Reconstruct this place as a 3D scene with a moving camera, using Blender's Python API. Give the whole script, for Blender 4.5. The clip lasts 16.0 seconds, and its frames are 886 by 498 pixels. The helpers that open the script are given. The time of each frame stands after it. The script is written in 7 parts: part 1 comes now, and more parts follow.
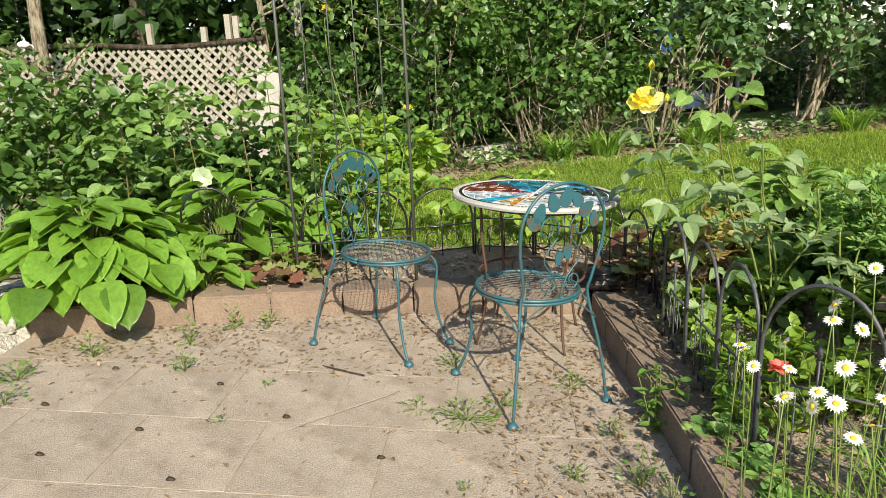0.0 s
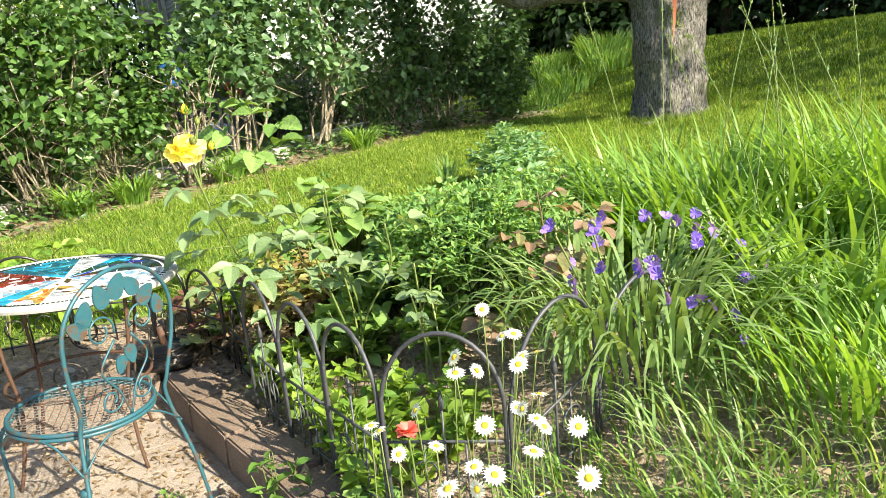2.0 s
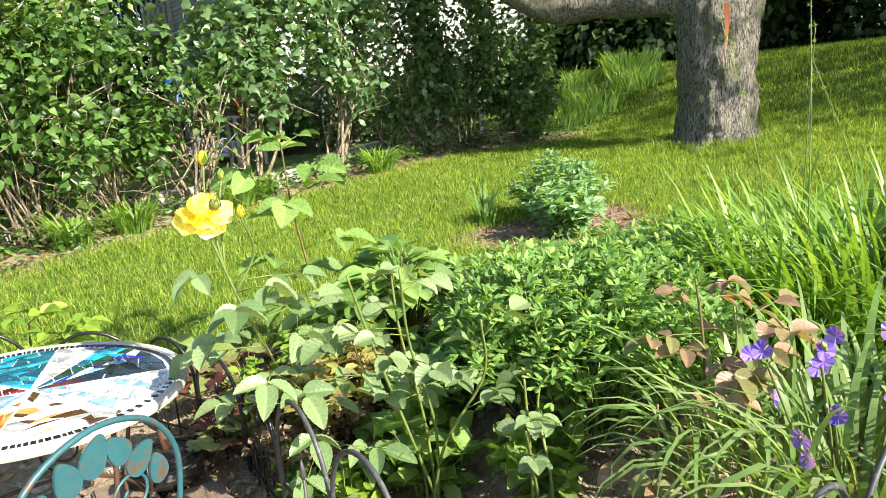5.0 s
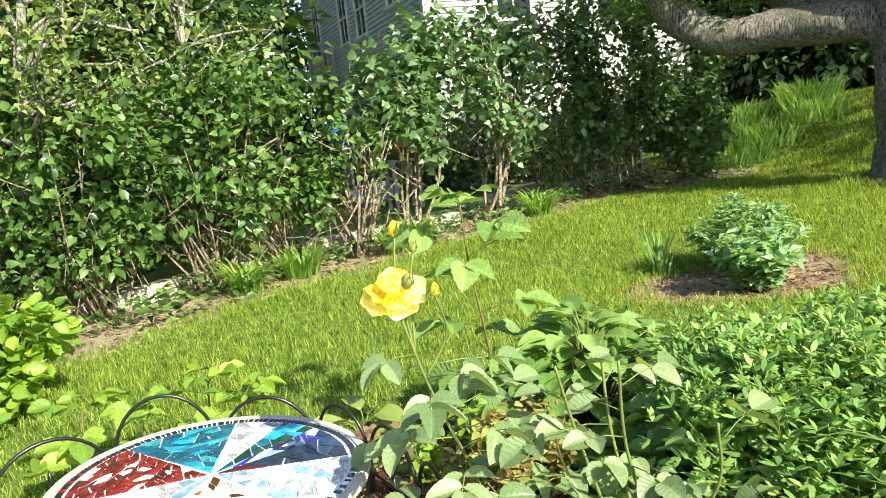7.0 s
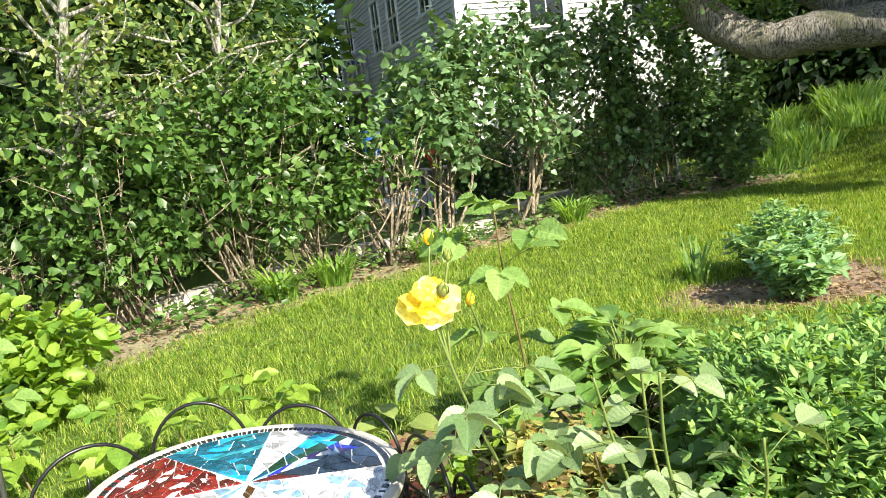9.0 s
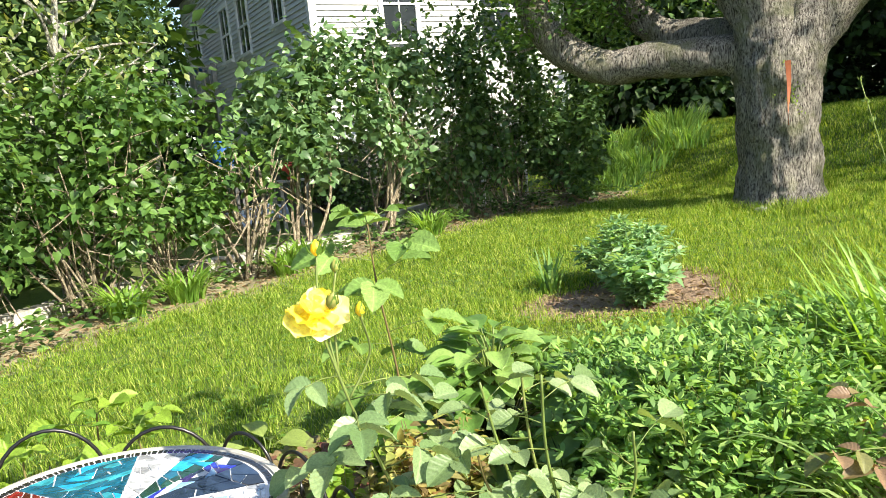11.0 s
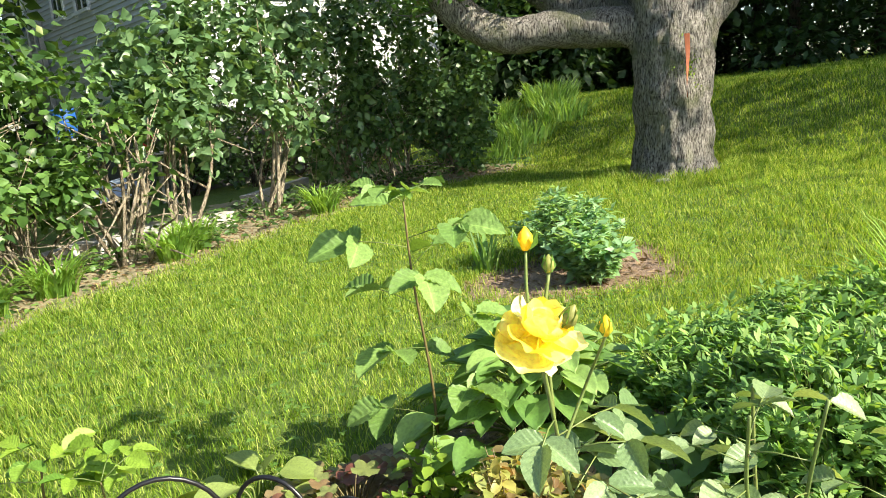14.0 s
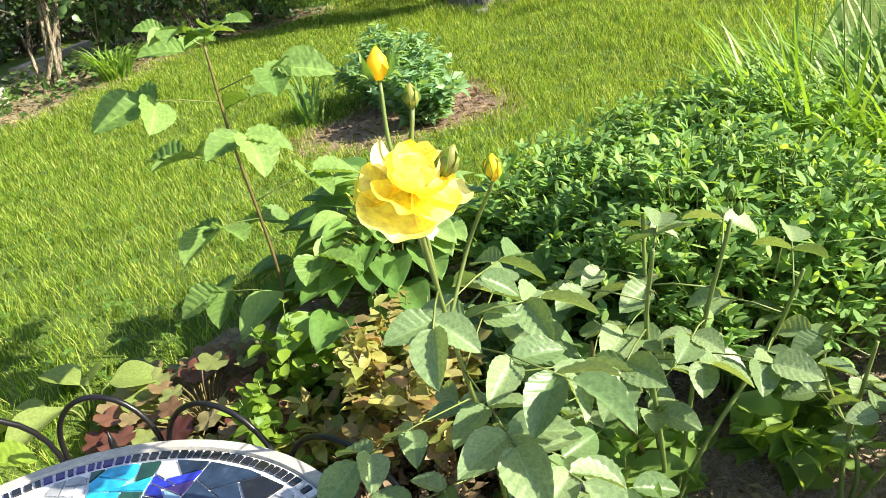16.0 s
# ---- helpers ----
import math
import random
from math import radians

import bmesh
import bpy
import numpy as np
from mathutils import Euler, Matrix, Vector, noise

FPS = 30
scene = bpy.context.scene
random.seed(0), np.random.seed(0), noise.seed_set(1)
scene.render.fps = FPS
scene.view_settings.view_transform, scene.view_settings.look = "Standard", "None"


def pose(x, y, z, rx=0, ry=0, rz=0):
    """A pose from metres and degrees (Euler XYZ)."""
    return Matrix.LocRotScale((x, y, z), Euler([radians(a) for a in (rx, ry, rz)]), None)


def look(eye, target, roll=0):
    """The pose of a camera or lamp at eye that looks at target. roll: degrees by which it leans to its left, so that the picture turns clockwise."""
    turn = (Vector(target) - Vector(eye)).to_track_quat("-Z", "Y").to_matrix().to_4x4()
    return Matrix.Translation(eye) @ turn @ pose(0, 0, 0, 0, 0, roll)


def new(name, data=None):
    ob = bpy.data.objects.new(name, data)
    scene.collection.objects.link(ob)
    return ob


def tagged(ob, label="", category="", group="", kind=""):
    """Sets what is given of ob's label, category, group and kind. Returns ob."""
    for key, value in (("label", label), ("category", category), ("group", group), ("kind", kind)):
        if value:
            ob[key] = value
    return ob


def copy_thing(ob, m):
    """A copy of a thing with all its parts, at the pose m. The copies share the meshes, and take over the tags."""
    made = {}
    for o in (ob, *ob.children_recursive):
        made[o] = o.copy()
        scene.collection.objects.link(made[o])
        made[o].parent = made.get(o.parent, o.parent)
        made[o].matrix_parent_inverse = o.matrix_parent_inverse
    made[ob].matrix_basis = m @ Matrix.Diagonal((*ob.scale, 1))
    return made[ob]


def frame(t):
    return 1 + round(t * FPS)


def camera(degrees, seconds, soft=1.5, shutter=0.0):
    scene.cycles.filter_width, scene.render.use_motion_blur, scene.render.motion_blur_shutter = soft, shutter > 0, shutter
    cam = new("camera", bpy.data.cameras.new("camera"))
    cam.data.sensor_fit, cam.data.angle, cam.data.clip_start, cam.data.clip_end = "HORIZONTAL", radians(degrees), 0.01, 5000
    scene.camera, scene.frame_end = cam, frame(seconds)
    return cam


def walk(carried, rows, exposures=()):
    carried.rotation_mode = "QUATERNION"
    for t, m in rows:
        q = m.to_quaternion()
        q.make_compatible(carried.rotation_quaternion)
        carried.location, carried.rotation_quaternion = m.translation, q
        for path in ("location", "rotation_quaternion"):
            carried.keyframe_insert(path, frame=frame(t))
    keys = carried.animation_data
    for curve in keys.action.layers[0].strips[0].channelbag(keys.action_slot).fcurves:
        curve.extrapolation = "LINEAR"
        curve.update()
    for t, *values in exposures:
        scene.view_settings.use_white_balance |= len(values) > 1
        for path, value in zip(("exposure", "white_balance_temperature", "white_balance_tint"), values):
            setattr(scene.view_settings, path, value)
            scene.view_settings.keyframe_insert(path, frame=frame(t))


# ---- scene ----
cam = camera(62.8, 16.0, soft=0.7)

PATH = [
    (0, (0.225, -0.1, 1.32), (0.065, 1.83, 0.821), -2.4),
    (0.5, (0.319, -0.03, 1.326), (0.511, 1.903, 0.851), -0.7),
    (1, (0.364, 0.098, 1.295), (0.858, 1.972, 0.801), 0.3),
    (1.5, (0.267, 0.249, 1.362), (1.038, 2.028, 0.873), -3.5),
    (2, (0.229, 0.351, 1.364), (1.237, 2.003, 0.861), -5.1),
    (2.5, (0.234, 0.441, 1.354), (1.318, 2.039, 0.832), -4.4),
    (3, (0.359, 0.595, 1.363), (1.429, 2.213, 0.873), -5.1),
    (3.5, (0.453, 0.71, 1.358), (1.515, 2.329, 0.856), -4.8),
    (4, (0.415, 0.835, 1.37), (1.462, 2.464, 0.87), -4.6),
    (4.2, (0.383, 0.902, 1.393), (1.427, 2.536, 0.902), -4.8),
    (6.3, (0.454, 1.486, 1.475), (1.365, 3.215, 1.047), -4.9),
    (6.5, (0.423, 1.475, 1.500), (1.277, 3.235, 1.082), -6.5),
    (7, (0.409, 1.508, 1.489), (1.080, 3.363, 1.159), -6.4),
    (7.5, (0.402, 1.506, 1.487), (0.960, 3.402, 1.181), -6.3),
    (8, (0.410, 1.523, 1.488), (0.969, 3.418, 1.183), -6.3),
    (10.3, (0.406, 1.537, 1.489), (1.139, 3.374, 1.19), -6.6),
    (10.5, (0.398, 1.544, 1.489), (1.183, 3.358, 1.186), -5.9),
    (11, (0.328, 1.538, 1.494), (1.29, 3.264, 1.189), -5.4),
    (11.5, (0.226, 1.565, 1.474), (1.221, 3.268, 1.147), -5.5),
    (12, (0.197, 1.699, 1.475), (1.197, 3.398, 1.138), -5.2),
    (12.5, (0.192, 1.895, 1.501), (1.169, 3.611, 1.181), -4.2),
    (13, (0.184, 2.086, 1.494), (1.193, 3.777, 1.149), -2.9),
    (13.5, (0.106, 2.245, 1.509), (1.313, 3.798, 1.148), -4.6),
    (14, (0.046, 2.353, 1.499), (1.339, 3.823, 1.088), -4.7),
    (14.5, (0.099, 2.465, 1.49), (1.418, 3.881, 0.986), -7.0),
    (15, (0.192, 2.561, 1.502), (1.545, 3.946, 1.001), -8.7),
    (15.5, (0.213, 2.578, 1.446), (1.6, 3.862, 0.792), -10.8),
    (16, (0.209, 2.557, 1.424), (1.674, 3.627, 0.582), -8.0),
]
LEAN = pose(0, 0, 0, 0, 3.4, 0)  # the patio falls 3.4 degrees to the east
walk(cam, [(t, look(eye, target, roll)) for t, eye, target, roll in PATH], exposures=[(0.0, 0.72), (0.6, 0.86), (1.2, 1.17), (2.0, 1.45), (4.2, 1.46), (6.5, 1.37), (16.0, 1.39)])

# ---- light ----
world = bpy.data.worlds.new("sky")
scene.world = world
world.use_nodes = True
wt = world.node_tree
sky = wt.nodes.new("ShaderNodeTexSky")
sky.sky_type = 'NISHITA'
sky.sun_disc = False
SUN = Vector((0.29, -0.76, 0.575)).normalized()
sky.sun_elevation = math.asin(SUN.z)
sky.sun_rotation = math.atan2(SUN.x, SUN.y)
wt.links.new(sky.outputs[0], wt.nodes["Background"].inputs[0])
wt.nodes["Background"].inputs[1].default_value = 0.11
sun_data = bpy.data.lights.new("sun", 'SUN')
sun_data.energy, sun_data.angle, sun_data.color = 5.0, radians(0.5), (1.0, 0.92, 0.74)
sun = new("sun", sun_data)
sun.matrix_world = look(SUN * 30, (0, 0, 0))


# ---- materials ----
def shader(name):
    m = bpy.data.materials.new(name)
    m.use_nodes = True
    nt = m.node_tree
    return m, nt, nt.nodes["Principled BSDF"]


def ramp(nt, fac, stops):
    r = nt.nodes.new("ShaderNodeValToRGB")
    el = r.color_ramp.elements
    while len(el) < len(stops):
        el.new(0.5)
    for e, (p, c) in zip(el, stops):
        e.position, e.color = p, (*c, 1)
    nt.links.new(fac, r.inputs[0])
    return r.outputs[0]


def tex(nt, scale, detail=4, rough=0.6, kind="ShaderNodeTexNoise", coord="Object"):
    tc = nt.nodes.new("ShaderNodeTexCoord")
    n = nt.nodes.new(kind)
    n.inputs["Scale"].default_value = scale
    if kind == "ShaderNodeTexNoise":
        n.inputs["Detail"].default_value, n.inputs["Roughness"].default_value = detail, rough
    nt.links.new(tc.outputs[coord], n.inputs["Vector"])
    return n


def mixed(nt, a, b, fac, mode='MIX'):
    n = nt.nodes.new("ShaderNodeMix")
    n.data_type, n.blend_type = 'RGBA', mode
    for sock, v in ((0, fac), (6, a), (7, b)):
        if isinstance(v, (int, float)):
            n.inputs[sock].default_value = v
        elif isinstance(v, tuple):
            n.inputs[sock].default_value = (*v, 1)
        else:
            nt.links.new(v, n.inputs[sock])
    return n.outputs[2]


def bumped(nt, bsdf, height, strength=0.4, dist=0.01):
    b = nt.nodes.new("ShaderNodeBump")
    b.inputs["Strength"].default_value, b.inputs["Distance"].default_value = strength, dist
    nt.links.new(height, b.inputs["Height"])
    nt.links.new(b.outputs[0], bsdf.inputs["Normal"])


def speckled(name, dark, light, big=3.0, fine=120.0, rough=0.9, bump=0.5, dist=0.004, stain=None, stain_at=(0.55, 0.7), spec=0.3, by_piece=0.0):
    """Two scales of noise between two colours, with stains of a third."""
    m, nt, b = shader(name)
    f = tex(nt, fine, 3, 0.7)
    g = tex(nt, big, 5, 0.6)
    c = ramp(nt, f.outputs[0], [(0.36, dark), (0.64, light)])
    c2 = ramp(nt, g.outputs[0], [(0.3, tuple(v * 0.78 for v in dark)), (0.75, light)])
    col = mixed(nt, c, c2, 0.45)
    if stain:
        h = tex(nt, big * 1.7, 6, 0.7)
        k = ramp(nt, h.outputs[0], [(stain_at[0], (0, 0, 0)), (stain_at[1], (1, 1, 1))])
        col = mixed(nt, col, stain, k)
    if by_piece:
        info = nt.nodes.new("ShaderNodeObjectInfo")
        k = ramp(nt, info.outputs["Random"], [(0, (1 - by_piece,) * 3), (1, (1 + by_piece * 0.3,) * 3)])
        col = mixed(nt, col, k, 1.0, 'MULTIPLY')
    nt.links.new(col, b.inputs["Base Color"])
    b.inputs["Roughness"].default_value = rough
    b.inputs["Specular IOR Level"].default_value = spec
    bumped(nt, b, f.outputs[0], bump, dist)
    return m


def leafy(name, colours, trans=0.35, gloss=0.42, scale=9.0, spec=0.5, veins=0.0):
    """Leaf tissue: a colour for each leaf, mottled, part of the light passing through."""
    m, nt, b = shader(name)
    geo = nt.nodes.new("ShaderNodeNewGeometry")
    n = len(colours)
    info = nt.nodes.new("ShaderNodeObjectInfo")
    add, fr = nt.nodes.new("ShaderNodeMath"), nt.nodes.new("ShaderNodeMath")
    fr.operation = 'FRACT'
    nt.links.new(geo.outputs["Random Per Island"], add.inputs[0])
    nt.links.new(info.outputs["Random"], add.inputs[1])
    nt.links.new(add.outputs[0], fr.inputs[0])
    c = ramp(nt, fr.outputs[0], [(i / max(1, n - 1), col) for i, col in enumerate(colours)])
    t = tex(nt, scale, 3)
    k = ramp(nt, t.outputs[0], [(0.3, (0.72, 0.72, 0.7)), (0.7, (1.15, 1.15, 1.1))])
    c = mixed(nt, c, k, 1.0, 'MULTIPLY')
    if veins:
        # midrib and slanting side veins, along the leaf's own length
        sep = nt.nodes.new("ShaderNodeSeparateXYZ")
        nt.links.new(t.inputs["Vector"].links[0].from_socket, sep.inputs[0])

        def calc(op, a, v):
            q = nt.nodes.new("ShaderNodeMath")
            q.operation = op
            nt.links.new(a, q.inputs[0])
            if isinstance(v, (int, float)):
                q.inputs[1].default_value = v
            else:
                nt.links.new(v, q.inputs[1])
            return q.outputs[0]
        ay = calc('ABSOLUTE', sep.outputs[1], 0.0)
        sv = calc('FRACT', calc('MULTIPLY', calc('SUBTRACT', sep.outputs[0], calc('MULTIPLY', ay, 0.7)), 6.5), 0.0)
        side = ramp(nt, sv, [(0.0, (1, 1, 1)), (0.10, (0, 0, 0)), (0.92, (0, 0, 0)), (1.0, (1, 1, 1))])
        mid = ramp(nt, ay, [(0.010, (1, 1, 1)), (0.026, (0, 0, 0))])
        both = mixed(nt, mixed(nt, side, (0.6, 0.6, 0.6), 1.0, 'MULTIPLY'), mid, 1.0, 'LIGHTEN')
        c = mixed(nt, c, mixed(nt, c, (1.7, 1.6, 1.7), 1.0, 'MULTIPLY'), mixed(nt, both, (veins,) * 3, 1.0, 'MULTIPLY'))
    nt.links.new(c, b.inputs["Base Color"])
    b.inputs["Roughness"].default_value = gloss
    b.inputs["Specular IOR Level"].default_value = spec
    tr = nt.nodes.new("ShaderNodeBsdfTranslucent")
    warm = mixed(nt, c, (1.5, 1.35, 0.5), 1.0, 'MULTIPLY')
    nt.links.new(warm, tr.inputs["Color"])
    mx = nt.nodes.new("ShaderNodeMixShader")
    mx.inputs[0].default_value = trans
    nt.links.new(b.outputs[0], mx.inputs[1])
    nt.links.new(tr.outputs[0], mx.inputs[2])
    nt.links.new(mx.outputs[0], nt.nodes["Material Output"].inputs[0])
    return m


def plain(name, col, rough=0.5, metal=0.0, wear=None, scale=40.0, spec=0.5, cover=(0.55, 0.68)):
    m, nt, b = shader(name)
    t = tex(nt, scale, 4)
    c = ramp(nt, t.outputs[0], [(0.3, tuple(v * 0.8 for v in col)), (0.7, col)])
    if wear:
        w = tex(nt, scale * 0.5, 6, 0.7)
        k = ramp(nt, w.outputs[0], [(cover[0], (0, 0, 0)), (cover[1], (1, 1, 1))])
        c = mixed(nt, c, wear, k)
    nt.links.new(c, b.inputs["Base Color"])
    b.inputs["Roughness"].default_value, b.inputs["Metallic"].default_value = rough, metal
    b.inputs["Specular IOR Level"].default_value = spec
    bumped(nt, b, t.outputs[0], 0.25, 0.002)
    return m


def barky(name, dark, light, scale=14.0, moss=None):
    """Bark with furrows along the trunk."""
    m, nt, b = shader(name)
    tc = nt.nodes.new("ShaderNodeTexCoord")
    mp = nt.nodes.new("ShaderNodeMapping")
    mp.inputs["Scale"].default_value = (1, 1, 0.25)
    nt.links.new(tc.outputs["Object"], mp.inputs[0])
    v = nt.nodes.new("ShaderNodeTexNoise")
    v.inputs["Scale"].default_value, v.inputs["Detail"].default_value, v.inputs["Roughness"].default_value = scale, 8, 0.72
    nt.links.new(mp.outputs[0], v.inputs["Vector"])
    mp2 = nt.nodes.new("ShaderNodeMapping")
    mp2.inputs["Scale"].default_value = (1, 1, 0.32)
    nt.links.new(tc.outputs["Object"], mp2.inputs[0])
    w = nt.nodes.new("ShaderNodeTexNoise")
    w.inputs["Scale"].default_value, w.inputs["Detail"].default_value, w.inputs["Roughness"].default_value = scale * 0.38, 6, 0.65
    nt.links.new(mp2.outputs[0], w.inputs["Vector"])
    c = ramp(nt, v.outputs[0], [(0.40, dark), (0.49, tuple(0.4 * a + 0.6 * q for a, q in zip(dark, light))), (0.58, light)])
    big = ramp(nt, w.outputs[0], [(0.34, (0.55, 0.53, 0.51)), (0.52, (1, 1, 1)), (0.70, (1.25, 1.25, 1.22))])
    c = mixed(nt, c, big, 1.0, 'MULTIPLY')
    if moss:
        h = tex(nt, 2.2, 5)
        k = ramp(nt, h.outputs[0], [(0.52, (0, 0, 0)), (0.66, (0.7, 0.7, 0.7))])
        c = mixed(nt, c, moss, k)
    nt.links.new(c, b.inputs["Base Color"])
    b.inputs["Roughness"].default_value = 0.9
    b.inputs["Specular IOR Level"].default_value = 0.2
    bumped(nt, b, v.outputs[0], 1.0, 0.05)
    return m


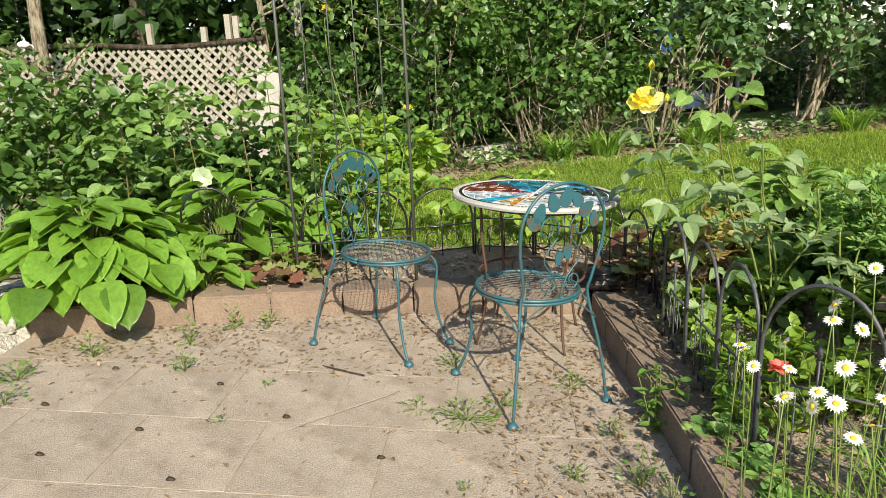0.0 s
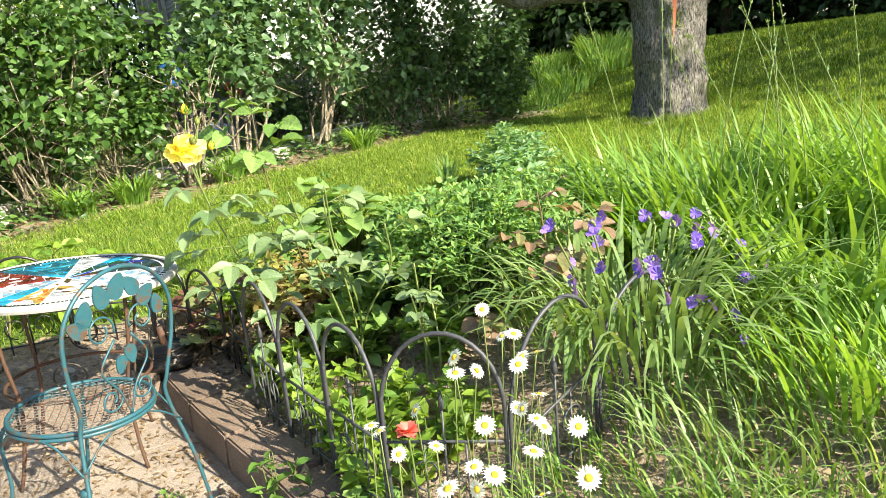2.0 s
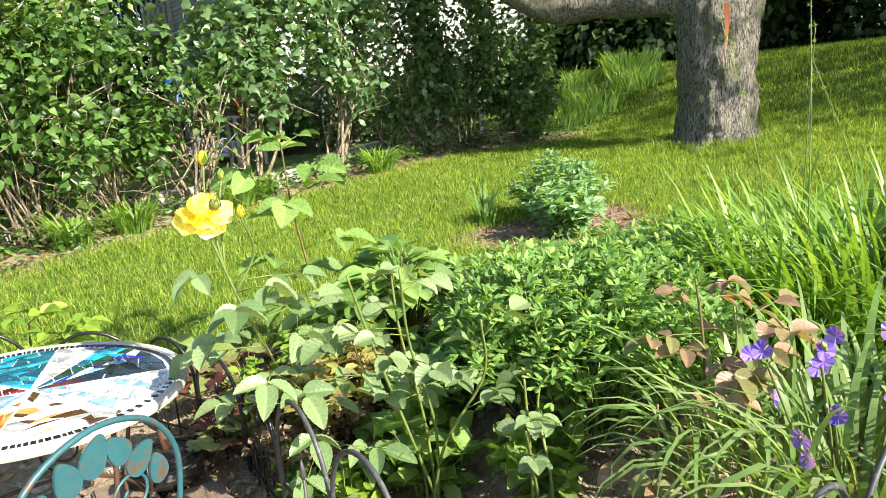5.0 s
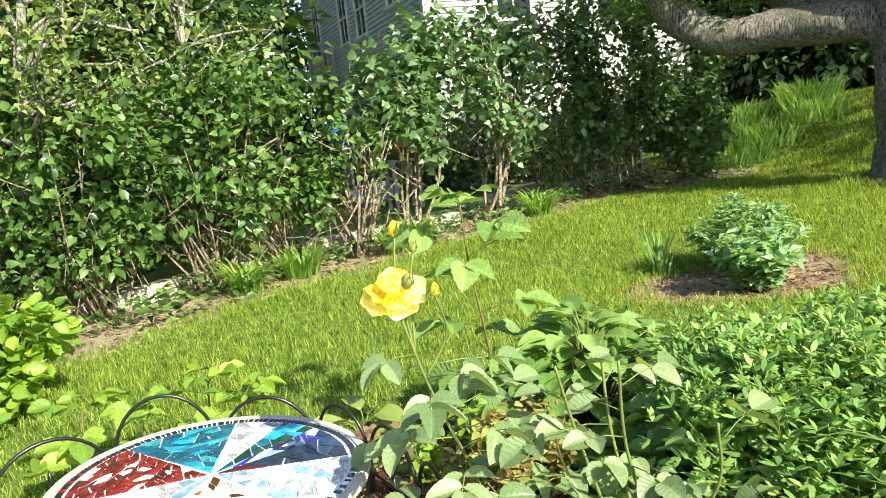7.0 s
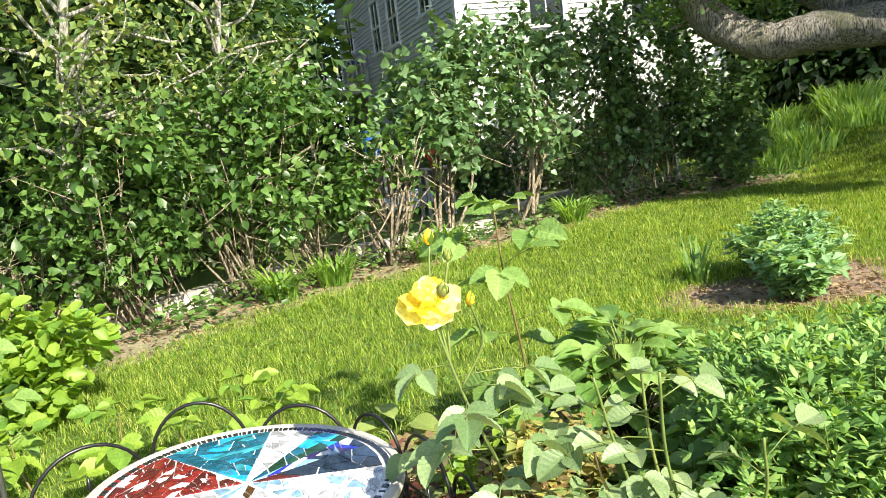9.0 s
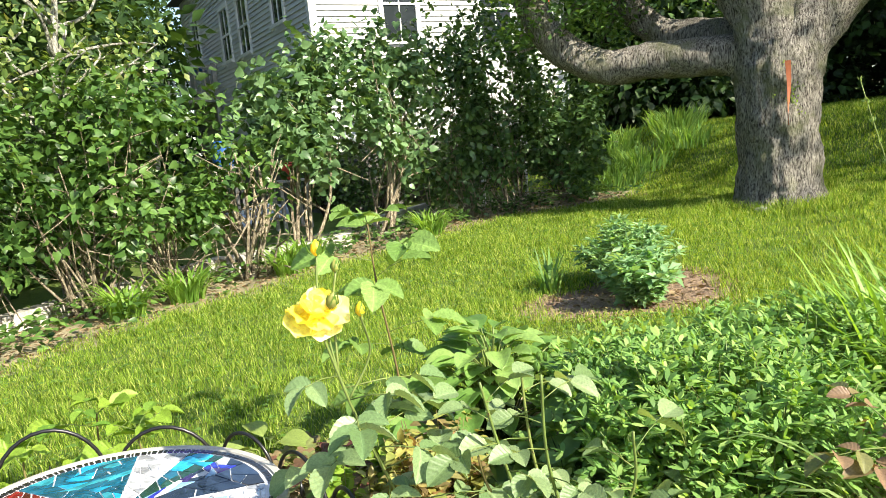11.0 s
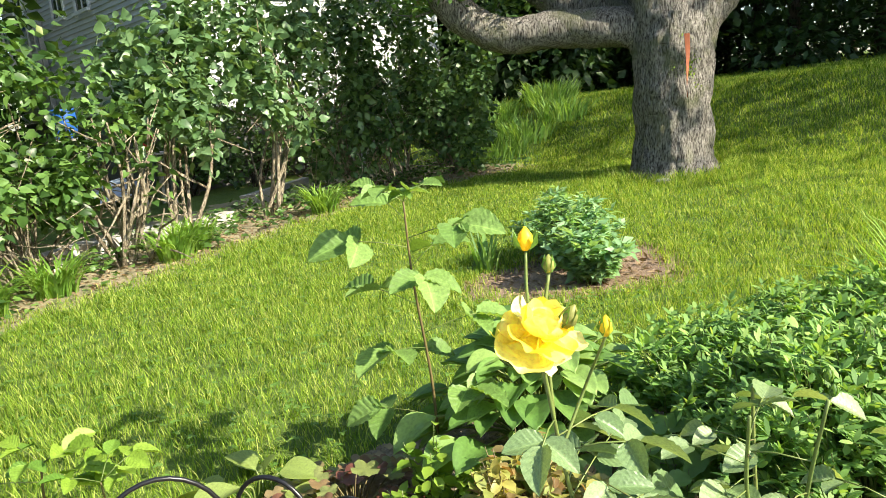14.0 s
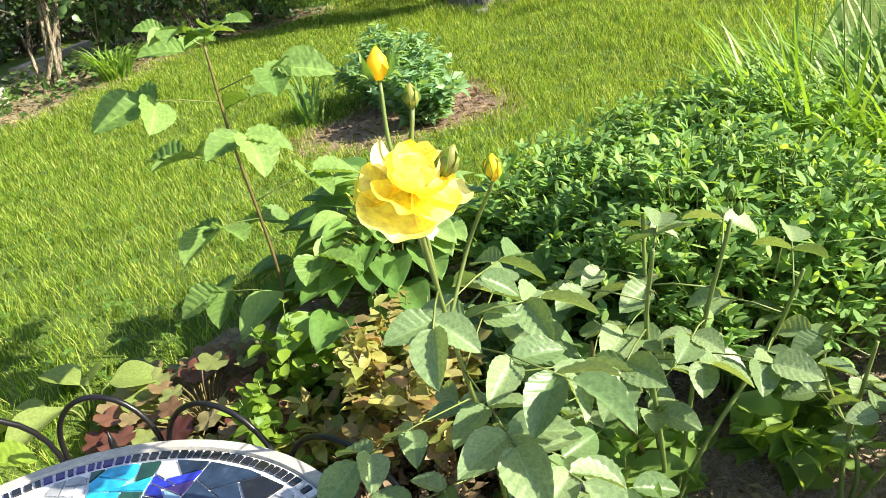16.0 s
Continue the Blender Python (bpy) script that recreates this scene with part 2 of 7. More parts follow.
M = {
    "paver": speckled("paver", (0.235, 0.185, 0.14), (0.53, 0.45, 0.365), 3.4, 150, bump=1.0, dist=0.006, stain=(0.235, 0.18, 0.13), stain_at=(0.48, 0.72), by_piece=0.07),
    "joint": speckled("joint", (0.19, 0.15, 0.11), (0.38, 0.31, 0.24), 6, 90),
    "block": speckled("block", (0.17, 0.12, 0.088), (0.31, 0.232, 0.172), 5, 110, bump=0.8, dist=0.008, stain=(0.16, 0.12, 0.09), by_piece=0.18),
    "soil": speckled("soil", (0.20, 0.15, 0.105), (0.46, 0.365, 0.27), 4, 60, bump=1.0, dist=0.03),
    "lawn_soil": speckled("lawn_soil", (0.075, 0.12, 0.02), (0.15, 0.22, 0.04), 2.5, 45, bump=1.0, dist=0.02, stain=(0.2, 0.17, 0.08), stain_at=(0.62, 0.8)),
    "litter": speckled("litter", (0.19, 0.16, 0.095), (0.44, 0.38, 0.25), 1.5, 30, bump=1.0, dist=0.02, stain=(0.05, 0.08, 0.02)),
    "mulch": speckled("mulch", (0.15, 0.10, 0.068), (0.42, 0.30, 0.21), 3, 40, bump=1.0, dist=0.03),
    "gravel": speckled("gravel", (0.35, 0.31, 0.26), (0.78, 0.73, 0.66), 8, 40, bump=1.0, dist=0.03),
    "teal": plain("teal", (0.028, 0.105, 0.13), 0.42, 0.0, (0.10, 0.055, 0.03), 45, cover=(0.52, 0.62)),
    "rust": plain("rust", (0.11, 0.055, 0.032), 0.75, 0.2, (0.06, 0.08, 0.08), 40),
    "mesh_steel": plain("mesh_steel", (0.22, 0.21, 0.19), 0.5, 0.5, (0.10, 0.05, 0.025), 30),
    "black_wire": plain("black_wire", (0.012, 0.012, 0.014), 0.3, 0.0, (0.03, 0.02, 0.015), 60, cover=(0.6, 0.75)),
    "grey_wire": plain("grey_wire", (0.055, 0.057, 0.063), 0.5, 0.0, (0.10, 0.10, 0.10), 60),
    "pole": plain("pole", (0.085, 0.095, 0.08), 0.5, 0.3, (0.10, 0.06, 0.035), 50),
    "rim": speckled("rim", (0.34, 0.33, 0.30), (0.52, 0.50, 0.46), 9, 90, rough=0.7, bump=0.2),
    "grout": speckled("grout", (0.60, 0.60, 0.62), (0.82, 0.82, 0.84), 9, 120, rough=0.7, bump=0.2),
    "iron": plain("iron", (0.05, 0.045, 0.04), 0.45, 0.6, (0.16, 0.12, 0.09), 25),
    "bark": barky("bark", (0.035, 0.029, 0.025), (0.34, 0.315, 0.28), 58.0, (0.15, 0.16, 0.08)),
    "lichen_bark": barky("lichen_bark", (0.13, 0.12, 0.10), (0.52, 0.52, 0.46), 40.0),
    "branch": barky("branch", (0.13, 0.10, 0.065), (0.44, 0.38, 0.28), 40.0),
    "dark_branch": barky("dark_branch", (0.03, 0.022, 0.015), (0.12, 0.095, 0.07), 30.0),
    "siding": speckled("siding", (0.55, 0.56, 0.57), (0.63, 0.63, 0.62), 1.5, 30, rough=0.6, bump=0.1),
    "trim": plain("trim", (0.80, 0.80, 0.79), 0.5),
    "foundation": speckled("foundation", (0.10, 0.10, 0.095), (0.20, 0.19, 0.18), 2, 30),
    "roof": speckled("roof", (0.06, 0.06, 0.065), (0.12, 0.12, 0.12), 3, 40),
    "lattice": speckled("lattice", (0.23, 0.21, 0.17), (0.42, 0.385, 0.33), 4, 60, rough=0.85),
    "old_wood": speckled("old_wood", (0.26, 0.24, 0.21), (0.52, 0.50, 0.46), 4, 50, rough=0.9),
    "tarp": plain("tarp", (0.42, 0.50, 0.62), 0.4, 0, (0.6, 0.66, 0.72), 4),
    "blue": plain("blue", (0.02, 0.10, 0.35), 0.4),
    "red": plain("red", (0.45, 0.05, 0.03), 0.6),
    "ribbon": plain("ribbon", (0.42, 0.12, 0.05), 0.7),
    "white": plain("white", (0.78, 0.78, 0.75), 0.6),
    "hosta": leafy("hosta", [(0.10, 0.20, 0.025), (0.15, 0.29, 0.035), (0.20, 0.36, 0.05)], 0.35, 0.38),
    "hosta_dark": leafy("hosta_dark", [(0.12, 0.24, 0.055), (0.18, 0.32, 0.08), (0.28, 0.42, 0.13)], 0.35, 0.4),
    "variegated": leafy("variegated", [(0.22, 0.30, 0.07), (0.34, 0.42, 0.14)], 0.35, 0.4, 24),
    "heuchera": leafy("heuchera", [(0.09, 0.03, 0.026), (0.18, 0.07, 0.05), (0.27, 0.20, 0.10), (0.28, 0.31, 0.11), (0.20, 0.24, 0.08), (0.14, 0.05, 0.04), (0.33, 0.30, 0.14)], 0.25, 0.45, 30.0),
    "rose_leaf": leafy("rose_leaf", [(0.13, 0.22, 0.09), (0.19, 0.29, 0.13), (0.27, 0.37, 0.19)], 0.33, 0.4, 14, 0.45, 0.4),
    "cane_leaf": leafy("cane_leaf", [(0.14, 0.22, 0.09), (0.20, 0.29, 0.13), (0.28, 0.37, 0.185)], 0.35, 0.42, 14, 0.45, 0.4),
    "russet": leafy("russet", [(0.24, 0.15, 0.10), (0.30, 0.20, 0.12), (0.18, 0.20, 0.07)], 0.3),
    "gold": leafy("gold", [(0.32, 0.33, 0.08), (0.46, 0.42, 0.12), (0.24, 0.31, 0.08), (0.34, 0.20, 0.09), (0.40, 0.40, 0.14), (0.22, 0.15, 0.07)], 0.35, 0.5, 40.0),
    "dry": leafy("dry", [(0.20, 0.13, 0.07), (0.34, 0.25, 0.15), (0.13, 0.08, 0.045)], 0.15, 0.7),
    "chip": leafy("chip", [(0.28, 0.20, 0.13), (0.46, 0.37, 0.25), (0.19, 0.13, 0.08)], 0.15, 0.7),
    "raspberry": leafy("raspberry", [(0.14, 0.25, 0.06), (0.20, 0.33, 0.085), (0.26, 0.40, 0.12)], 0.4, 0.5, 10, 0.4, 0.55),
    "lime": leafy("lime", [(0.20, 0.34, 0.035), (0.30, 0.44, 0.06), (0.13, 0.27, 0.04)], 0.45, 0.5),
    "baptisia": leafy("baptisia", [(0.12, 0.235, 0.065), (0.175, 0.33, 0.09), (0.25, 0.425, 0.12), (0.37, 0.53, 0.16)], 0.42, 0.55, 9.0, 0.3),
    "peony": leafy("peony", [(0.18, 0.34, 0.16), (0.27, 0.45, 0.23), (0.36, 0.55, 0.31)], 0.42, 0.6, 9.0, 0.25),
    "hedge": leafy("hedge", [(0.03, 0.075, 0.018), (0.058, 0.13, 0.028), (0.10, 0.20, 0.045), (0.17, 0.295, 0.075)], 0.35, 0.42),
    "lilac": leafy("lilac", [(0.075, 0.15, 0.06), (0.12, 0.22, 0.09), (0.19, 0.30, 0.15)], 0.32, 0.38),
    "dark_bush": leafy("dark_bush", [(0.04, 0.09, 0.03), (0.085, 0.165, 0.05), (0.15, 0.26, 0.09)], 0.25, 0.42),
    "apple": leafy("apple", [(0.07, 0.15, 0.035), (0.11, 0.21, 0.05), (0.16, 0.27, 0.07)], 0.35, 0.45),
    "apple_light": leafy("apple_light", [(0.08, 0.15, 0.04), (0.14, 0.23, 0.06), (0.22, 0.31, 0.09), (0.32, 0.35, 0.14)], 0.35, 0.5),
    "fruit": plain("fruit", (0.42, 0.48, 0.10), 0.35, 0, (0.5, 0.30, 0.06), 20),
    "woods": leafy("woods", [(0.02, 0.05, 0.012), (0.035, 0.08, 0.018), (0.06, 0.12, 0.028)], 0.3, 0.5),
    "grass": leafy("grass", [(0.06, 0.14, 0.02), (0.18, 0.305, 0.033), (0.30, 0.435, 0.055), (0.56, 0.60, 0.20)], 0.5, 0.7, 9.0, 0.2),
    "tall_grass": leafy("tall_grass", [(0.13, 0.26, 0.04), (0.20, 0.36, 0.055), (0.28, 0.44, 0.09)], 0.45, 0.45),
    "strap": leafy("strap", [(0.14, 0.25, 0.06), (0.22, 0.34, 0.11), (0.32, 0.42, 0.18)], 0.4, 0.45),
    "weed": leafy("weed", [(0.11, 0.23, 0.04), (0.17, 0.30, 0.06)], 0.4, 0.5),
    "stem": leafy("stem", [(0.14, 0.20, 0.05), (0.18, 0.22, 0.06)], 0.05, 0.5),
    "thorn": leafy("thorn", [(0.20, 0.17, 0.06), (0.14, 0.10, 0.04)], 0.05, 0.6),
    # yellow petals; the paler colours put white sun highlights into some of them
    "petal": leafy("petal", [(0.88, 0.76, 0.03), (0.92, 0.85, 0.16), (0.95, 0.92, 0.50), (0.90, 0.80, 0.06)], 0.35, 0.5, 6),
    "bud_yellow": leafy("bud_yellow", [(0.85, 0.62, 0.02), (0.88, 0.70, 0.04)], 0.3, 0.5),
    "violet": leafy("violet", [(0.16, 0.09, 0.62), (0.26, 0.15, 0.78), (0.40, 0.26, 0.85)], 0.35, 0.5),
    "daisy": leafy("daisy", [(0.80, 0.80, 0.76), (0.88, 0.88, 0.85)], 0.25, 0.6),
    "frosted": leafy("frosted", [(0.50, 0.62, 0.45), (0.62, 0.70, 0.55)], 0.4, 0.2),
    "daisy_eye": plain("daisy_eye", (0.75, 0.50, 0.02), 0.8, 0, None, 300),
    "coral": leafy("coral", [(0.72, 0.14, 0.11), (0.82, 0.24, 0.20)], 0.3, 0.5),
}
PANE, nt, b = shader("window_glass")
b.inputs["Base Color"].default_value = (0.02, 0.025, 0.03, 1)
b.inputs["Roughness"].default_value = 0.06
b.inputs["Specular IOR Level"].default_value = 0.7
M["pane"] = PANE
rng = np.random.default_rng(7)


# ---- mesh tools ----
def part(name, bm, material, parent, label=""):
    me = bpy.data.meshes.new(name)
    bm.to_mesh(me)
    bm.free()
    me.materials.append(material)
    ob = new(name, me)
    ob.parent = parent
    if label:
        tagged(ob, label)
    return ob


def fast(name, V, F, material, parent=None, smooth=False):
    """A mesh object from arrays of points and equal-sided faces."""
    V, F = np.asarray(V, np.float32), np.asarray(F, np.int32)
    k = F.shape[1]
    me = bpy.data.meshes.new(name)
    me.vertices.add(len(V))
    me.vertices.foreach_set("co", V.ravel())
    me.loops.add(F.size)
    me.loops.foreach_set("vertex_index", F.ravel())
    me.polygons.add(len(F))
    me.polygons.foreach_set("loop_start", np.arange(0, F.size, k, dtype=np.int32))
    if smooth:
        me.polygons.foreach_set("use_smooth", np.ones(len(F), bool))
    me.update(calc_edges=True)
    me.materials.append(material)
    ob = new(name, me)
    ob.parent = parent
    return ob


def unit(v):
    v = np.asarray(v, float)
    return v / np.maximum(1e-9, np.linalg.norm(v, axis=-1, keepdims=True))


def leaf_shape(kind):
    """Points (along, across, up) and faces of one leaf, 1 long and 1 wide."""
    if kind == "oval":
        V = [(0, 0, 0), (0.28, 0.42, 0.10), (0.28, -0.42, 0.10), (0.3, 0, 0.02), (0.65, 0.40, 0.06), (0.65, -0.40, 0.06), (0.65, 0, -0.02), (1, 0, -0.12)]
        F = [(0, 3, 1), (0, 2, 3), (1, 3, 6), (1, 6, 4), (2, 6, 3), (2, 5, 6), (4, 6, 7), (6, 5, 7)]
    elif kind == "simple":
        V = [(0, 0, 0), (0.42, 0.5, 0.08), (0.42, -0.5, 0.08), (0.45, 0, -0.03), (1, 0, -0.12)]
        F = [(0, 3, 1), (0, 2, 3), (1, 3, 4), (3, 2, 4)]
    elif kind == "heart":
        V = [(0, 0, 0), (-0.1, 0.3, 0.06), (-0.1, -0.3, 0.06), (0.22, 0.52, 0.10), (0.22, -0.52, 0.10), (0.3, 0, 0), (0.62, 0.33, 0.04), (0.62, -0.33, 0.04), (0.65, 0, -0.05), (1, 0, -0.2)]
        F = [(0, 5, 1), (1, 5, 3), (0, 2, 5), (2, 4, 5), (3, 5, 8), (3, 8, 6), (4, 8, 5), (4, 7, 8), (6, 8, 9), (8, 7, 9)]
    elif kind == "hosta":
        V, F, ns = [], [], 9
        prof = [0.10, 0.62, 0.92, 1.0, 0.97, 0.86, 0.68, 0.42, 0.03]
        for i in range(ns):
            s = i / (ns - 1)
            for j in range(7):
                w = (j - 3) / 3
                V.append((s + 0.05 * abs(w) * (0.5 - s), w * 0.5 * prof[i], 0.16 * abs(w) ** 1.5 * prof[i] + (0.026 if j % 2 else -0.012) * prof[i] - 0.26 * s * s + 0.12 * s))
        for i in range(ns - 1):
            for j in range(6):
                a = i * 7 + j
                F += [(a, a + 7, a + 1), (a + 1, a + 7, a + 8)]
    elif kind == "lobed":
        V, F = [(0.45, 0, -0.03)], []
        n = 20
        for i in range(n):
            a = 2 * math.pi * i / n
            r = 0.5 * (0.78 + 0.26 * abs(math.cos(2.5 * a)) + (0.05 if i % 2 else -0.05))
            V.append((0.45 + r * math.cos(a), r * math.sin(a), 0.06 * math.cos(5 * a)))
        F = [(0, 1 + i, 1 + (i + 1) % n) for i in range(n)]
    elif kind == "serrate":
        V, F, n = [], [], 8
        for i in range(n + 1):
            s = i / n
            w = 0.5 * math.sin(math.pi * min(1, s * 0.93 + 0.04)) ** 0.75 * (1.07 if i % 2 else 0.95)
            V += [(s - (0.03 if i % 2 else 0), w, 0.12 * w * 2), (s, 0, -0.16 * s * s + (0.0)), (s - (0.03 if i % 2 else 0), -w, 0.12 * w * 2)]
        for i in range(n):
            a = 3 * i
            F += [(a, a + 1, a + 3), (a + 1, a + 4, a + 3), (a + 1, a + 2, a + 4), (a + 2, a + 5, a + 4)]
    elif kind == "flat":
        V = [(0, 0, 0), (0.3, 0.42, 0.03), (0.3, -0.42, 0.03), (0.72, 0.40, 0.0), (0.72, -0.40, 0.0), (1, 0, -0.06)]
        F = [(0, 2, 1), (1, 2, 4), (1, 4, 3), (3, 4, 5)]
    elif kind in ("rose", "pleated"):
        V, F, ns, nw = [], [], 19, 9
        deep = 0.016 if kind == "rose" else 0.03
        for i in range(ns):
            s = i / (ns - 1)
            wid = 0.5 * math.sin(math.pi * min(1.0, s ** 0.82 * 0.97 + 0.03)) ** 0.72
            for j in range(nw):
                w = (j - 4) / 4
                a = abs(w)
                edge = (1.03 if i % 2 else 0.98) if a == 1 else 1.0
                vein = math.cos(2 * math.pi * (s * 6.5 - 1.5 * a)) * deep * min(1, 4 * (1 - s)) * min(1, 5 * a)
                V.append((s - (0.016 if i % 2 and a == 1 else 0.0) * (s < 0.98), w * wid * edge, 0.17 * a ** 1.3 * wid * 2 - 0.20 * s * s + 0.05 * s + vein - (0.012 if a == 0 else 0)))
        for i in range(ns - 1):
            for j in range(nw - 1):
                k = i * nw + j
                F += [(k, k + nw, k + 1), (k + 1, k + nw, k + nw + 1)]
    return np.array(V, float), np.array(F, int)


def leaves(name, P, D, U, L, W, kind, material, parent=None, smooth=True):
    """Many leaves in one mesh: bases P, directions D, upper sides U, lengths L, widths W."""
    P, D = np.asarray(P, float), unit(D)
    n = len(P)
    S = unit(np.cross(np.broadcast_to(U, (n, 3)), D) + 1e-6)
    N = np.cross(D, S)
    V0, F0 = leaf_shape(kind)
    L, W = np.broadcast_to(L, n)[:, None, None], np.broadcast_to(W, n)[:, None, None]
    V = P[:, None] + D[:, None] * V0[None, :, :1] * L + S[:, None] * V0[None, :, 1:2] * W + N[:, None] * V0[None, :, 2:] * L
    F = F0[None] + (np.arange(n) * len(V0))[:, None, None]
    return fast(name, V.reshape(-1, 3), F.reshape(-1, 3), material, parent, smooth)


def blades(name, P, D, L, W, bend, material, parent=None, steps=4, up=0.9):
    """Many curving strap leaves: they rise from P, lean towards D and bend over."""
    P = np.asarray(P, float)
    n = len(P)
    D = unit(np.c_[np.asarray(D)[:, 0], np.asarray(D)[:, 1], np.zeros(n)])
    S = np.c_[-D[:, 1], D[:, 0], np.zeros(n)]
    L, W, bend = (np.broadcast_to(a, n) for a in (L, W, bend))
    rows, pos, ang = [], P.copy(), np.full(n, 0.12) + (1 - up)
    for i in range(steps + 1):
        s = i / steps
        w = W * (1 - s ** 2.2) * 0.5 * (0.7 + 0.6 * min(s * 3, 1)) + 0.0004
        rows += [pos + S * w[:, None], pos - S * w[:, None]]
        step = (L / steps)[:, None]
        pos = pos + step * (np.sin(ang)[:, None] * D + np.cos(ang)[:, None] * np.array([0, 0, 1.0]))
        ang = ang + bend * (0.5 + s) * 1.6 / steps
    V = np.stack(rows, 1)
    m = V.shape[1]
    F0 = np.array([(2 * i, 2 * i + 1, 2 * i + 3, 2 * i + 2) for i in range(steps)])
    F = F0[None] + (np.arange(n) * m)[:, None, None]
    return fast(name, V.reshape(-1, 3), F.reshape(-1, 4), material, parent, True)


def tube_arrays(points, radii, sides=6):
    pts = np.asarray(points, float)
    n = len(pts)
    radii = np.broadcast_to(radii, n)
    tang = unit(np.gradient(pts, axis=0))
    ref = np.array([0, 0, 1.0]) if abs(tang[0][2]) < 0.9 else np.array([1.0, 0, 0])
    V, a = [], None
    for i in range(n):
        a = ref - tang[i] * (ref @ tang[i]) if a is None else a - tang[i] * (a @ tang[i])
        a = unit(a)
        c = np.cross(tang[i], a)
        for j in range(sides):
            q = 2 * math.pi * j / sides
            V.append(pts[i] + radii[i] * (a * math.cos(q) + c * math.sin(q)))
    F = [(i * sides + j, i * sides + (j + 1) % sides, (i + 1) * sides + (j + 1) % sides, (i + 1) * sides + j) for i in range(n - 1) for j in range(sides)]
    V += [pts[0], pts[-1]]
    F += [(len(V) - 2, (j + 1) % sides, j, j) for j in range(sides)]
    F += [(len(V) - 1, (n - 1) * sides + j, (n - 1) * sides + (j + 1) % sides, (n - 1) * sides + (j + 1) % sides) for j in range(sides)]
    return V, F


def tubes(name, paths, material, parent=None, sides=6, smooth=True):
    """Round bars along several paths, joined into one part. paths: (points, radius or radii)."""
    me = bpy.data.meshes.new(name)
    VV, FF = [], []
    for pts, r in paths:
        V, F = tube_arrays(pts, r, sides)
        o = len(VV)
        VV += [tuple(v) for v in V]
        FF += [tuple(dict.fromkeys(i + o for i in f)) for f in F]
    me.from_pydata(VV, [], FF)
    me.polygons.foreach_set("use_smooth", np.ones(len(FF), bool)) if smooth else None
    me.materials.append(material)
    ob = new(name, me)
    ob.parent = parent
    return ob


def one_by_one(name, paths, material, parent):
    """Thin stalks, each a part of its own."""
    for pts, r in paths:
        tubes(name, [(pts, r)], material, parent, 4)


def curve(points, n=24):
    """A smooth line through the points (Catmull-Rom)."""
    p = [np.asarray(q, float) for q in points]
    p = [2 * p[0] - p[1]] + p + [2 * p[-1] - p[-2]]
    out = []
    segs = len(p) - 3
    for k in range(n + 1):
        u = min(k / n * segs, segs - 1e-6)
        i = int(u)
        t = u - i
        a, b_, c, d = p[i:i + 4]
        out.append(0.5 * (2 * b_ + (c - a) * t + (2 * a - 5 * b_ + 4 * c - d) * t * t + (3 * b_ - a - 3 * c + d) * t ** 3))
    return np.array(out)


def box(bm, lo, hi, bevel=0.0):
    m = Matrix.Translation([(a + b_) / 2 for a, b_ in zip(lo, hi)]) @ Matrix.Diagonal([b_ - a for a, b_ in zip(lo, hi)] + [1])
    r = bmesh.ops.create_cube(bm, size=1, matrix=m)
    if bevel:
        es = {e for v in r["verts"] for e in v.link_edges}
        bmesh.ops.bevel(bm, geom=list(es), offset=bevel, segments=1, affect='EDGES')
    return r


def thing(name, place, label, category, group="", rot=(0, 0, 0)):
    ob = new(name)
    ob.matrix_world = pose(*place, *rot)
    return tagged(ob, label, category, group)


def rand(a, b_, n=None):
    return rng.uniform(a, b_, n)


def sphere_dirs(n):
    return unit(rng.normal(size=(n, 3)))


# ---- lie of the land ----
FALL = math.tan(radians(3.4))
CURB = [(-2.02, 2.98), (-1.51, 3.21), (-0.77, 3.47), (0.04, 3.62), (0.70, 3.67), (0.73, 3.06), (0.79, 2.57), (0.83, 2.0), (0.87, 1.2), (0.90, 0.0), (0.92, -3.0)]
HEDGE_LINE = [(-9, 6.2), (-1.3, 7.1), (0.2, 8.2), (1.8, 9.1), (3.3, 9.7), (5.5, 10.6), (7.0, 10.9), (8.6, 10.2), (12, 12.5), (30, 20)]
BED_LINE = [(-9, 4.8), (-2.6, 4.6), (-1.0, 4.35), (0.1, 4.45), (0.9, 4.45), (1.4, 4.5), (2.1, 4.35), (2.8, 3.7), (3.5, 3.3), (4.2, 1.8), (4.6, -3)]


def patio_z(x, y=0):
    return -FALL * x


def smooth(a, b_, v):
    v = np.clip((np.asarray(v, float) - a) / (b_ - a), 0, 1)
    return v * v * (3 - 2 * v)


def line_y(line, x):
    return np.interp(x, [p[0] for p in line], [p[1] for p in line])


CURB_BACK, CURB_SIDE = CURB[:5], sorted([(y, x) for x, y in CURB[4:]])


def inside_patio(x, y):
    x, y = np.asarray(x, float), np.asarray(y, float)
    return (y < line_y(CURB_BACK, x)) & (x < line_y(CURB_SIDE, y)) & (x > -2.05)


def curb_distance(x, y):
    x, y = np.asarray(x, float), np.asarray(y, float)
    best = np.full(np.broadcast(x, y).shape, 1e9)
    for (ax, ay), (bx, by) in zip(CURB, CURB[1:]):
        dx, dy = bx - ax, by - ay
        t = np.clip(((x - ax) * dx + (y - ay) * dy) / (dx * dx + dy * dy), 0, 1)
        best = np.minimum(best, np.hypot(x - ax - t * dx, y - ay - t * dy))
    return best


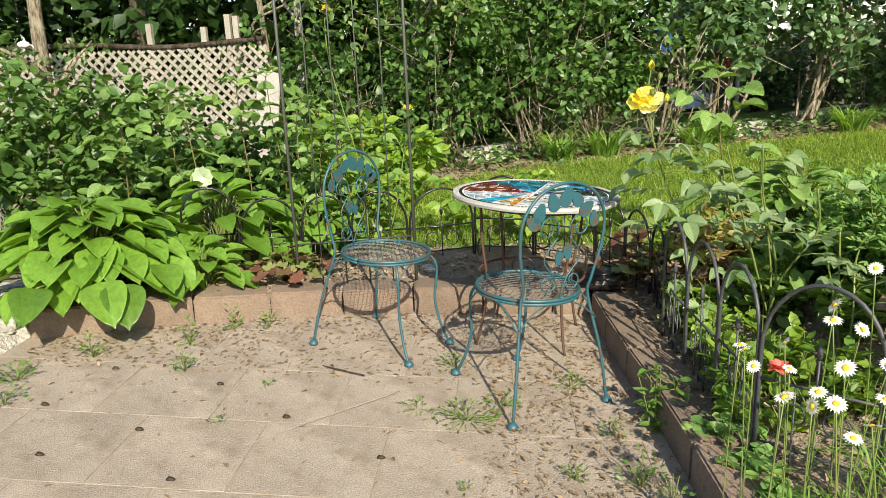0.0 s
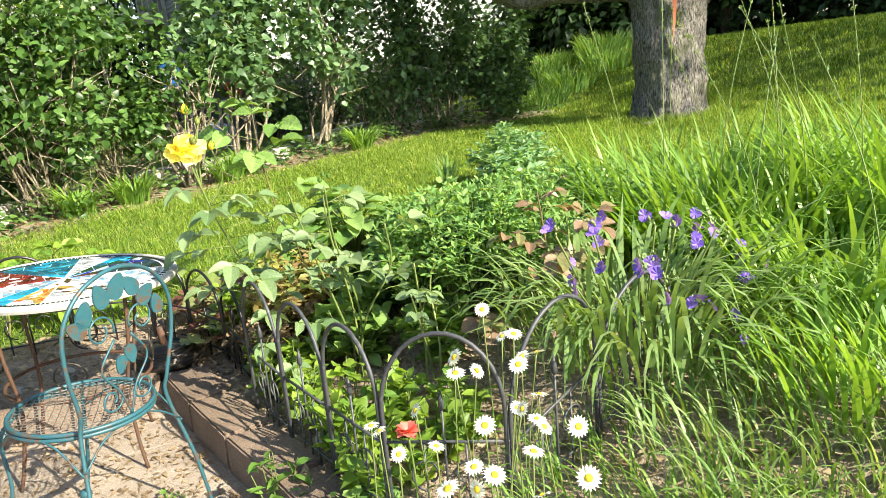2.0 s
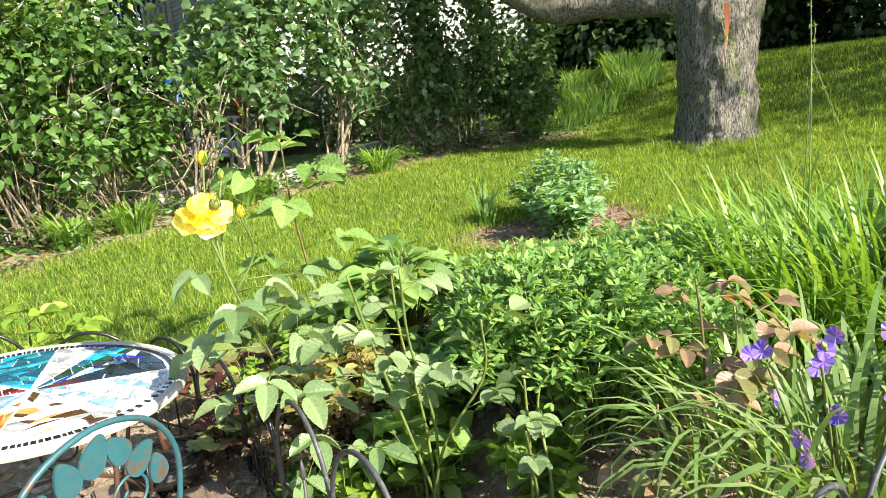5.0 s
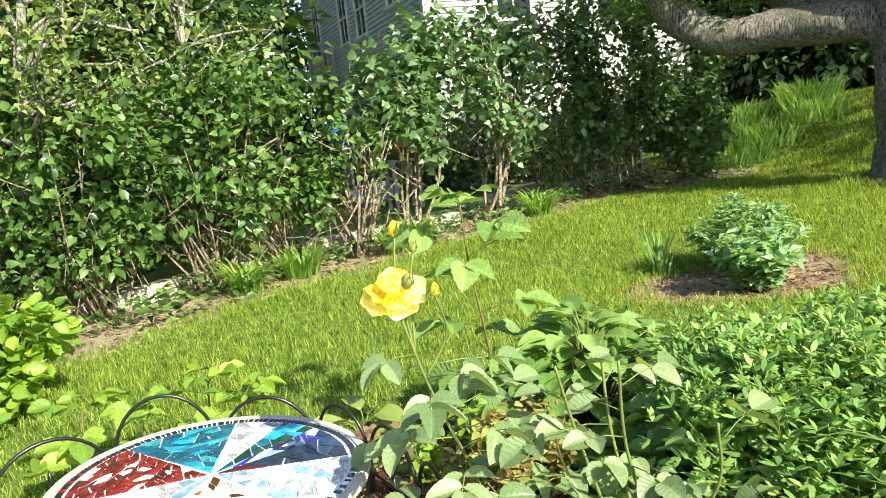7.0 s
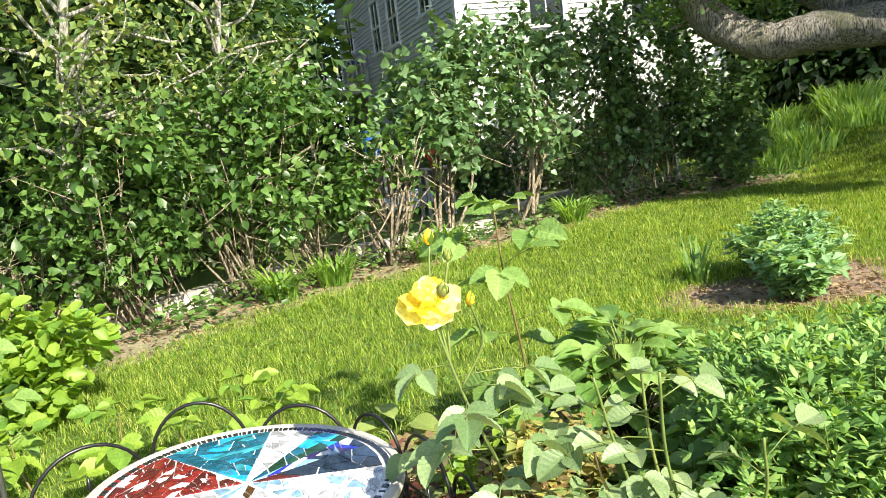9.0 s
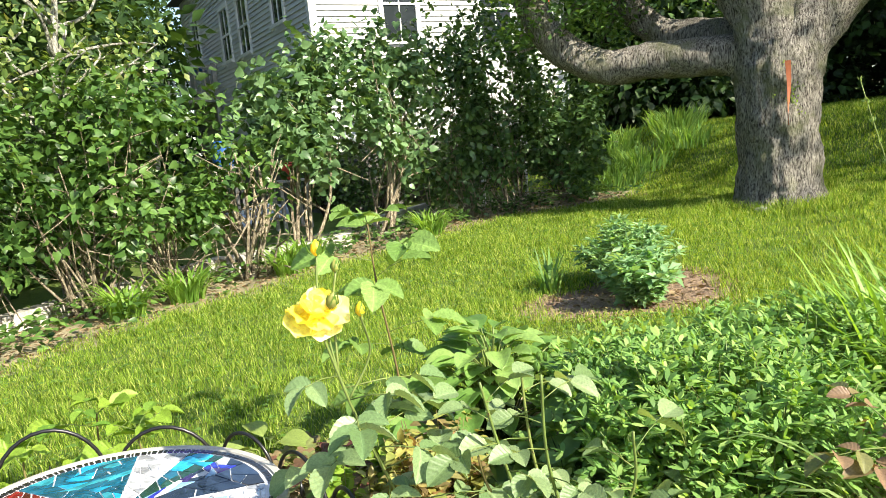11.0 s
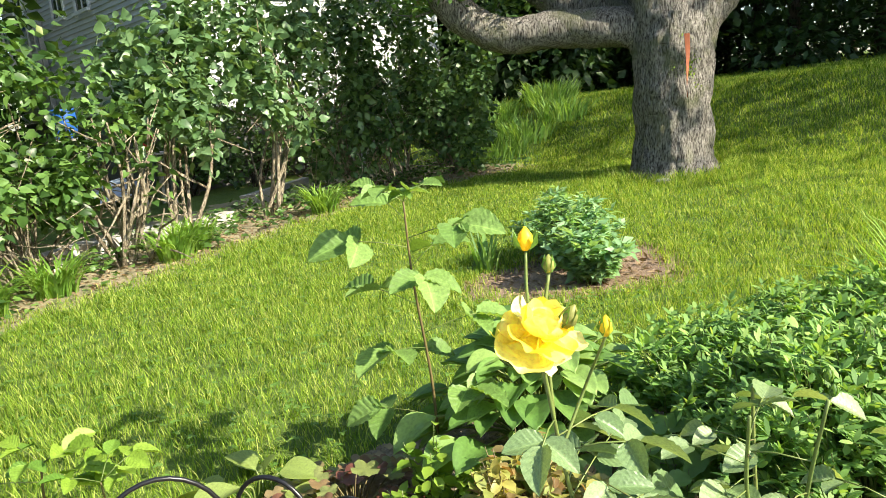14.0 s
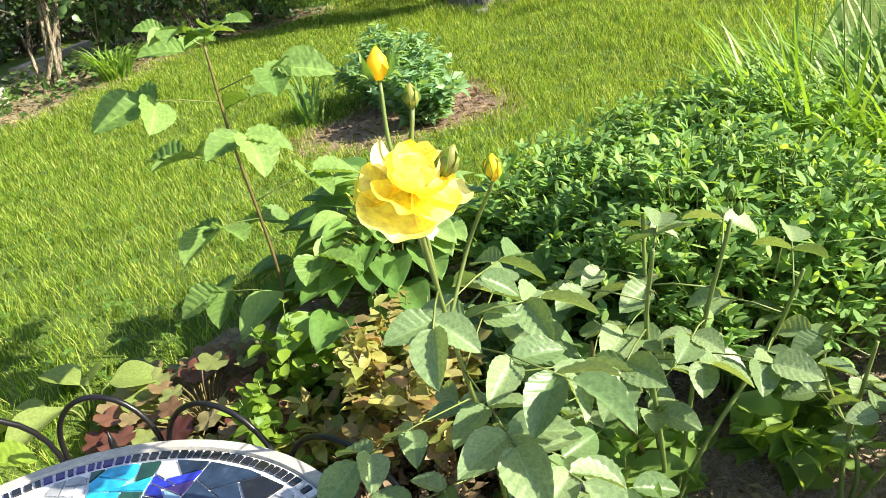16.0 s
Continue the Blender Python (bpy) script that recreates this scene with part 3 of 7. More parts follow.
def land(x, y):
    """Height of the ground."""
    x, y = np.asarray(x, float), np.asarray(y, float)
    lawn = 0.25 + 0.03 * (np.clip(x, -6, 40) - 3.6) - 0.03 * (np.clip(y, -5, 13) - 6.2)
    lawn = lawn + 0.27 * np.clip(x - 8.5, 0, 3.3) * smooth(0, 3, x - 8.5) * smooth(-6, 6, y + 2)
    lawn = lawn - 0.17 * np.exp(-((x - 4.4) / 2.0) ** 2 - ((y - 5.6) / 2.0) ** 2)
    lawn = lawn + 0.02 * np.sin(1.9 * x + 0.6) * np.sin(1.6 * y)
    low = patio_z(np.clip(x, -2.2, 0.95)) + 0.115
    w = smooth(0.1, 1.4, curb_distance(x, y))
    out = low * (1 - w) + lawn * w
    gravel = -FALL * -2.1 + 0.0 * x
    left = smooth(-2.0, -2.15, x) * (1 - smooth(3.0, 3.6, y))
    out = out * (1 - left) + gravel * left
    under = (y - 0.10 < line_y(CURB_BACK, x)) & (x - 0.10 < line_y(CURB_SIDE, y - 0.05)) & (x > -2.05)
    return np.where(under, patio_z(x) - 0.07, out)


def on_bed(x, y):
    x, y = np.asarray(x, float), np.asarray(y, float)
    return (~inside_patio(x, y)) & (y < line_y(BED_LINE, x)) & (x > -2.9) & (x < 4.6)


MULCH = (4.28, 5.62, 0.98, 0.76)


def in_mulch(x, y, grow=1.0):
    r = ((x - MULCH[0]) / MULCH[2]) ** 2 + ((y - MULCH[1]) / MULCH[3]) ** 2
    return r < grow * (1 + 0.25 * np.sin(3 * np.arctan2(y - MULCH[1], x - MULCH[0])))


def ground_at(x, y):
    return (float(x), float(y), float(land(x, y)))


def build_ground():
    gx = np.unique(np.round(np.concatenate([np.linspace(-60, -10, 12), np.arange(-10, -3, 0.5), np.arange(-3, 6, 0.07), np.arange(6, 16, 0.3), np.linspace(16, 90, 24)]), 3))
    gy = np.unique(np.round(np.concatenate([np.linspace(-40, -4, 10), np.arange(-4, 1, 0.4), np.arange(1, 7.5, 0.07), np.arange(7.5, 16, 0.3), np.linspace(16, 90, 24)]), 3))
    X, Y = np.meshgrid(gx, gy)
    Z = land(X, Y)
    bed = on_bed(X, Y)
    Z = Z + np.where(bed | (Y > line_y(HEDGE_LINE, X)), rng.normal(0, 0.008, X.shape), 0)
    V = np.c_[X.ravel(), Y.ravel(), Z.ravel()]
    nx, ny = len(gx), len(gy)
    i, j = np.meshgrid(np.arange(nx - 1), np.arange(ny - 1))
    a = (j * nx + i).ravel()
    F = np.c_[a, a + 1, a + nx + 1, a + nx]
    ob = fast("ground", V, F, M["lawn_soil"], None, True)
    for k in ("soil", "litter", "mulch", "gravel"):
        ob.data.materials.append(M[k])
    C = V[F].mean(1)
    x, y = C[:, 0], C[:, 1]
    idx = np.zeros(len(F), np.int32)
    idx[(y > line_y(HEDGE_LINE, x) - 0.55) & (y < line_y(HEDGE_LINE, x) + 3.0) & (x < 8.9)] = 2
    idx[on_bed(x, y) | inside_patio(x, y)] = 1
    idx[in_mulch(x, y)] = 3
    idx[(x < -2.0) & (x > -3.4) & (y < 3.9) & (y > -3)] = 4
    ob.data.polygons.foreach_set("material_index", idx)
    tagged(ob, "sloping garden ground with lawn, soil beds and mulch", "ground", kind="structure")


build_ground()


# ---- house beyond the hedge ----
HX, HY = 5.64, 15.5


def window(name, parent, x, y, z, w, h, face):
    """A sash window with frame, sill, panes and a bar; face 's' looks south, 'w' looks west."""
    ob = new(name)
    ob.matrix_world = pose(x, y, z, 0, 0, 0 if face == 's' else -90)
    ob.parent = parent
    bm = bmesh.new()
    for lo, hi in (((-w / 2 - 0.1, -0.05, -0.1), (-w / 2, 0.02, h + 0.12)), ((w / 2, -0.05, -0.1), (w / 2 + 0.1, 0.02, h + 0.12)), ((-w / 2, -0.05, h), (w / 2, 0.02, h + 0.12)), ((-w / 2, -0.04, h / 2 - 0.025), (w / 2, 0.02, h / 2 + 0.025)), ((-0.012, -0.03, 0), (0.012, 0.02, h / 2 - 0.025)), ((-0.012, -0.03, h / 2 + 0.025), (0.012, 0.02, h))):
        box(bm, lo, hi)
    part("window_frame", bm, M["trim"], ob)
    bm = bmesh.new()
    box(bm, (-w / 2 - 0.12, -0.11, -0.07), (w / 2 + 0.12, -0.055, -0.0))
    part("window_sill", bm, M["trim"], ob)
    for k in (0, 1):
        bm = bmesh.new()
        box(bm, (-w / 2, -0.012, 0.0 + k * h / 2), (w / 2, 0.005, h / 2 + k * h / 2 - 0.002))
        part("pane", bm, M["pane"], ob)
    return ob


def clapboards(name, parent, origin, along, length, z0, z1, out, holes=()):
    """Lapped boards, each tilted and thick at its lower edge, left open at the windows."""
    bm = bmesh.new()
    a, o = Vector(along), Vector(out)
    z = z0
    while z < z1:
        spans, s0 = [], 0.0
        for (u0, u1, w0, w1) in sorted(holes):
            if w0 - 0.1 < z + 0.06 < w1 + 0.1:
                spans.append((s0, u0))
                s0 = u1
        spans.append((s0, length))
        for u, v in spans:
            if v - u < 0.02:
                continue
            base = Vector(origin)
            c = [base + a * u + o * 0.042 + Vector((0, 0, z)), base + a * v + o * 0.042 + Vector((0, 0, z)), base + a * v + o * 0.008 + Vector((0, 0, z + 0.122)), base + a * u + o * 0.008 + Vector((0, 0, z + 0.122))]
            lowers = [base + a * u + Vector((0, 0, z)), base + a * v + Vector((0, 0, z))]
            vs = [bm.verts.new(p) for p in c + lowers]
            bm.faces.new(vs[:4])
            bm.faces.new((vs[4], vs[5], vs[1], vs[0]))
        z += 0.112
    return part(name, bm, M["siding"], parent)


def build_house():
    house = thing("house", (HX, HY, 0), "two-storey house with white clapboards and sash windows behind hedge", "house")
    top, W, Dp, base = 6.6, 6.3, 11.9, 1.70
    g = 0.0
    bm = bmesh.new()
    box(bm, (0, 0, base - 0.02), (W, Dp, top))
    part("wall", bm, M["siding"], house)
    bm = bmesh.new()
    box(bm, (0.05, 0.05, -1.0), (W - 0.05, Dp - 0.05, base - 0.03))
    part("foundation", bm, M["foundation"], house)
    wins_s = [(1.95, 3.55, 0.75, 1.5), (4.35, 3.45, 0.8, 1.5), (5.6, 3.5, 0.6, 1.5)]
    wins_w = [(1.85, 4.25, 0.75, 1.5), (4.6, 4.0, 0.85, 1.35), (6.4, 4.05, 0.85, 1.35), (10.0, 4.55, 0.9, 1.2)]
    clapboards("clapboard_siding", house, (0, 0, 0), (1, 0, 0), W, base, top, (0, -1, 0), [(u - w / 2 - 0.1, u + w / 2 + 0.1, z, z + h) for u, z, w, h in wins_s])
    clapboards("clapboard_siding", house, (0, Dp, 0), (0, -1, 0), Dp, base, top, (-1, 0, 0), [(Dp - u - w / 2 - 0.1, Dp - u + w / 2 + 0.1, z, z + h) for u, z, w, h in wins_w])
    bm = bmesh.new()
    box(bm, (-0.035, -0.035, base - 0.02), (0.12, 0.12, top))
    part("corner_board", bm, M["trim"], house)
    bm = bmesh.new()
    box(bm, (W - 0.12, -0.035, base - 0.02), (W + 0.035, 0.12, top))
    part("corner_board", bm, M["trim"], house)
    bm = bmesh.new()
    box(bm, (-0.02, -0.05, base - 0.22), (W, -0.0, base))
    part("skirt_board", bm, M["trim"], house)
    bm = bmesh.new()
    v = [bm.verts.new(p) for p in ((-0.4, -0.4, top), (W + 0.4, -0.4, top), (W + 0.4, Dp + 0.4, top), (-0.4, Dp + 0.4, top), (W / 2, -0.4, top + 3.2), (W / 2, Dp + 0.4, top + 3.2))]
    for f in ((0, 1, 4), (2, 3, 5), (0, 4, 5, 3), (1, 2, 5, 4), (0, 3, 2, 1)):
        bm.faces.new([v[i] for i in f])
    part("roof", bm, M["roof"], house)
    for u, z, w, h in wins_s:
        window("window", house, u, -0.01, z, w, h, 's')
    for u, z, w, h in wins_w:
        window("window", house, -0.01, u, z, w, h, 'w')
    # deck along the west side
    deck = thing("deck", (1.60, 23.4, 0.35), "raised wooden deck with a grey baluster railing", "deck")
    bm = bmesh.new()
    box(bm, (0, 0, 2.75), (3.98, 3.0, 2.9))
    part("deck_floor", bm, M["old_wood"], deck)
    bm = bmesh.new()
    box(bm, (0, -0.05, 3.72), (4.0, 0.06, 3.80))
    part("handrail", bm, M["old_wood"], deck)
    bm = bmesh.new()
    box(bm, (0, -0.02, 3.0), (4.0, 0.03, 3.06))
    part("lower_rail", bm, M["old_wood"], deck)
    for k in range(28):
        bm = bmesh.new()
        box(bm, (0.05 + k * 0.142, -0.02, 3.06), (0.095 + k * 0.142, 0.03, 3.72))
        part("baluster", bm, M["old_wood"], deck)
    for k in range(3):
        bm = bmesh.new()
        box(bm, (0.05 + k * 1.9, -0.06, -0.3), (0.17 + k * 1.9, 0.06, 3.85))
        part("post", bm, M["old_wood"], deck)
    u = thing("patio_umbrella", (5.05, 24.6, 3.25), "closed blue cloth umbrella on the deck", "umbrella")
    tubes("pole", [([(0, 0, 0), (0, 0, 1.1)], 0.02)], M["trim"], u)
    tubes("canopy", [([(0, 0, 0.85), (0, 0, 0.95), (0, 0, 1.05)], [0.55, 0.35, 0.03])], M["blue"], u, 12)
    fl = thing("flag", (10.75, 14.9, 4.1), "striped red and white cloth flag hanging from a pole", "flag")
    tubes("pole", [([(-0.1, 0.5, -0.3), (0.1, -0.2, 0.5)], 0.015)], M["trim"], fl)
    for k in range(7):
        bm = bmesh.new()
        for s in range(8):
            x0, x1 = k * 0.04, (k + 1) * 0.04
            z0, z1 = 0.35 - s * 0.12, 0.35 - (s + 1) * 0.12
            f = lambda x, z: (x + 0.10 * (0.35 - z), -0.08 + 0.03 * math.sin(9 * x + 3 * z), z)
            bm.faces.new([bm.verts.new(f(x0, z0)), bm.verts.new(f(x1, z0)), bm.verts.new(f(x1, z1)), bm.verts.new(f(x0, z1))])
        part("stripe", bm, M["red"] if k % 2 == 0 else M["white"], fl)
    # sloping white rail beside the house
    r = thing("ramp_railing", (7.7, 13.0, 1.15), "white sloping railing with balusters beside the house", "railing")
    e = Vector((2.0, 0, 0.67))
    for dz in (0.0, -0.55):
        tubes("rail", [([(0, 0, dz), tuple(e + Vector((0, 0, dz)))], 0.035)], M["trim"], r, 4)
    for k in range(16):
        q = e * (k / 15)
        tubes("baluster", [([(q.x, 0, q.z), (q.x, 0, q.z - 0.55)], 0.016)], M["trim"], r, 4)
    for k in (0, 0.5, 1):
        q = e * k
        tubes("post", [([(q.x, 0, q.z), (q.x, 0, -1.4)], 0.04)], M["trim"], r, 4)


build_house()


# ---- lattice fence on the west ----
def build_lattice():
    f = thing("lattice_fence", (0, 8.0, 0), "weathered white diagonal lattice fence with a sagging top rail", "fence")
    x0, x1, z0, z1 = -6.6, -2.3, 0.45, 1.58
    for sgn in (1, -1):
        u = x0 - 1.2
        while u < x1 + 1.2:
            a, b_ = (u, z0), (u + sgn * (z1 - z0), z1)
            q0, q1 = sorted((a[0], b_[0]))
            lo, hi = max(q0, x0), min(q1, x1)
            if hi - lo > 0.04:
                mid = (lo + hi) / 2
                zm = z0 + sgn * (mid - u)
                bm = bmesh.new()
                m = Matrix.Translation((mid, sgn * 0.008, zm)) @ Matrix.Rotation(-sgn * math.pi / 4, 4, 'Y') @ Matrix.Diagonal(((hi - lo) * 1.414, 0.009, 0.034, 1))
                bmesh.ops.create_cube(bm, size=1, matrix=m)
                part("slat", bm, M["lattice"], f)
            u += 0.115
    tubes("top_rail", [(curve([(x0, 0, 1.63), (-4.6, 0, 1.66), (-3.4, 0, 1.60), (x1, 0, 1.65)]), 0.03)], M["dark_branch"], f, 5)
    for x, h in ((-6.6, 1.75), (-4.55, 1.75), (-3.62, 1.86), (-3.0, 1.80), (-2.72, 1.92), (-2.63, 1.9)):
        bm = bmesh.new()
        box(bm, (x - 0.03, 0.03, -0.1), (x + 0.03, 0.09, h))
        part("post", bm, M["lattice"], f)
    w = thing("weathered_board", (-2.4, 7.9, 0.1), "leaning split weathered board against the fence", "board", rot=(0, 8, 0))
    bm = bmesh.new()
    box(bm, (-0.16, -0.02, 0), (0.10, 0.02, 1.22), 0.01)
    part("board", bm, M["old_wood"], w)


build_lattice()


# ---- apple tree ----
def rough_tube(name, pts, radii, material, parent, sides=18, bump=0.06, seed=0):
    V, F = tube_arrays(pts, radii, sides)
    n = len(pts)
    V = np.array(V)
    C = np.repeat(np.asarray(pts), sides, 0)
    k = np.array([noise.fractal(Vector(v) * 2.6 + Vector((seed, 0, 0)), 0.8, 2.0, 4) for v in V[:n * sides]])
    q = np.array([noise.noise(Vector((v[0] * 11, v[1] * 11, v[2] * 2.2))) for v in V[:n * sides]])
    f = np.array([noise.noise(Vector((v[0] * 34, v[1] * 34, v[2] * 7))) for v in V[:n * sides]])
    V[:n * sides] = C + (V[:n * sides] - C) * (1 + bump * k + 0.5 * bump * q + 0.28 * bump * f)[:, None]
    me = bpy.data.meshes.new(name)
    me.from_pydata([tuple(v) for v in V], [], [tuple(dict.fromkeys(f)) for f in F])
    me.polygons.foreach_set("use_smooth", np.ones(len(me.polygons), bool))
    me.materials.append(material)
    ob = new(name, me)
    ob.parent = parent
    return ob


TREE = (8.15, 7.12)


def build_apple():
    tx, ty = TREE
    z0 = float(land(tx, ty))
    t = thing("apple_tree", (tx, ty, z0), "old thick apple tree with furrowed bark and spreading limbs", "tree")
    trunk = curve([(0, 0, -0.25), (0.0, 0, 0.0), (0.0, 0, 0.35), (-0.03, 0, 0.8), (-0.02, 0, 1.45), (0.0, 0.0, 1.85)], 130)
    rough_tube("trunk", trunk, np.interp(np.linspace(0, 1, 131), [0, 0.14, 0.3, 0.6, 0.85, 1], [0.72, 0.57, 0.475, 0.45, 0.49, 0.47]), M["bark"], t, 110, 0.085)
    limbs = [
        ([(0, 0, 1.25), (-0.28, 0.40, 1.42), (-0.75, 1.05, 1.48), (-1.2, 1.65, 1.48), (-1.7, 2.1, 1.95), (-1.9, 2.5, 2.8), (-2.4, 3.0, 3.5), (-3.2, 3.2, 4.2)], [0.36, 0.25, 0.22, 0.22, 0.21, 0.18, 0.12, 0.06]),
        ([(0.1, 0.1, 1.3), (0.1, 0.5, 1.62), (0.0, 1.1, 1.75), (-0.2, 1.7, 1.95), (-0.5, 2.0, 2.5), (-0.6, 2.3, 3.5), (-0.4, 2.8, 4.5)], [0.35, 0.26, 0.22, 0.20, 0.18, 0.13, 0.05]),
        ([(0, 0, 1.25), (-0.10, 0.10, 1.8), (-0.22, 0.28, 2.3), (-0.3, 0.5, 3.0), (-0.9, 0.7, 4.0), (-1.0, 1.0, 5.2)], [0.46, 0.38, 0.34, 0.30, 0.2, 0.07]),
        ([(0.05, -0.05, 1.25), (0.25, -0.35, 1.75), (0.55, -0.8, 2.3), (0.8, -1.3, 3.0), (1.4, -1.6, 4.0), (2.2, -1.5, 4.9)], [0.42, 0.32, 0.25, 0.21, 0.14, 0.05]),
        ([(0.3, 0.1, 1.35), (0.8, 0.3, 1.9), (1.5, 0.4, 2.7), (2.4, 0.8, 3.6), (3.2, 0.9, 4.4)], [0.3, 0.24, 0.19, 0.12, 0.05]),
    ]
    ends = []
    for i, (p, r) in enumerate(limbs):
        c = curve([(x, y, zz + 0.34) for x, y, zz in p], 72)
        rr = np.interp(np.linspace(0, 1, 73), np.linspace(0, 1, len(r)), r)
        rough_tube("limb", c, rr, M["bark"], t, 40, 0.13, i * 9)
        if i != 3:
            ends += [c[k] for k in range(40, 73, 6)]
    twigs, P = [], []
    for e in ends:
        for k in range(5):
            d = unit(rng.normal(size=3) + np.array([0, 0, 0.5]))
            L = rand(0.6, 1.4)
            pts = [e, e + d * L * 0.5 + rng.normal(0, 0.07, 3), e + d * L + rng.normal(0, 0.12, 3)]
            if pts[-1][2] < 2.1:
                continue
            twigs.append((pts, [0.025, 0.015, 0.006]))
            P.append(curve(pts, 12)[3:])
    tubes("twig_growth", twigs, M["bark"], t, 5)
    P = np.concatenate(P)
    P = np.repeat(P, 22, 0) + rng.normal(0, 0.17, (len(P) * 22, 3))
    P = P[P[:, 2] > 2.15]
    leaves("crown", P, sphere_dirs(len(P)) * [1, 1, 0.6], sphere_dirs(len(P)) + [0, 0, 1.4], rand(0.07, 0.11, len(P)), rand(0.045, 0.065, len(P)), "simple", M["apple"], t)
    # moss patch and scar on the trunk
    ang = -1.15 + rng.normal(0, 0.16, 500)
    hz = rand(0.95, 1.6, 500)
    P = np.c_[0.475 * np.cos(ang - 1.2), 0.475 * np.sin(ang - 1.2), hz]
    leaves("moss", P, unit(P * [1, 1, 0]) + rng.normal(0, 0.6, (500, 3)), sphere_dirs(500), rand(0.015, 0.04, 500), 0.02, "simple", M["lime"], t)
    rb = thing("cloth_ribbon", (tx - 0.36, ty - 0.37, z0 + 1.22), "faded orange ribbon tied round the tree trunk", "ribbon")
    bm = bmesh.new()
    prev = None
    for s in range(13):
        u = s / 12
        w = 0.026 * (1 - 0.8 * u) + 0.003
        c = Vector((-0.06 + 0.014 * math.sin(5 * u) + 0.05 * max(0, u - 0.8), -0.05, 0.38 - 0.70 * u))
        d = Matrix.Rotation(1.1 * u * u * 2, 3, 'Z') @ Vector((0.6, -0.8, 0))
        row = (bm.verts.new(c + d * w), bm.verts.new(c - d * w), bm.verts.new(c - d * w + Vector((0.006, 0.006, 0))), bm.verts.new(c + d * w + Vector((0.006, 0.006, 0))))
        if prev:
            for i in range(4):
                bm.faces.new((prev[i], prev[(i + 1) % 4], row[(i + 1) % 4], row[i]))
        prev = row
    part("tail", bm, M["ribbon"], rb)
    a = np.linspace(radians(150), radians(262), 30)
    rr = 0.50 - 0.09 * ((np.degrees(a) - 206) / 56) ** 4
    tubes("band", [(np.c_[0.36 + rr * np.cos(a), 0.37 + rr * np.sin(a), 0.20 + 0.10 * np.sin(a * 2 + 1)], 0.006)], M["dark_branch"], rb, 5)


build_apple()


# ---- shrubs ----
def shrub(name, x, y, rx, ry, h, n, size, wide, mat, label, category="shrub", z_low=0.15, stems=9, stem_mat="branch", kind="heart", lumps=9, group="", droop=0.2, up=0.9, fill=0.55, stem_r=0.022, lump=0.34):
    """A bush: stems that fork from the ground and a crown of leaves in uneven clumps."""
    z = float(land(x, y))
    t = thing(name, (x, y, z), label, category, group)
    cl = []
    for k in range(lumps):
        a = 2 * math.pi * (k + rand(0, 0.8)) / lumps
        q = rand(0.1, 0.75) ** 0.6
        cl.append((rx * q * math.cos(a), ry * q * math.sin(a), h * rand(z_low + 0.12, 0.88)))
    cl += [(rand(-.3, .3) * rx, rand(-.3, .3) * ry, h * 0.86), (rand(-.5, .5) * rx, -0.55 * ry, h * 0.5), (0.4 * rx, -0.5 * ry, h * 0.35)]
    for k in range(stems):
        paths = []
        c = cl[k % len(cl)]
        a = rand(0, 6.28)
        b0 = np.array((0.12 * rx * math.cos(a), 0.12 * ry * math.sin(a), -0.08))
        top = np.array(c) + rng.normal(0, 0.1, 3) * h * 0.5
        mid = (b0 + top) / 2 + rng.normal(0, 0.09, 3) * h * 0.5
        pts = curve([b0, mid, top], 10)
        paths.append((pts, np.linspace(stem_r, stem_r * 0.3, 11)))
        for j in (4, 6, 8):
            d = unit(rng.normal(size=3) + [0, 0, 0.6])
            paths.append(([pts[j], pts[j] + d * 0.16 * h, pts[j] + d * 0.30 * h + rng.normal(0, 0.03, 3)], [stem_r * 0.5, stem_r * 0.35, stem_r * 0.15]))
        tubes("stem", paths, M[stem_mat], t, 5)
    C = np.array(cl)
    w = rng.integers(0, len(C), n)
    d = sphere_dirs(n)
    rad = rand(fill, 1.08, n) ** 0.7
    lr = np.array([lump, lump, lump * 0.76]) * [rx * 1.25, ry * 1.25, h]
    P = C[w] + d * rad[:, None] * lr * rand(0.75, 1.25, n)[:, None]
    keep = P[:, 2] > h * z_low * rand(0.3, 1.5, n)
    P, d = P[keep], d[keep]
    n = len(P)
    D = d * [1, 1, 0.5] + rng.normal(0, 0.55, (n, 3)) - [0, 0, droop]
    U = d * 0.45 + rng.normal(0, 0.5, (n, 3)) + [0, 0, up]
    s = rand(0.7, 1.25, n)
    leaves("crown", P, D, U, size * s, wide * s, kind, M[mat], t)
    return t


HEDGE = [(-2.2, 8.75, 1.0, 0.8, 1.8), (-1.3, 8.85, 1.05, 0.85, 2.25), (-0.35, 8.9, 1.0, 0.8, 2.3), (0.7, 9.2, 1.0, 0.75, 2.35), (1.5, 9.7, 0.85, 0.65, 2.25)]
for k, (x, y, rx, ry, h) in enumerate(HEDGE):
    shrub("hedge_shrub", x, y, rx, ry, h, 1500 if k < 2 else 2300, 0.086, 0.072, "hedge", "tall leafy green hedge shrub at the lawn's edge", lumps=30, z_low=0.03 if k < 2 else 0.15, stems=24, kind="heart", group="hedge shrubs along the lawn", lump=0.20, fill=0.35, up=0.75, stem_r=0.015)
shrub("lilac", 2.35, 9.75, 0.70, 0.55, 1.75, 420, 0.09, 0.075, "hedge", "open lilac shrub with pale bare lower stems", z_low=0.55, stems=14, lumps=9, stem_r=0.026, lump=0.24)
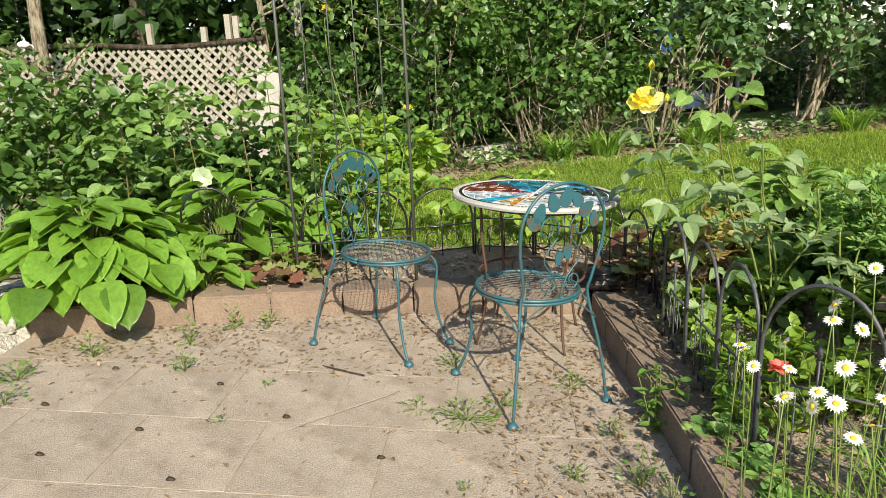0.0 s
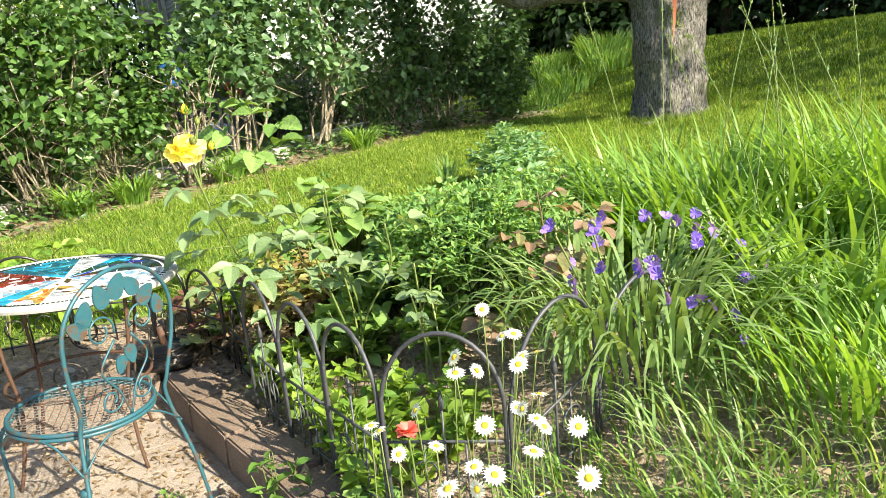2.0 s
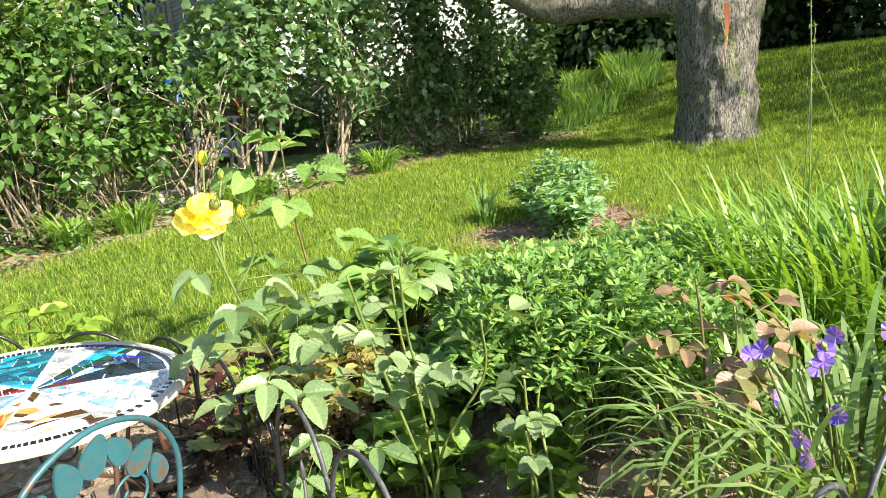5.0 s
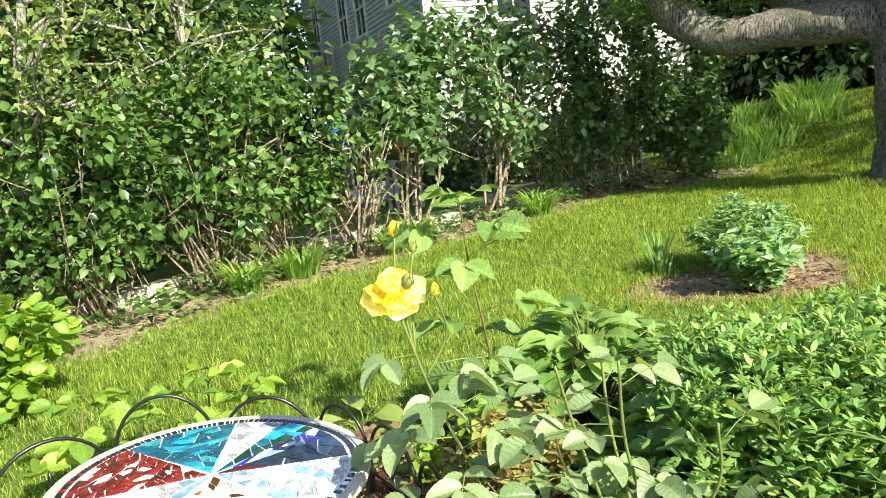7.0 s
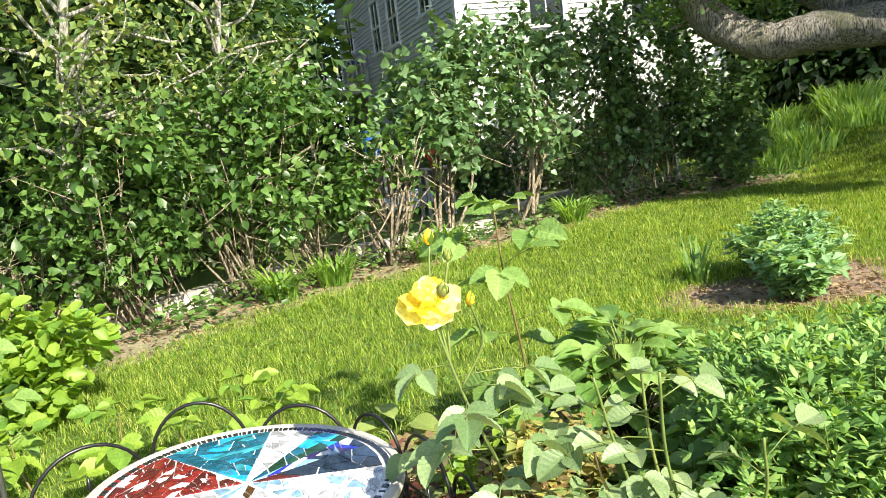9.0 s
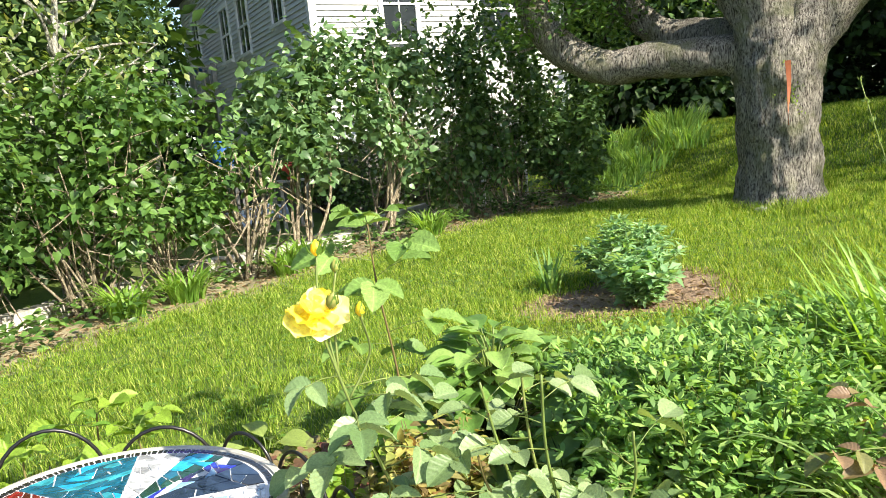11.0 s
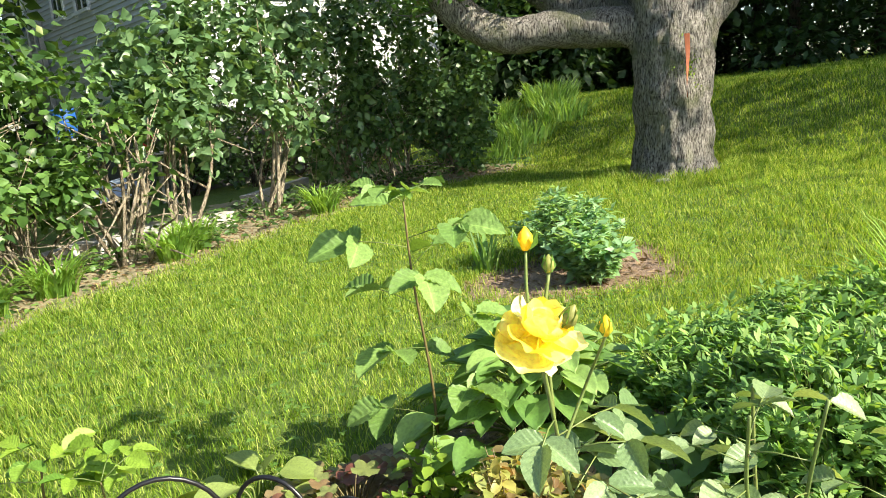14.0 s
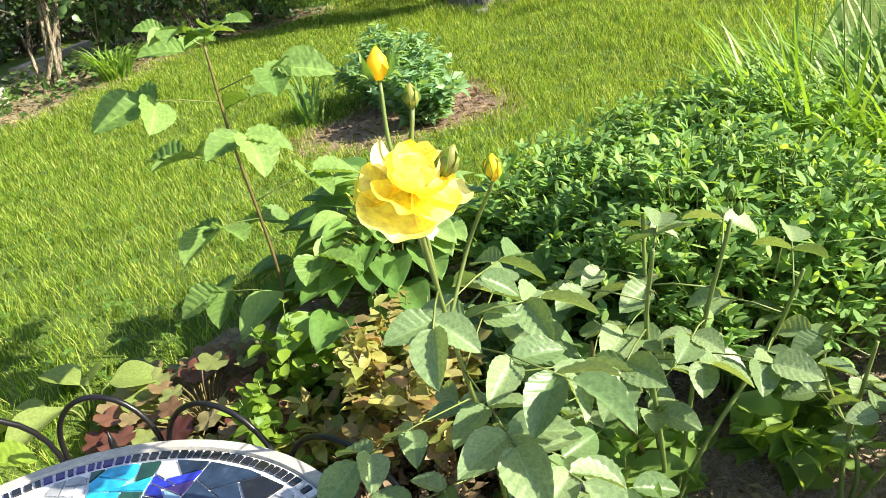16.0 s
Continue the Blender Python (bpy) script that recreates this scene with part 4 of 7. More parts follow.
shrub("lilac", 3.30, 10.6, 0.75, 0.6, 3.0, 1500, 0.115, 0.10, "lilac", "tall lilac with broad pale green leaves and bare stems", z_low=0.30, stems=5, lumps=20, stem_r=0.03, lump=0.19, fill=0.3, up=0.5)
shrub("lilac", 4.55, 10.78, 1.05, 0.7, 3.2, 2300, 0.11, 0.095, "lilac", "tall lilac with dusty green leaves and forked trunks", z_low=0.24, stems=6, lumps=26, stem_r=0.032, lump=0.18, fill=0.3, up=0.5)
for x, y, h, r in ((6.4, 11.5, 3.1, 0.8), (7.25, 11.4, 3.5, 0.9), (8.15, 11.1, 2.5, 0.8)):
    shrub("dark_shrub", x, y, r, r, h, 3000, 0.115, 0.085, "dark_bush", "dense dark green shrub standing in the shade", z_low=0.02, stems=16, stem_mat="branch", kind="simple", lumps=34, group="dark shrubs", fill=0.2, lump=0.22, up=0.5, stem_r=0.016)

for x, y, h in ((5.3, 14.9, 1.5), (6.5, 14.8, 1.9), (7.7, 14.9, 1.8), (9.0, 14.7, 1.9), (10.4, 14.6, 1.8)):
    shrub("foundation_shrub", x, y, 0.8, 0.45, h, 1500, 0.10, 0.08, "dark_bush", "leafy green shrub growing against the house", z_low=0.02, stems=8, stem_mat="dark_branch", kind="simple", lumps=22, group="shrubs along the house", fill=0.25, lump=0.24, up=0.5)

# ---- woods and trees far behind ----
def leafy_tree(x, y, h, r, n, low=0.3, mat="woods", trunk=0.18):
    z = float(land(x, y))
    t = thing("woodland_tree", (x, y, z), "leafy green tree in the shaded woods", "tree", "trees of the woods")
    c = curve([(0, 0, -0.2), (rand(-.2, .2), rand(-.2, .2), h * 0.4), (rand(-.4, .4), rand(-.3, .3), h * 0.9)], 12)
    tubes("trunk", [(c, np.linspace(trunk, trunk * 0.25, 13))], M["dark_branch"], t, 8)
    d = sphere_dirs(n)
    cl = np.c_[rng.normal(0, r * 0.45, 26), rng.normal(0, r * 0.45, 26), rand(low, 1.0, 26) * h]
    P = cl[rng.integers(0, 26, n)] + d * rand(0.3, 1, n)[:, None] * r * 0.5
    leaves("crown", P, d + rng.normal(0, 0.5, (n, 3)), d + [0, 0, 0.8], rand(0.16, 0.32, n), rand(0.12, 0.24, n), "simple", M[mat], t)


for x, y, h, r in [(2.4, 28.5, 7, 2.3), (4.4, 30, 7, 2.4), (0.8, 26.5, 7, 2.2), (-12, 13, 8, 3), (-3.2, 12.6, 7, 2.3), (-0.2, 13.6, 7, 2.4), (-5.3, 11.6, 7, 2.3), (-8, 10.5, 7, 2.6), (-9, 15, 9, 3.2), (-6.5, 13.5, 8, 2.8), (-4.2, 15, 9, 3), (-2, 14, 8, 2.8), (-0.9, 17, 9, 2.6), (-0.3, 20, 9, 2.2), (0.6, 30, 11, 3.2), (3.2, 37, 13, 3.5), (1.6, 34, 12, 3.2), (5.2, 40, 14, 3.5), (4.5, 44, 16, 6), (-2, 30, 14, 6), (-0.6, 24, 12, 3), (-1.5, 24, 11, 4), (-7, 22, 12, 4.5), (-14, 20, 12, 5),
                   (15.5, 16, 8, 2.6), (17, 20, 10, 3.5), (19, 14, 8, 3), (21.5, 18, 10, 4), (24, 13, 9, 3.6), (27, 17, 11, 4.5), (27, 9, 10, 4), (31, 13, 11, 4.5), (23, 24, 12, 5), (30, 5, 10, 4.2), (16, 26, 12, 4), (13.6, 17.5, 6, 2.2), (18.5, 10, 7, 2.6), (16.5, 12.5, 6, 2.2), (22, 7, 7, 3), (20, 4, 7, 3), (13.3, 15.2, 5, 1.8), (14.8, 14.6, 5, 2.0), (15.5, 18.5, 8, 3), (19.5, 16.5, 8, 3), (12.9, 19.5, 8, 2.6), (17.5, 14.2, 5, 2.2), (20.5, 12, 6, 2.5), (24.5, 10, 7, 3)]:
    leafy_tree(x, y, h, r, 5200, low=0.0)
# unseen trees to the south-east, added to cast shade on the slope
for x, y, r in ((18.2, -2.0, 4.2), (20.5, -3.0, 4.8), (25.5, -1.0, 5.0), (18.0, -7.0, 5.0)):
    leafy_tree(x, y, 11.5, r, 6500, 0.2, "apple", 0.4)


def slender_tree(x, y, h, r, lean, label, mat="branch", n=900, boughs=9, reach=(0.5, 1.1), spread=0.12, leaf=0.08, first=6, green="apple"):
    z = float(land(x, y))
    t = thing("slender_tree", (x, y, z), label, "tree")
    c = curve([(0, 0, -0.1), (lean * 0.3, 0, h * 0.4), (lean, 0.1, h)], 16)
    tubes("trunk", [(c, np.linspace(r, r * 0.5, 17))], M[mat], t, 10)
    P = []
    for k in range(boughs):
        b0 = c[rng.integers(first, 17)]
        d = unit(rng.normal(size=3) * [1, 0.8, 0.3] + [0, 0, 0.7])
        L = rand(*reach)
        q = curve([b0, b0 + d * L * 0.35 + rng.normal(0, 0.09, 3), b0 + d * L * 0.7 + rng.normal(0, 0.11, 3), b0 + d * L], 10)
        tubes("branch", [(q, np.linspace(r * 0.4, 0.006, 11))], M[mat], t, 6)
        P.append(q[3:])
    P = np.concatenate(P)
    P = np.repeat(P, max(1, n // len(P)), 0)
    P = P + rng.normal(0, spread, P.shape)
    m = len(P)
    leaves("crown", P, sphere_dirs(m), sphere_dirs(m) + [0, 0, 1.2], leaf * rand(0.75, 1.25, m), leaf * 0.65 * rand(0.8, 1.2, m), "simple", M[green], t)
    if green != "apple":
        for k in range(7):
            q = P[rng.integers(0, m)]
            bm = bmesh.new()
            bmesh.ops.create_uvsphere(bm, u_segments=10, v_segments=7, radius=0.03, matrix=Matrix.Translation(q) @ Matrix.Diagonal((1, 1, 0.9, 1)))
            part("apple", bm, M["fruit"], t, "small yellow-green apple")


slender_tree(-4.45, 7.3, 3.2, 0.10, 0.0, "slender tree with pale peeling trunk by the fence")
slender_tree(-2.35, 8.4, 3.2, 0.05, -0.2, "thin pale leaning tree trunk behind the fence", n=100)
# fruiting apple boughs over the hedge
slender_tree(-0.9, 8.75, 4.2, 0.06, 0.6, "lichened apple tree with bright leaves behind the hedge", "lichen_bark", 3000, 38, (0.8, 1.7), 0.13, 0.085, 8, "apple_light")
slender_tree(0.5, 9.9, 4.2, 0.055, 0.5, "lichened apple tree with bright leaves behind the hedge", "lichen_bark", 2000, 32, (0.8, 1.5), 0.13, 0.085, 8, "apple_light")
slender_tree(-2.2, 8.9, 4.0, 0.06, 0.1, "lichened apple tree with bright leaves behind the hedge", "lichen_bark", 3000, 30, (0.8, 1.5), 0.13, 0.085, 8, "apple_light")

# straw, fallen leaves and creeping plants under the hedge
n = 3800
x = rand(-2.0, 8.8, n)
y = line_y(HEDGE_LINE, x) + rand(-0.45, 1.6, n)
ob = leaves("hedge_litter", np.c_[x, y, land(x, y) + 0.012], np.c_[rng.normal(size=(n, 2)), rand(-0.1, 0.35, n)], rng.normal(0, 0.4, (n, 3)) + [0, 0, 1], rand(0.03, 0.10, n), rand(0.01, 0.04, n), "simple", M["dry"])
tagged(ob, "dry leaves and straw under the hedge", "leaf litter", kind="stuff")
n = 5200
x = rand(-2.2, 8.8, n)
y = line_y(HEDGE_LINE, x) + rand(-0.3, 1.5, n)
k = np.array([noise.noise(Vector((a * 1.7, b_ * 1.7, 9))) for a, b_ in zip(x, y)]) > -0.05
x, y = x[k], y[k]
n = len(x)
ob = leaves("ground_cover", np.c_[x, y, land(x, y) + rand(0.02, 0.22, n)], np.c_[rng.normal(size=(n, 2)), rand(-0.2, 0.4, n)], rng.normal(0, 0.5, (n, 3)) + [0, 0, 1], rand(0.05, 0.10, n), rand(0.035, 0.07, n), "heart", M["hedge"])
tagged(ob, "creeping green leaves under the hedge", "ground cover", kind="stuff")


# ---- small plant tools ----
SHAPES = {}


def shape_mesh(kind, material):
    key = (kind, material.name)
    if key not in SHAPES:
        V, F = leaf_shape(kind)
        me = bpy.data.meshes.new(kind + "_leaf")
        me.from_pydata([tuple(v) for v in V], [], [tuple(f) for f in F])
        me.polygons.foreach_set("use_smooth", np.ones(len(F), bool))
        me.materials.append(material)
        SHAPES[key] = me
    return SHAPES[key]


def one_leaf(parent, p, d, u, L, W, kind, material, name="leaf"):
    """A single leaf as a part of its plant."""
    d = Vector(d).normalized()
    s = Vector(u).cross(d).normalized()
    n = d.cross(s)
    ob = new(name, shape_mesh(kind, material))
    ob.parent = parent
    m = Matrix.Identity(4)
    m.col[0], m.col[1], m.col[2], m.col[3] = (*(d * L), 0), (*(s * W), 0), (*(n * L), 0), (*p, 1)
    ob.matrix_basis = m
    return ob


def hosta(x, y, R, H, n, size, mat, label, dip=-0.42):
    z = float(land(x, y))
    t = thing("hosta", (x, y, z), label, "plant")
    stems = []
    for k in range(n):
        tier = ((k + 0.5) / n) ** 1.25
        a = k * 2.399 + rand(-0.3, 0.3)
        out = R * (0.05 + 0.75 * (1 - tier) ** 0.8) * rand(0.6, 1.1)
        hz = H * (0.28 + 0.72 * tier ** 0.7) * rand(0.8, 1.08)
        o = np.array((math.cos(a), math.sin(a), 0))
        p = o * out + [0, 0, hz]
        d = o * rand(0.8, 1.0) + [rand(-.25, .25), rand(-.25, .25), dip + (0.14 - dip) * tier + rand(-0.2, 0.2)]
        L = size * rand(0.8, 1.18) * (1.08 - 0.3 * tier)
        one_leaf(t, p, d, (rand(-.2, .2), rand(-.2, .2), 1), L, L * rand(0.62, 0.74), "hosta", M[mat])
        stems.append((curve([o * 0.04, o * out * 0.5 + [0, 0, hz * 0.75], p], 6), 0.004))
    one_by_one("leafstalk", stems, M["stem"], t)
    return t


def heuchera(x, y, R, n, label, mat="heuchera"):
    z = float(land(x, y))
    t = thing("heuchera", (x, y, z), label, "plant")
    stems = []
    for k in range(n):
        a, q = k * 2.399, math.sqrt((k + 0.5) / n)
        p = np.array((R * q * math.cos(a), R * q * math.sin(a), 0.18 * (1 - 0.5 * q) * rand(0.8, 1.2)))
        d = (math.cos(a) + rand(-.4, .4), math.sin(a) + rand(-.4, .4), rand(-0.4, 0.2))
        L = rand(0.065, 0.11)
        one_leaf(t, p, d, (rand(-.4, .4), rand(-.4, .4), 1), L, L, "lobed", M[mat])
        stems.append(([(0, 0, 0), p * [0.6, 0.6, 0.8], p], 0.0025))
    one_by_one("leafstalk", stems, M["thorn"], t)


# ---- hostas, heucheras and low plants of the beds ----
hosta(-1.94, 3.46, 0.66, 0.46, 200, 0.245, "hosta", "large bright green hosta spilling over the block edging")
hosta(-1.38, 3.55, 0.28, 0.22, 30, 0.17, "hosta", "small bright green hosta spilling over the block edging")
hosta(-1.44, 4.08, 0.52, 0.50, 84, 0.22, "hosta", "bright green hosta behind the low wire fence")
hosta(-0.98, 4.28, 0.42, 0.36, 44, 0.19, "hosta", "bright green hosta behind the low wire fence")
hosta(1.86, 3.96, 0.52, 0.46, 130, 0.165, "hosta_dark", "deep green hosta with ribbed leaves in the bed", -0.12)
hosta(1.04, 4.52, 0.20, 0.14, 7, 0.21, "variegated", "small hosta with yellow-edged variegated leaves")
heuchera(-0.96, 3.68, 0.20, 34, "low heuchera with purple brown lobed leaves at edging")
heuchera(1.18, 4.18, 0.28, 64, "heuchera with purple and bronze lobed leaves in the bed")


def cluster_plant(name, x, y, R, H, n, size, wide, mat, kind, label, stems=12, category="plant", stem_mat="stem", z_low=0.2, up=1.1):
    """A low plant: thin stems and a dome of small leaves."""
    z = float(land(x, y))
    t = thing(name, (x, y, z), label, category)
    P, paths = [], []
    per = max(4, n // stems)
    for k in range(stems):
        a, q = rand(0, 6.28), math.sqrt(rand(0, 1))
        tip = np.array((R * q * math.cos(a), R * q * math.sin(a), H * (1 - 0.45 * q * q) * rand(0.8, 1.1)))
        c = curve([tip * [0.25, 0.25, 0], tip * [0.55, 0.55, 0.5] + rng.normal(0, 0.01, 3), tip], 10)
        paths.append((c, np.linspace(0.0045, 0.0015, 11)))
        s = rand(z_low, 1.0, per)
        P.append(np.array([c[min(10, int(v * 10))] for v in s]) + rng.normal(0, 0.012, (per, 3)))
    one_by_one("stalk", paths, M[stem_mat], t)
    P = np.concatenate(P)
    m = len(P)
    d = unit(rng.normal(size=(m, 3)) * [1, 1, 0.35] + [0, 0, 0.25])
    leaves("foliage", P, d, rng.normal(0, 0.35, (m, 3)) + [0, 0, up], size * rand(0.7, 1.2, m), wide * rand(0.75, 1.15, m), kind, M[mat], t)
    return t


# golden dying shrub with dry leaves below
cluster_plant("golden_shrub", 1.34, 3.56, 0.28, 0.46, 800, 0.055, 0.036, "gold", "oval", "small shrub with yellow leaves turning brown", 26, "shrub", "thorn", 0.45)
cluster_plant("dry_shrub", 1.28, 3.44, 0.30, 0.27, 1700, 0.034, 0.027, "dry", "simple", "low withered shrub with brown dry leaves", 40, "shrub", "thorn", 0.1, 0.3)
cluster_plant("golden_shrub", 1.20, 3.74, 0.22, 0.26, 420, 0.055, 0.036, "gold", "oval", "small shrub with yellow leaves turning brown", 20, "shrub", "thorn", 0.3)
cluster_plant("golden_shrub", 1.52, 3.72, 0.2, 0.34, 380, 0.055, 0.036, "gold", "oval", "small shrub with yellow leaves turning brown", 18, "shrub", "thorn", 0.35)
cluster_plant("dry_shrub", 1.14, 3.56, 0.2, 0.18, 700, 0.034, 0.027, "dry", "simple", "low withered shrub with brown dry leaves", 24, "shrub", "thorn", 0.1, 0.3)
heuchera(1.06, 3.86, 0.17, 34, "heuchera with purple and bronze lobed leaves in the bed")
cluster_plant("low_shrub", 1.36, 3.96, 0.18, 0.36, 240, 0.055, 0.04, "lime", "oval", "small shrub with fresh round green leaves", 12)
cluster_plant("low_shrub", 1.12, 3.80, 0.17, 0.34, 240, 0.05, 0.035, "lime", "oval", "small shrub with fresh round green leaves", 8)
for x, y, R, H, n in [(1.2, 3.1, 0.18, 0.2, 90), (1.42, 2.35, 0.14, 0.2, 60), (1.15, 2.15, 0.12, 0.16, 50), (1.05, 3.35, 0.12, 0.2, 70), (1.1, 2.9, 0.10, 0.22, 50)]:
    cluster_plant("green_herb", x, y, R, H, n, 0.06, 0.04, "lime" if y < 3.2 else "weed", "oval", "leafy green herb growing in the garden bed", 9)
for x, y, R, H, n in [(1.1, 2.35, 0.12, 0.26, 50), (1.18, 2.62, 0.12, 0.30, 50), (1.05, 2.55, 0.08, 0.2, 36), (1.03, 2.42, 0.10, 0.24, 50), (1.2, 2.42, 0.12, 0.26, 60), (1.08, 2.75, 0.10, 0.26, 50), (1.3, 2.5, 0.12, 0.22, 60), (1.02, 2.22, 0.10, 0.2, 50), (1.4, 2.2, 0.12, 0.22, 50), (1.03, 3.12, 0.08, 0.22, 40), (1.28, 2.2, 0.12, 0.24, 50), (1.12, 2.98, 0.1, 0.30, 50)]:
    cluster_plant("yellow_herb", x, y, R, H, int(n * 1.4), 0.062, 0.044, "lime", "oval", "yellow-green leafy herb growing in the garden bed", 9)
cluster_plant("edging_weed", 0.80, 2.42, 0.13, 0.34, 110, 0.06, 0.026, "weed", "oval", "fresh green weed growing against the edging blocks", 8)
cluster_plant("green_herb", 1.35, 3.25, 0.24, 0.2, 160, 0.075, 0.05, "raspberry", "serrate", "leafy green herb growing in the garden bed", 12)


# ---- false indigo mass ----
def build_baptisia(x, y, rx, ry, H, stems, label):
    z = float(land(x, y))
    t = thing("false_indigo", (x, y, z), label, "shrub")
    paths, P, D = [], [], []
    for k in range(stems):
        a, q = rand(0, 6.28), math.sqrt(rand(0, 1))
        tip = np.array((rx * q * math.cos(a), ry * q * math.sin(a), H * (1 - 0.38 * q ** 3) * rand(0.82, 1.06)))
        c = curve([tip * [0.45, 0.45, 0] - [0, 0, 0.05], tip * [0.75, 0.75, 0.55] + rng.normal(0, 0.02, 3), tip], 14)
        paths.append((c, np.linspace(0.005, 0.0015, 15)))
        for s in range(6, 15):
            b0 = c[s]
            for j in range(2):
                o = unit(rng.normal(size=3) * [1, 1, 0.4] + [0, 0, 0.3])
                e = b0 + o * rand(0.02, 0.07)
                for f in range(4):
                    P.append(e)
                    D.append(o * 0.6 + rng.normal(0, 0.6, 3) * [1, 1, 0.4] + [0, 0, 0.2])
    one_by_one("stalk", paths, M["stem"], t)
    n = len(P)
    leaves("foliage", P, D, rng.normal(0, 0.25, (n, 3)) + [0.1, -0.2, 1], rand(0.030, 0.048, n), rand(0.012, 0.019, n), "flat", M["baptisia"], t)


build_baptisia(1.98, 2.90, 0.50, 0.48, 0.50, 200, "dense bushy plant with small oval green leaflets")
build_baptisia(2.20, 3.48, 0.42, 0.32, 0.42, 90, "dense bushy plant with small oval green leaflets")
build_baptisia(2.66, 3.12, 0.52, 0.48, 0.46, 150, "dense bushy plant with small oval green leaflets")


# ---- roses ----
def compound(parent, p, d, mat, n=5, L=0.06, kind="rose", gap=0.85, wide=0.70):
    """A compound leaf: a stalk's end leaflet and pairs along it."""
    d = np.asarray(unit(d))
    side = unit(np.cross(d, [0, 0, 1]) + 1e-6)
    reach = L * (0.9 + gap * (n // 2))
    tip = np.asarray(p) + d * reach
    one_leaf(parent, tip, d - [0, 0, rand(0.1, 0.7)], (rand(-.6, .7), rand(-.8, .4), 1), L * 1.15, L * 1.15 * wide, kind, mat)
    for i in range(n // 2):
        q = tip - d * L * gap * (i + 0.35)
        for s in (1, -1):
            one_leaf(parent, q, d * 0.45 + side * s + [0, 0, rand(-0.6, 0.2)], (rand(-.6, .7), rand(-.8, .4), 1), L * (1 - 0.14 * i), L * wide * (1 - 0.12 * i), kind, mat)
    return (np.array([p, (np.asarray(p) + tip) / 2 + [0, 0, 0.006], tip]), 0.0016)


def bud(parent, p, d, h=0.03, col="petal", open_=False):
    p, d = np.asarray(p, float), np.asarray(unit(d))
    b_ = tubes("bud", [([p, p + d * h * 0.3, p + d * h * 0.65, p + d * h], [h * 0.12, h * 0.34, h * 0.3, h * 0.04])], M[col], parent, 9)
    for k in range(4):
        a = k * 1.571
        o = np.array((math.cos(a), math.sin(a), 0))
        one_leaf(b_, p + o * h * 0.2, d + o * (0.7 if open_ else 0.18), o, h * 1.0, h * 0.42, "simple", M["weed"], "sepal")
    return b_


def build_yellow_rose():
    base = np.array(ground_at(1.12, 3.13))
    t = thing("rose_bush", base, "thorny rose bush with a large open yellow bloom", "rose")
    B = np.array((0.838, 3.05, 1.138)) - base
    stem = curve([(0, 0, -0.04), (-0.04, -0.01, 0.25), (-0.11, -0.03, 0.52), (-0.21, -0.06, 0.78), B + [0, 0, -0.03]], 30)
    tubes("stem", [(stem, np.linspace(0.0055, 0.003, 31))], M["stem"], t, 8)
    stalks = []
    side = curve([stem[24], stem[24] + [0.06, -0.01, 0.1], B + [0.074, -0.068, -0.013]], 10)
    tubes("stem", [(side, np.linspace(0.0032, 0.0024, 11))], M["stem"], t, 6)
    tall = curve([stem[26], B + [0.02, 0.035, 0.02], B + [0.03, 0.045, 0.117]], 10)
    tubes("stem", [(tall, np.linspace(0.0032, 0.0024, 11))], M["stem"], t, 6)
    tiny = curve([stem[26], B + [0.05, 0.03, 0.0], B + [0.065, 0.03, 0.075]], 8)
    tubes("stem", [(tiny, 0.003)], M["stem"], t, 6)
    bud(t, side[-1], (0.05, 0, 1), 0.033, "bud_yellow")
    bud(t, tall[-1], (0.05, 0, 1), 0.038, "bud_yellow", True)
    bud(t, tiny[-1], (0.05, 0, 1), 0.030, "gold")
    bud(t, B + [0.02, -0.035, 0.01], (0.1, -0.4, 0.9), 0.04, "gold")
    for s, az, L in [(3, -1.2, .070), (5, -1.7, .078), (6, -0.4, .080), (8, -2.2, .080), (9, -0.9, .088), (11, 0.2, .084), (12, -1.7, .086), (13, 2.8, .078), (15, -0.5, .094), (16, -1.5, .088), (18, -0.2, .098), (19, 2.7, .076), (21, -2.3, .082), (22, 0.5, .080), (24, -1.0, .072), (17, -2.0, .090), (20, -1.0, .092), (21, 0.3, .088), (23, -1.9, .084), (25, 0.1, .078), (26, -2.6, .066), (14, 1.0, .08)]:
        d = (math.cos(az), math.sin(az), rand(-0.15, 0.25))
        stalks.append(compound(t, stem[s], d, M["rose_leaf"], 5 if s % 2 else 3, L, gap=0.9, wide=rand(0.52, 0.66)))
    one_by_one("leafstalk", stalks, M["stem"], t)
    for k in range(14):
        i = rng.integers(2, 20)
        o = sphere_dirs(1)[0] * [1, 1, 0.2]
        tubes("thorn", [([stem[i], stem[i] + unit(o) * 0.014], [0.0025, 0.0003])], M["thorn"], t, 4)
    # bloom: whorls of cupped petals
    bl = new("bloom")
    bl.parent = t
    bl.matrix_basis = Matrix.Translation(B) @ pose(0, 0, 0, 26, -14, 20) @ Matrix.Diagonal((0.60, 0.60, 0.60, 1))
    tagged(bl, "large ruffled yellow rose bloom, some petals painted pale as sunlit")
    Vp, Fp = [], []
    ns, nw = 10, 13
    for i in range(ns):
        s = i / (ns - 1)
        for j in range(nw):
            w = (j - 6) / 6
            wid = 0.56 * math.sqrt(max(0.02, 1 - ((s - 0.56) / 0.58) ** 2)) * (0.55 + 0.45 * min(1, s * 2.2))
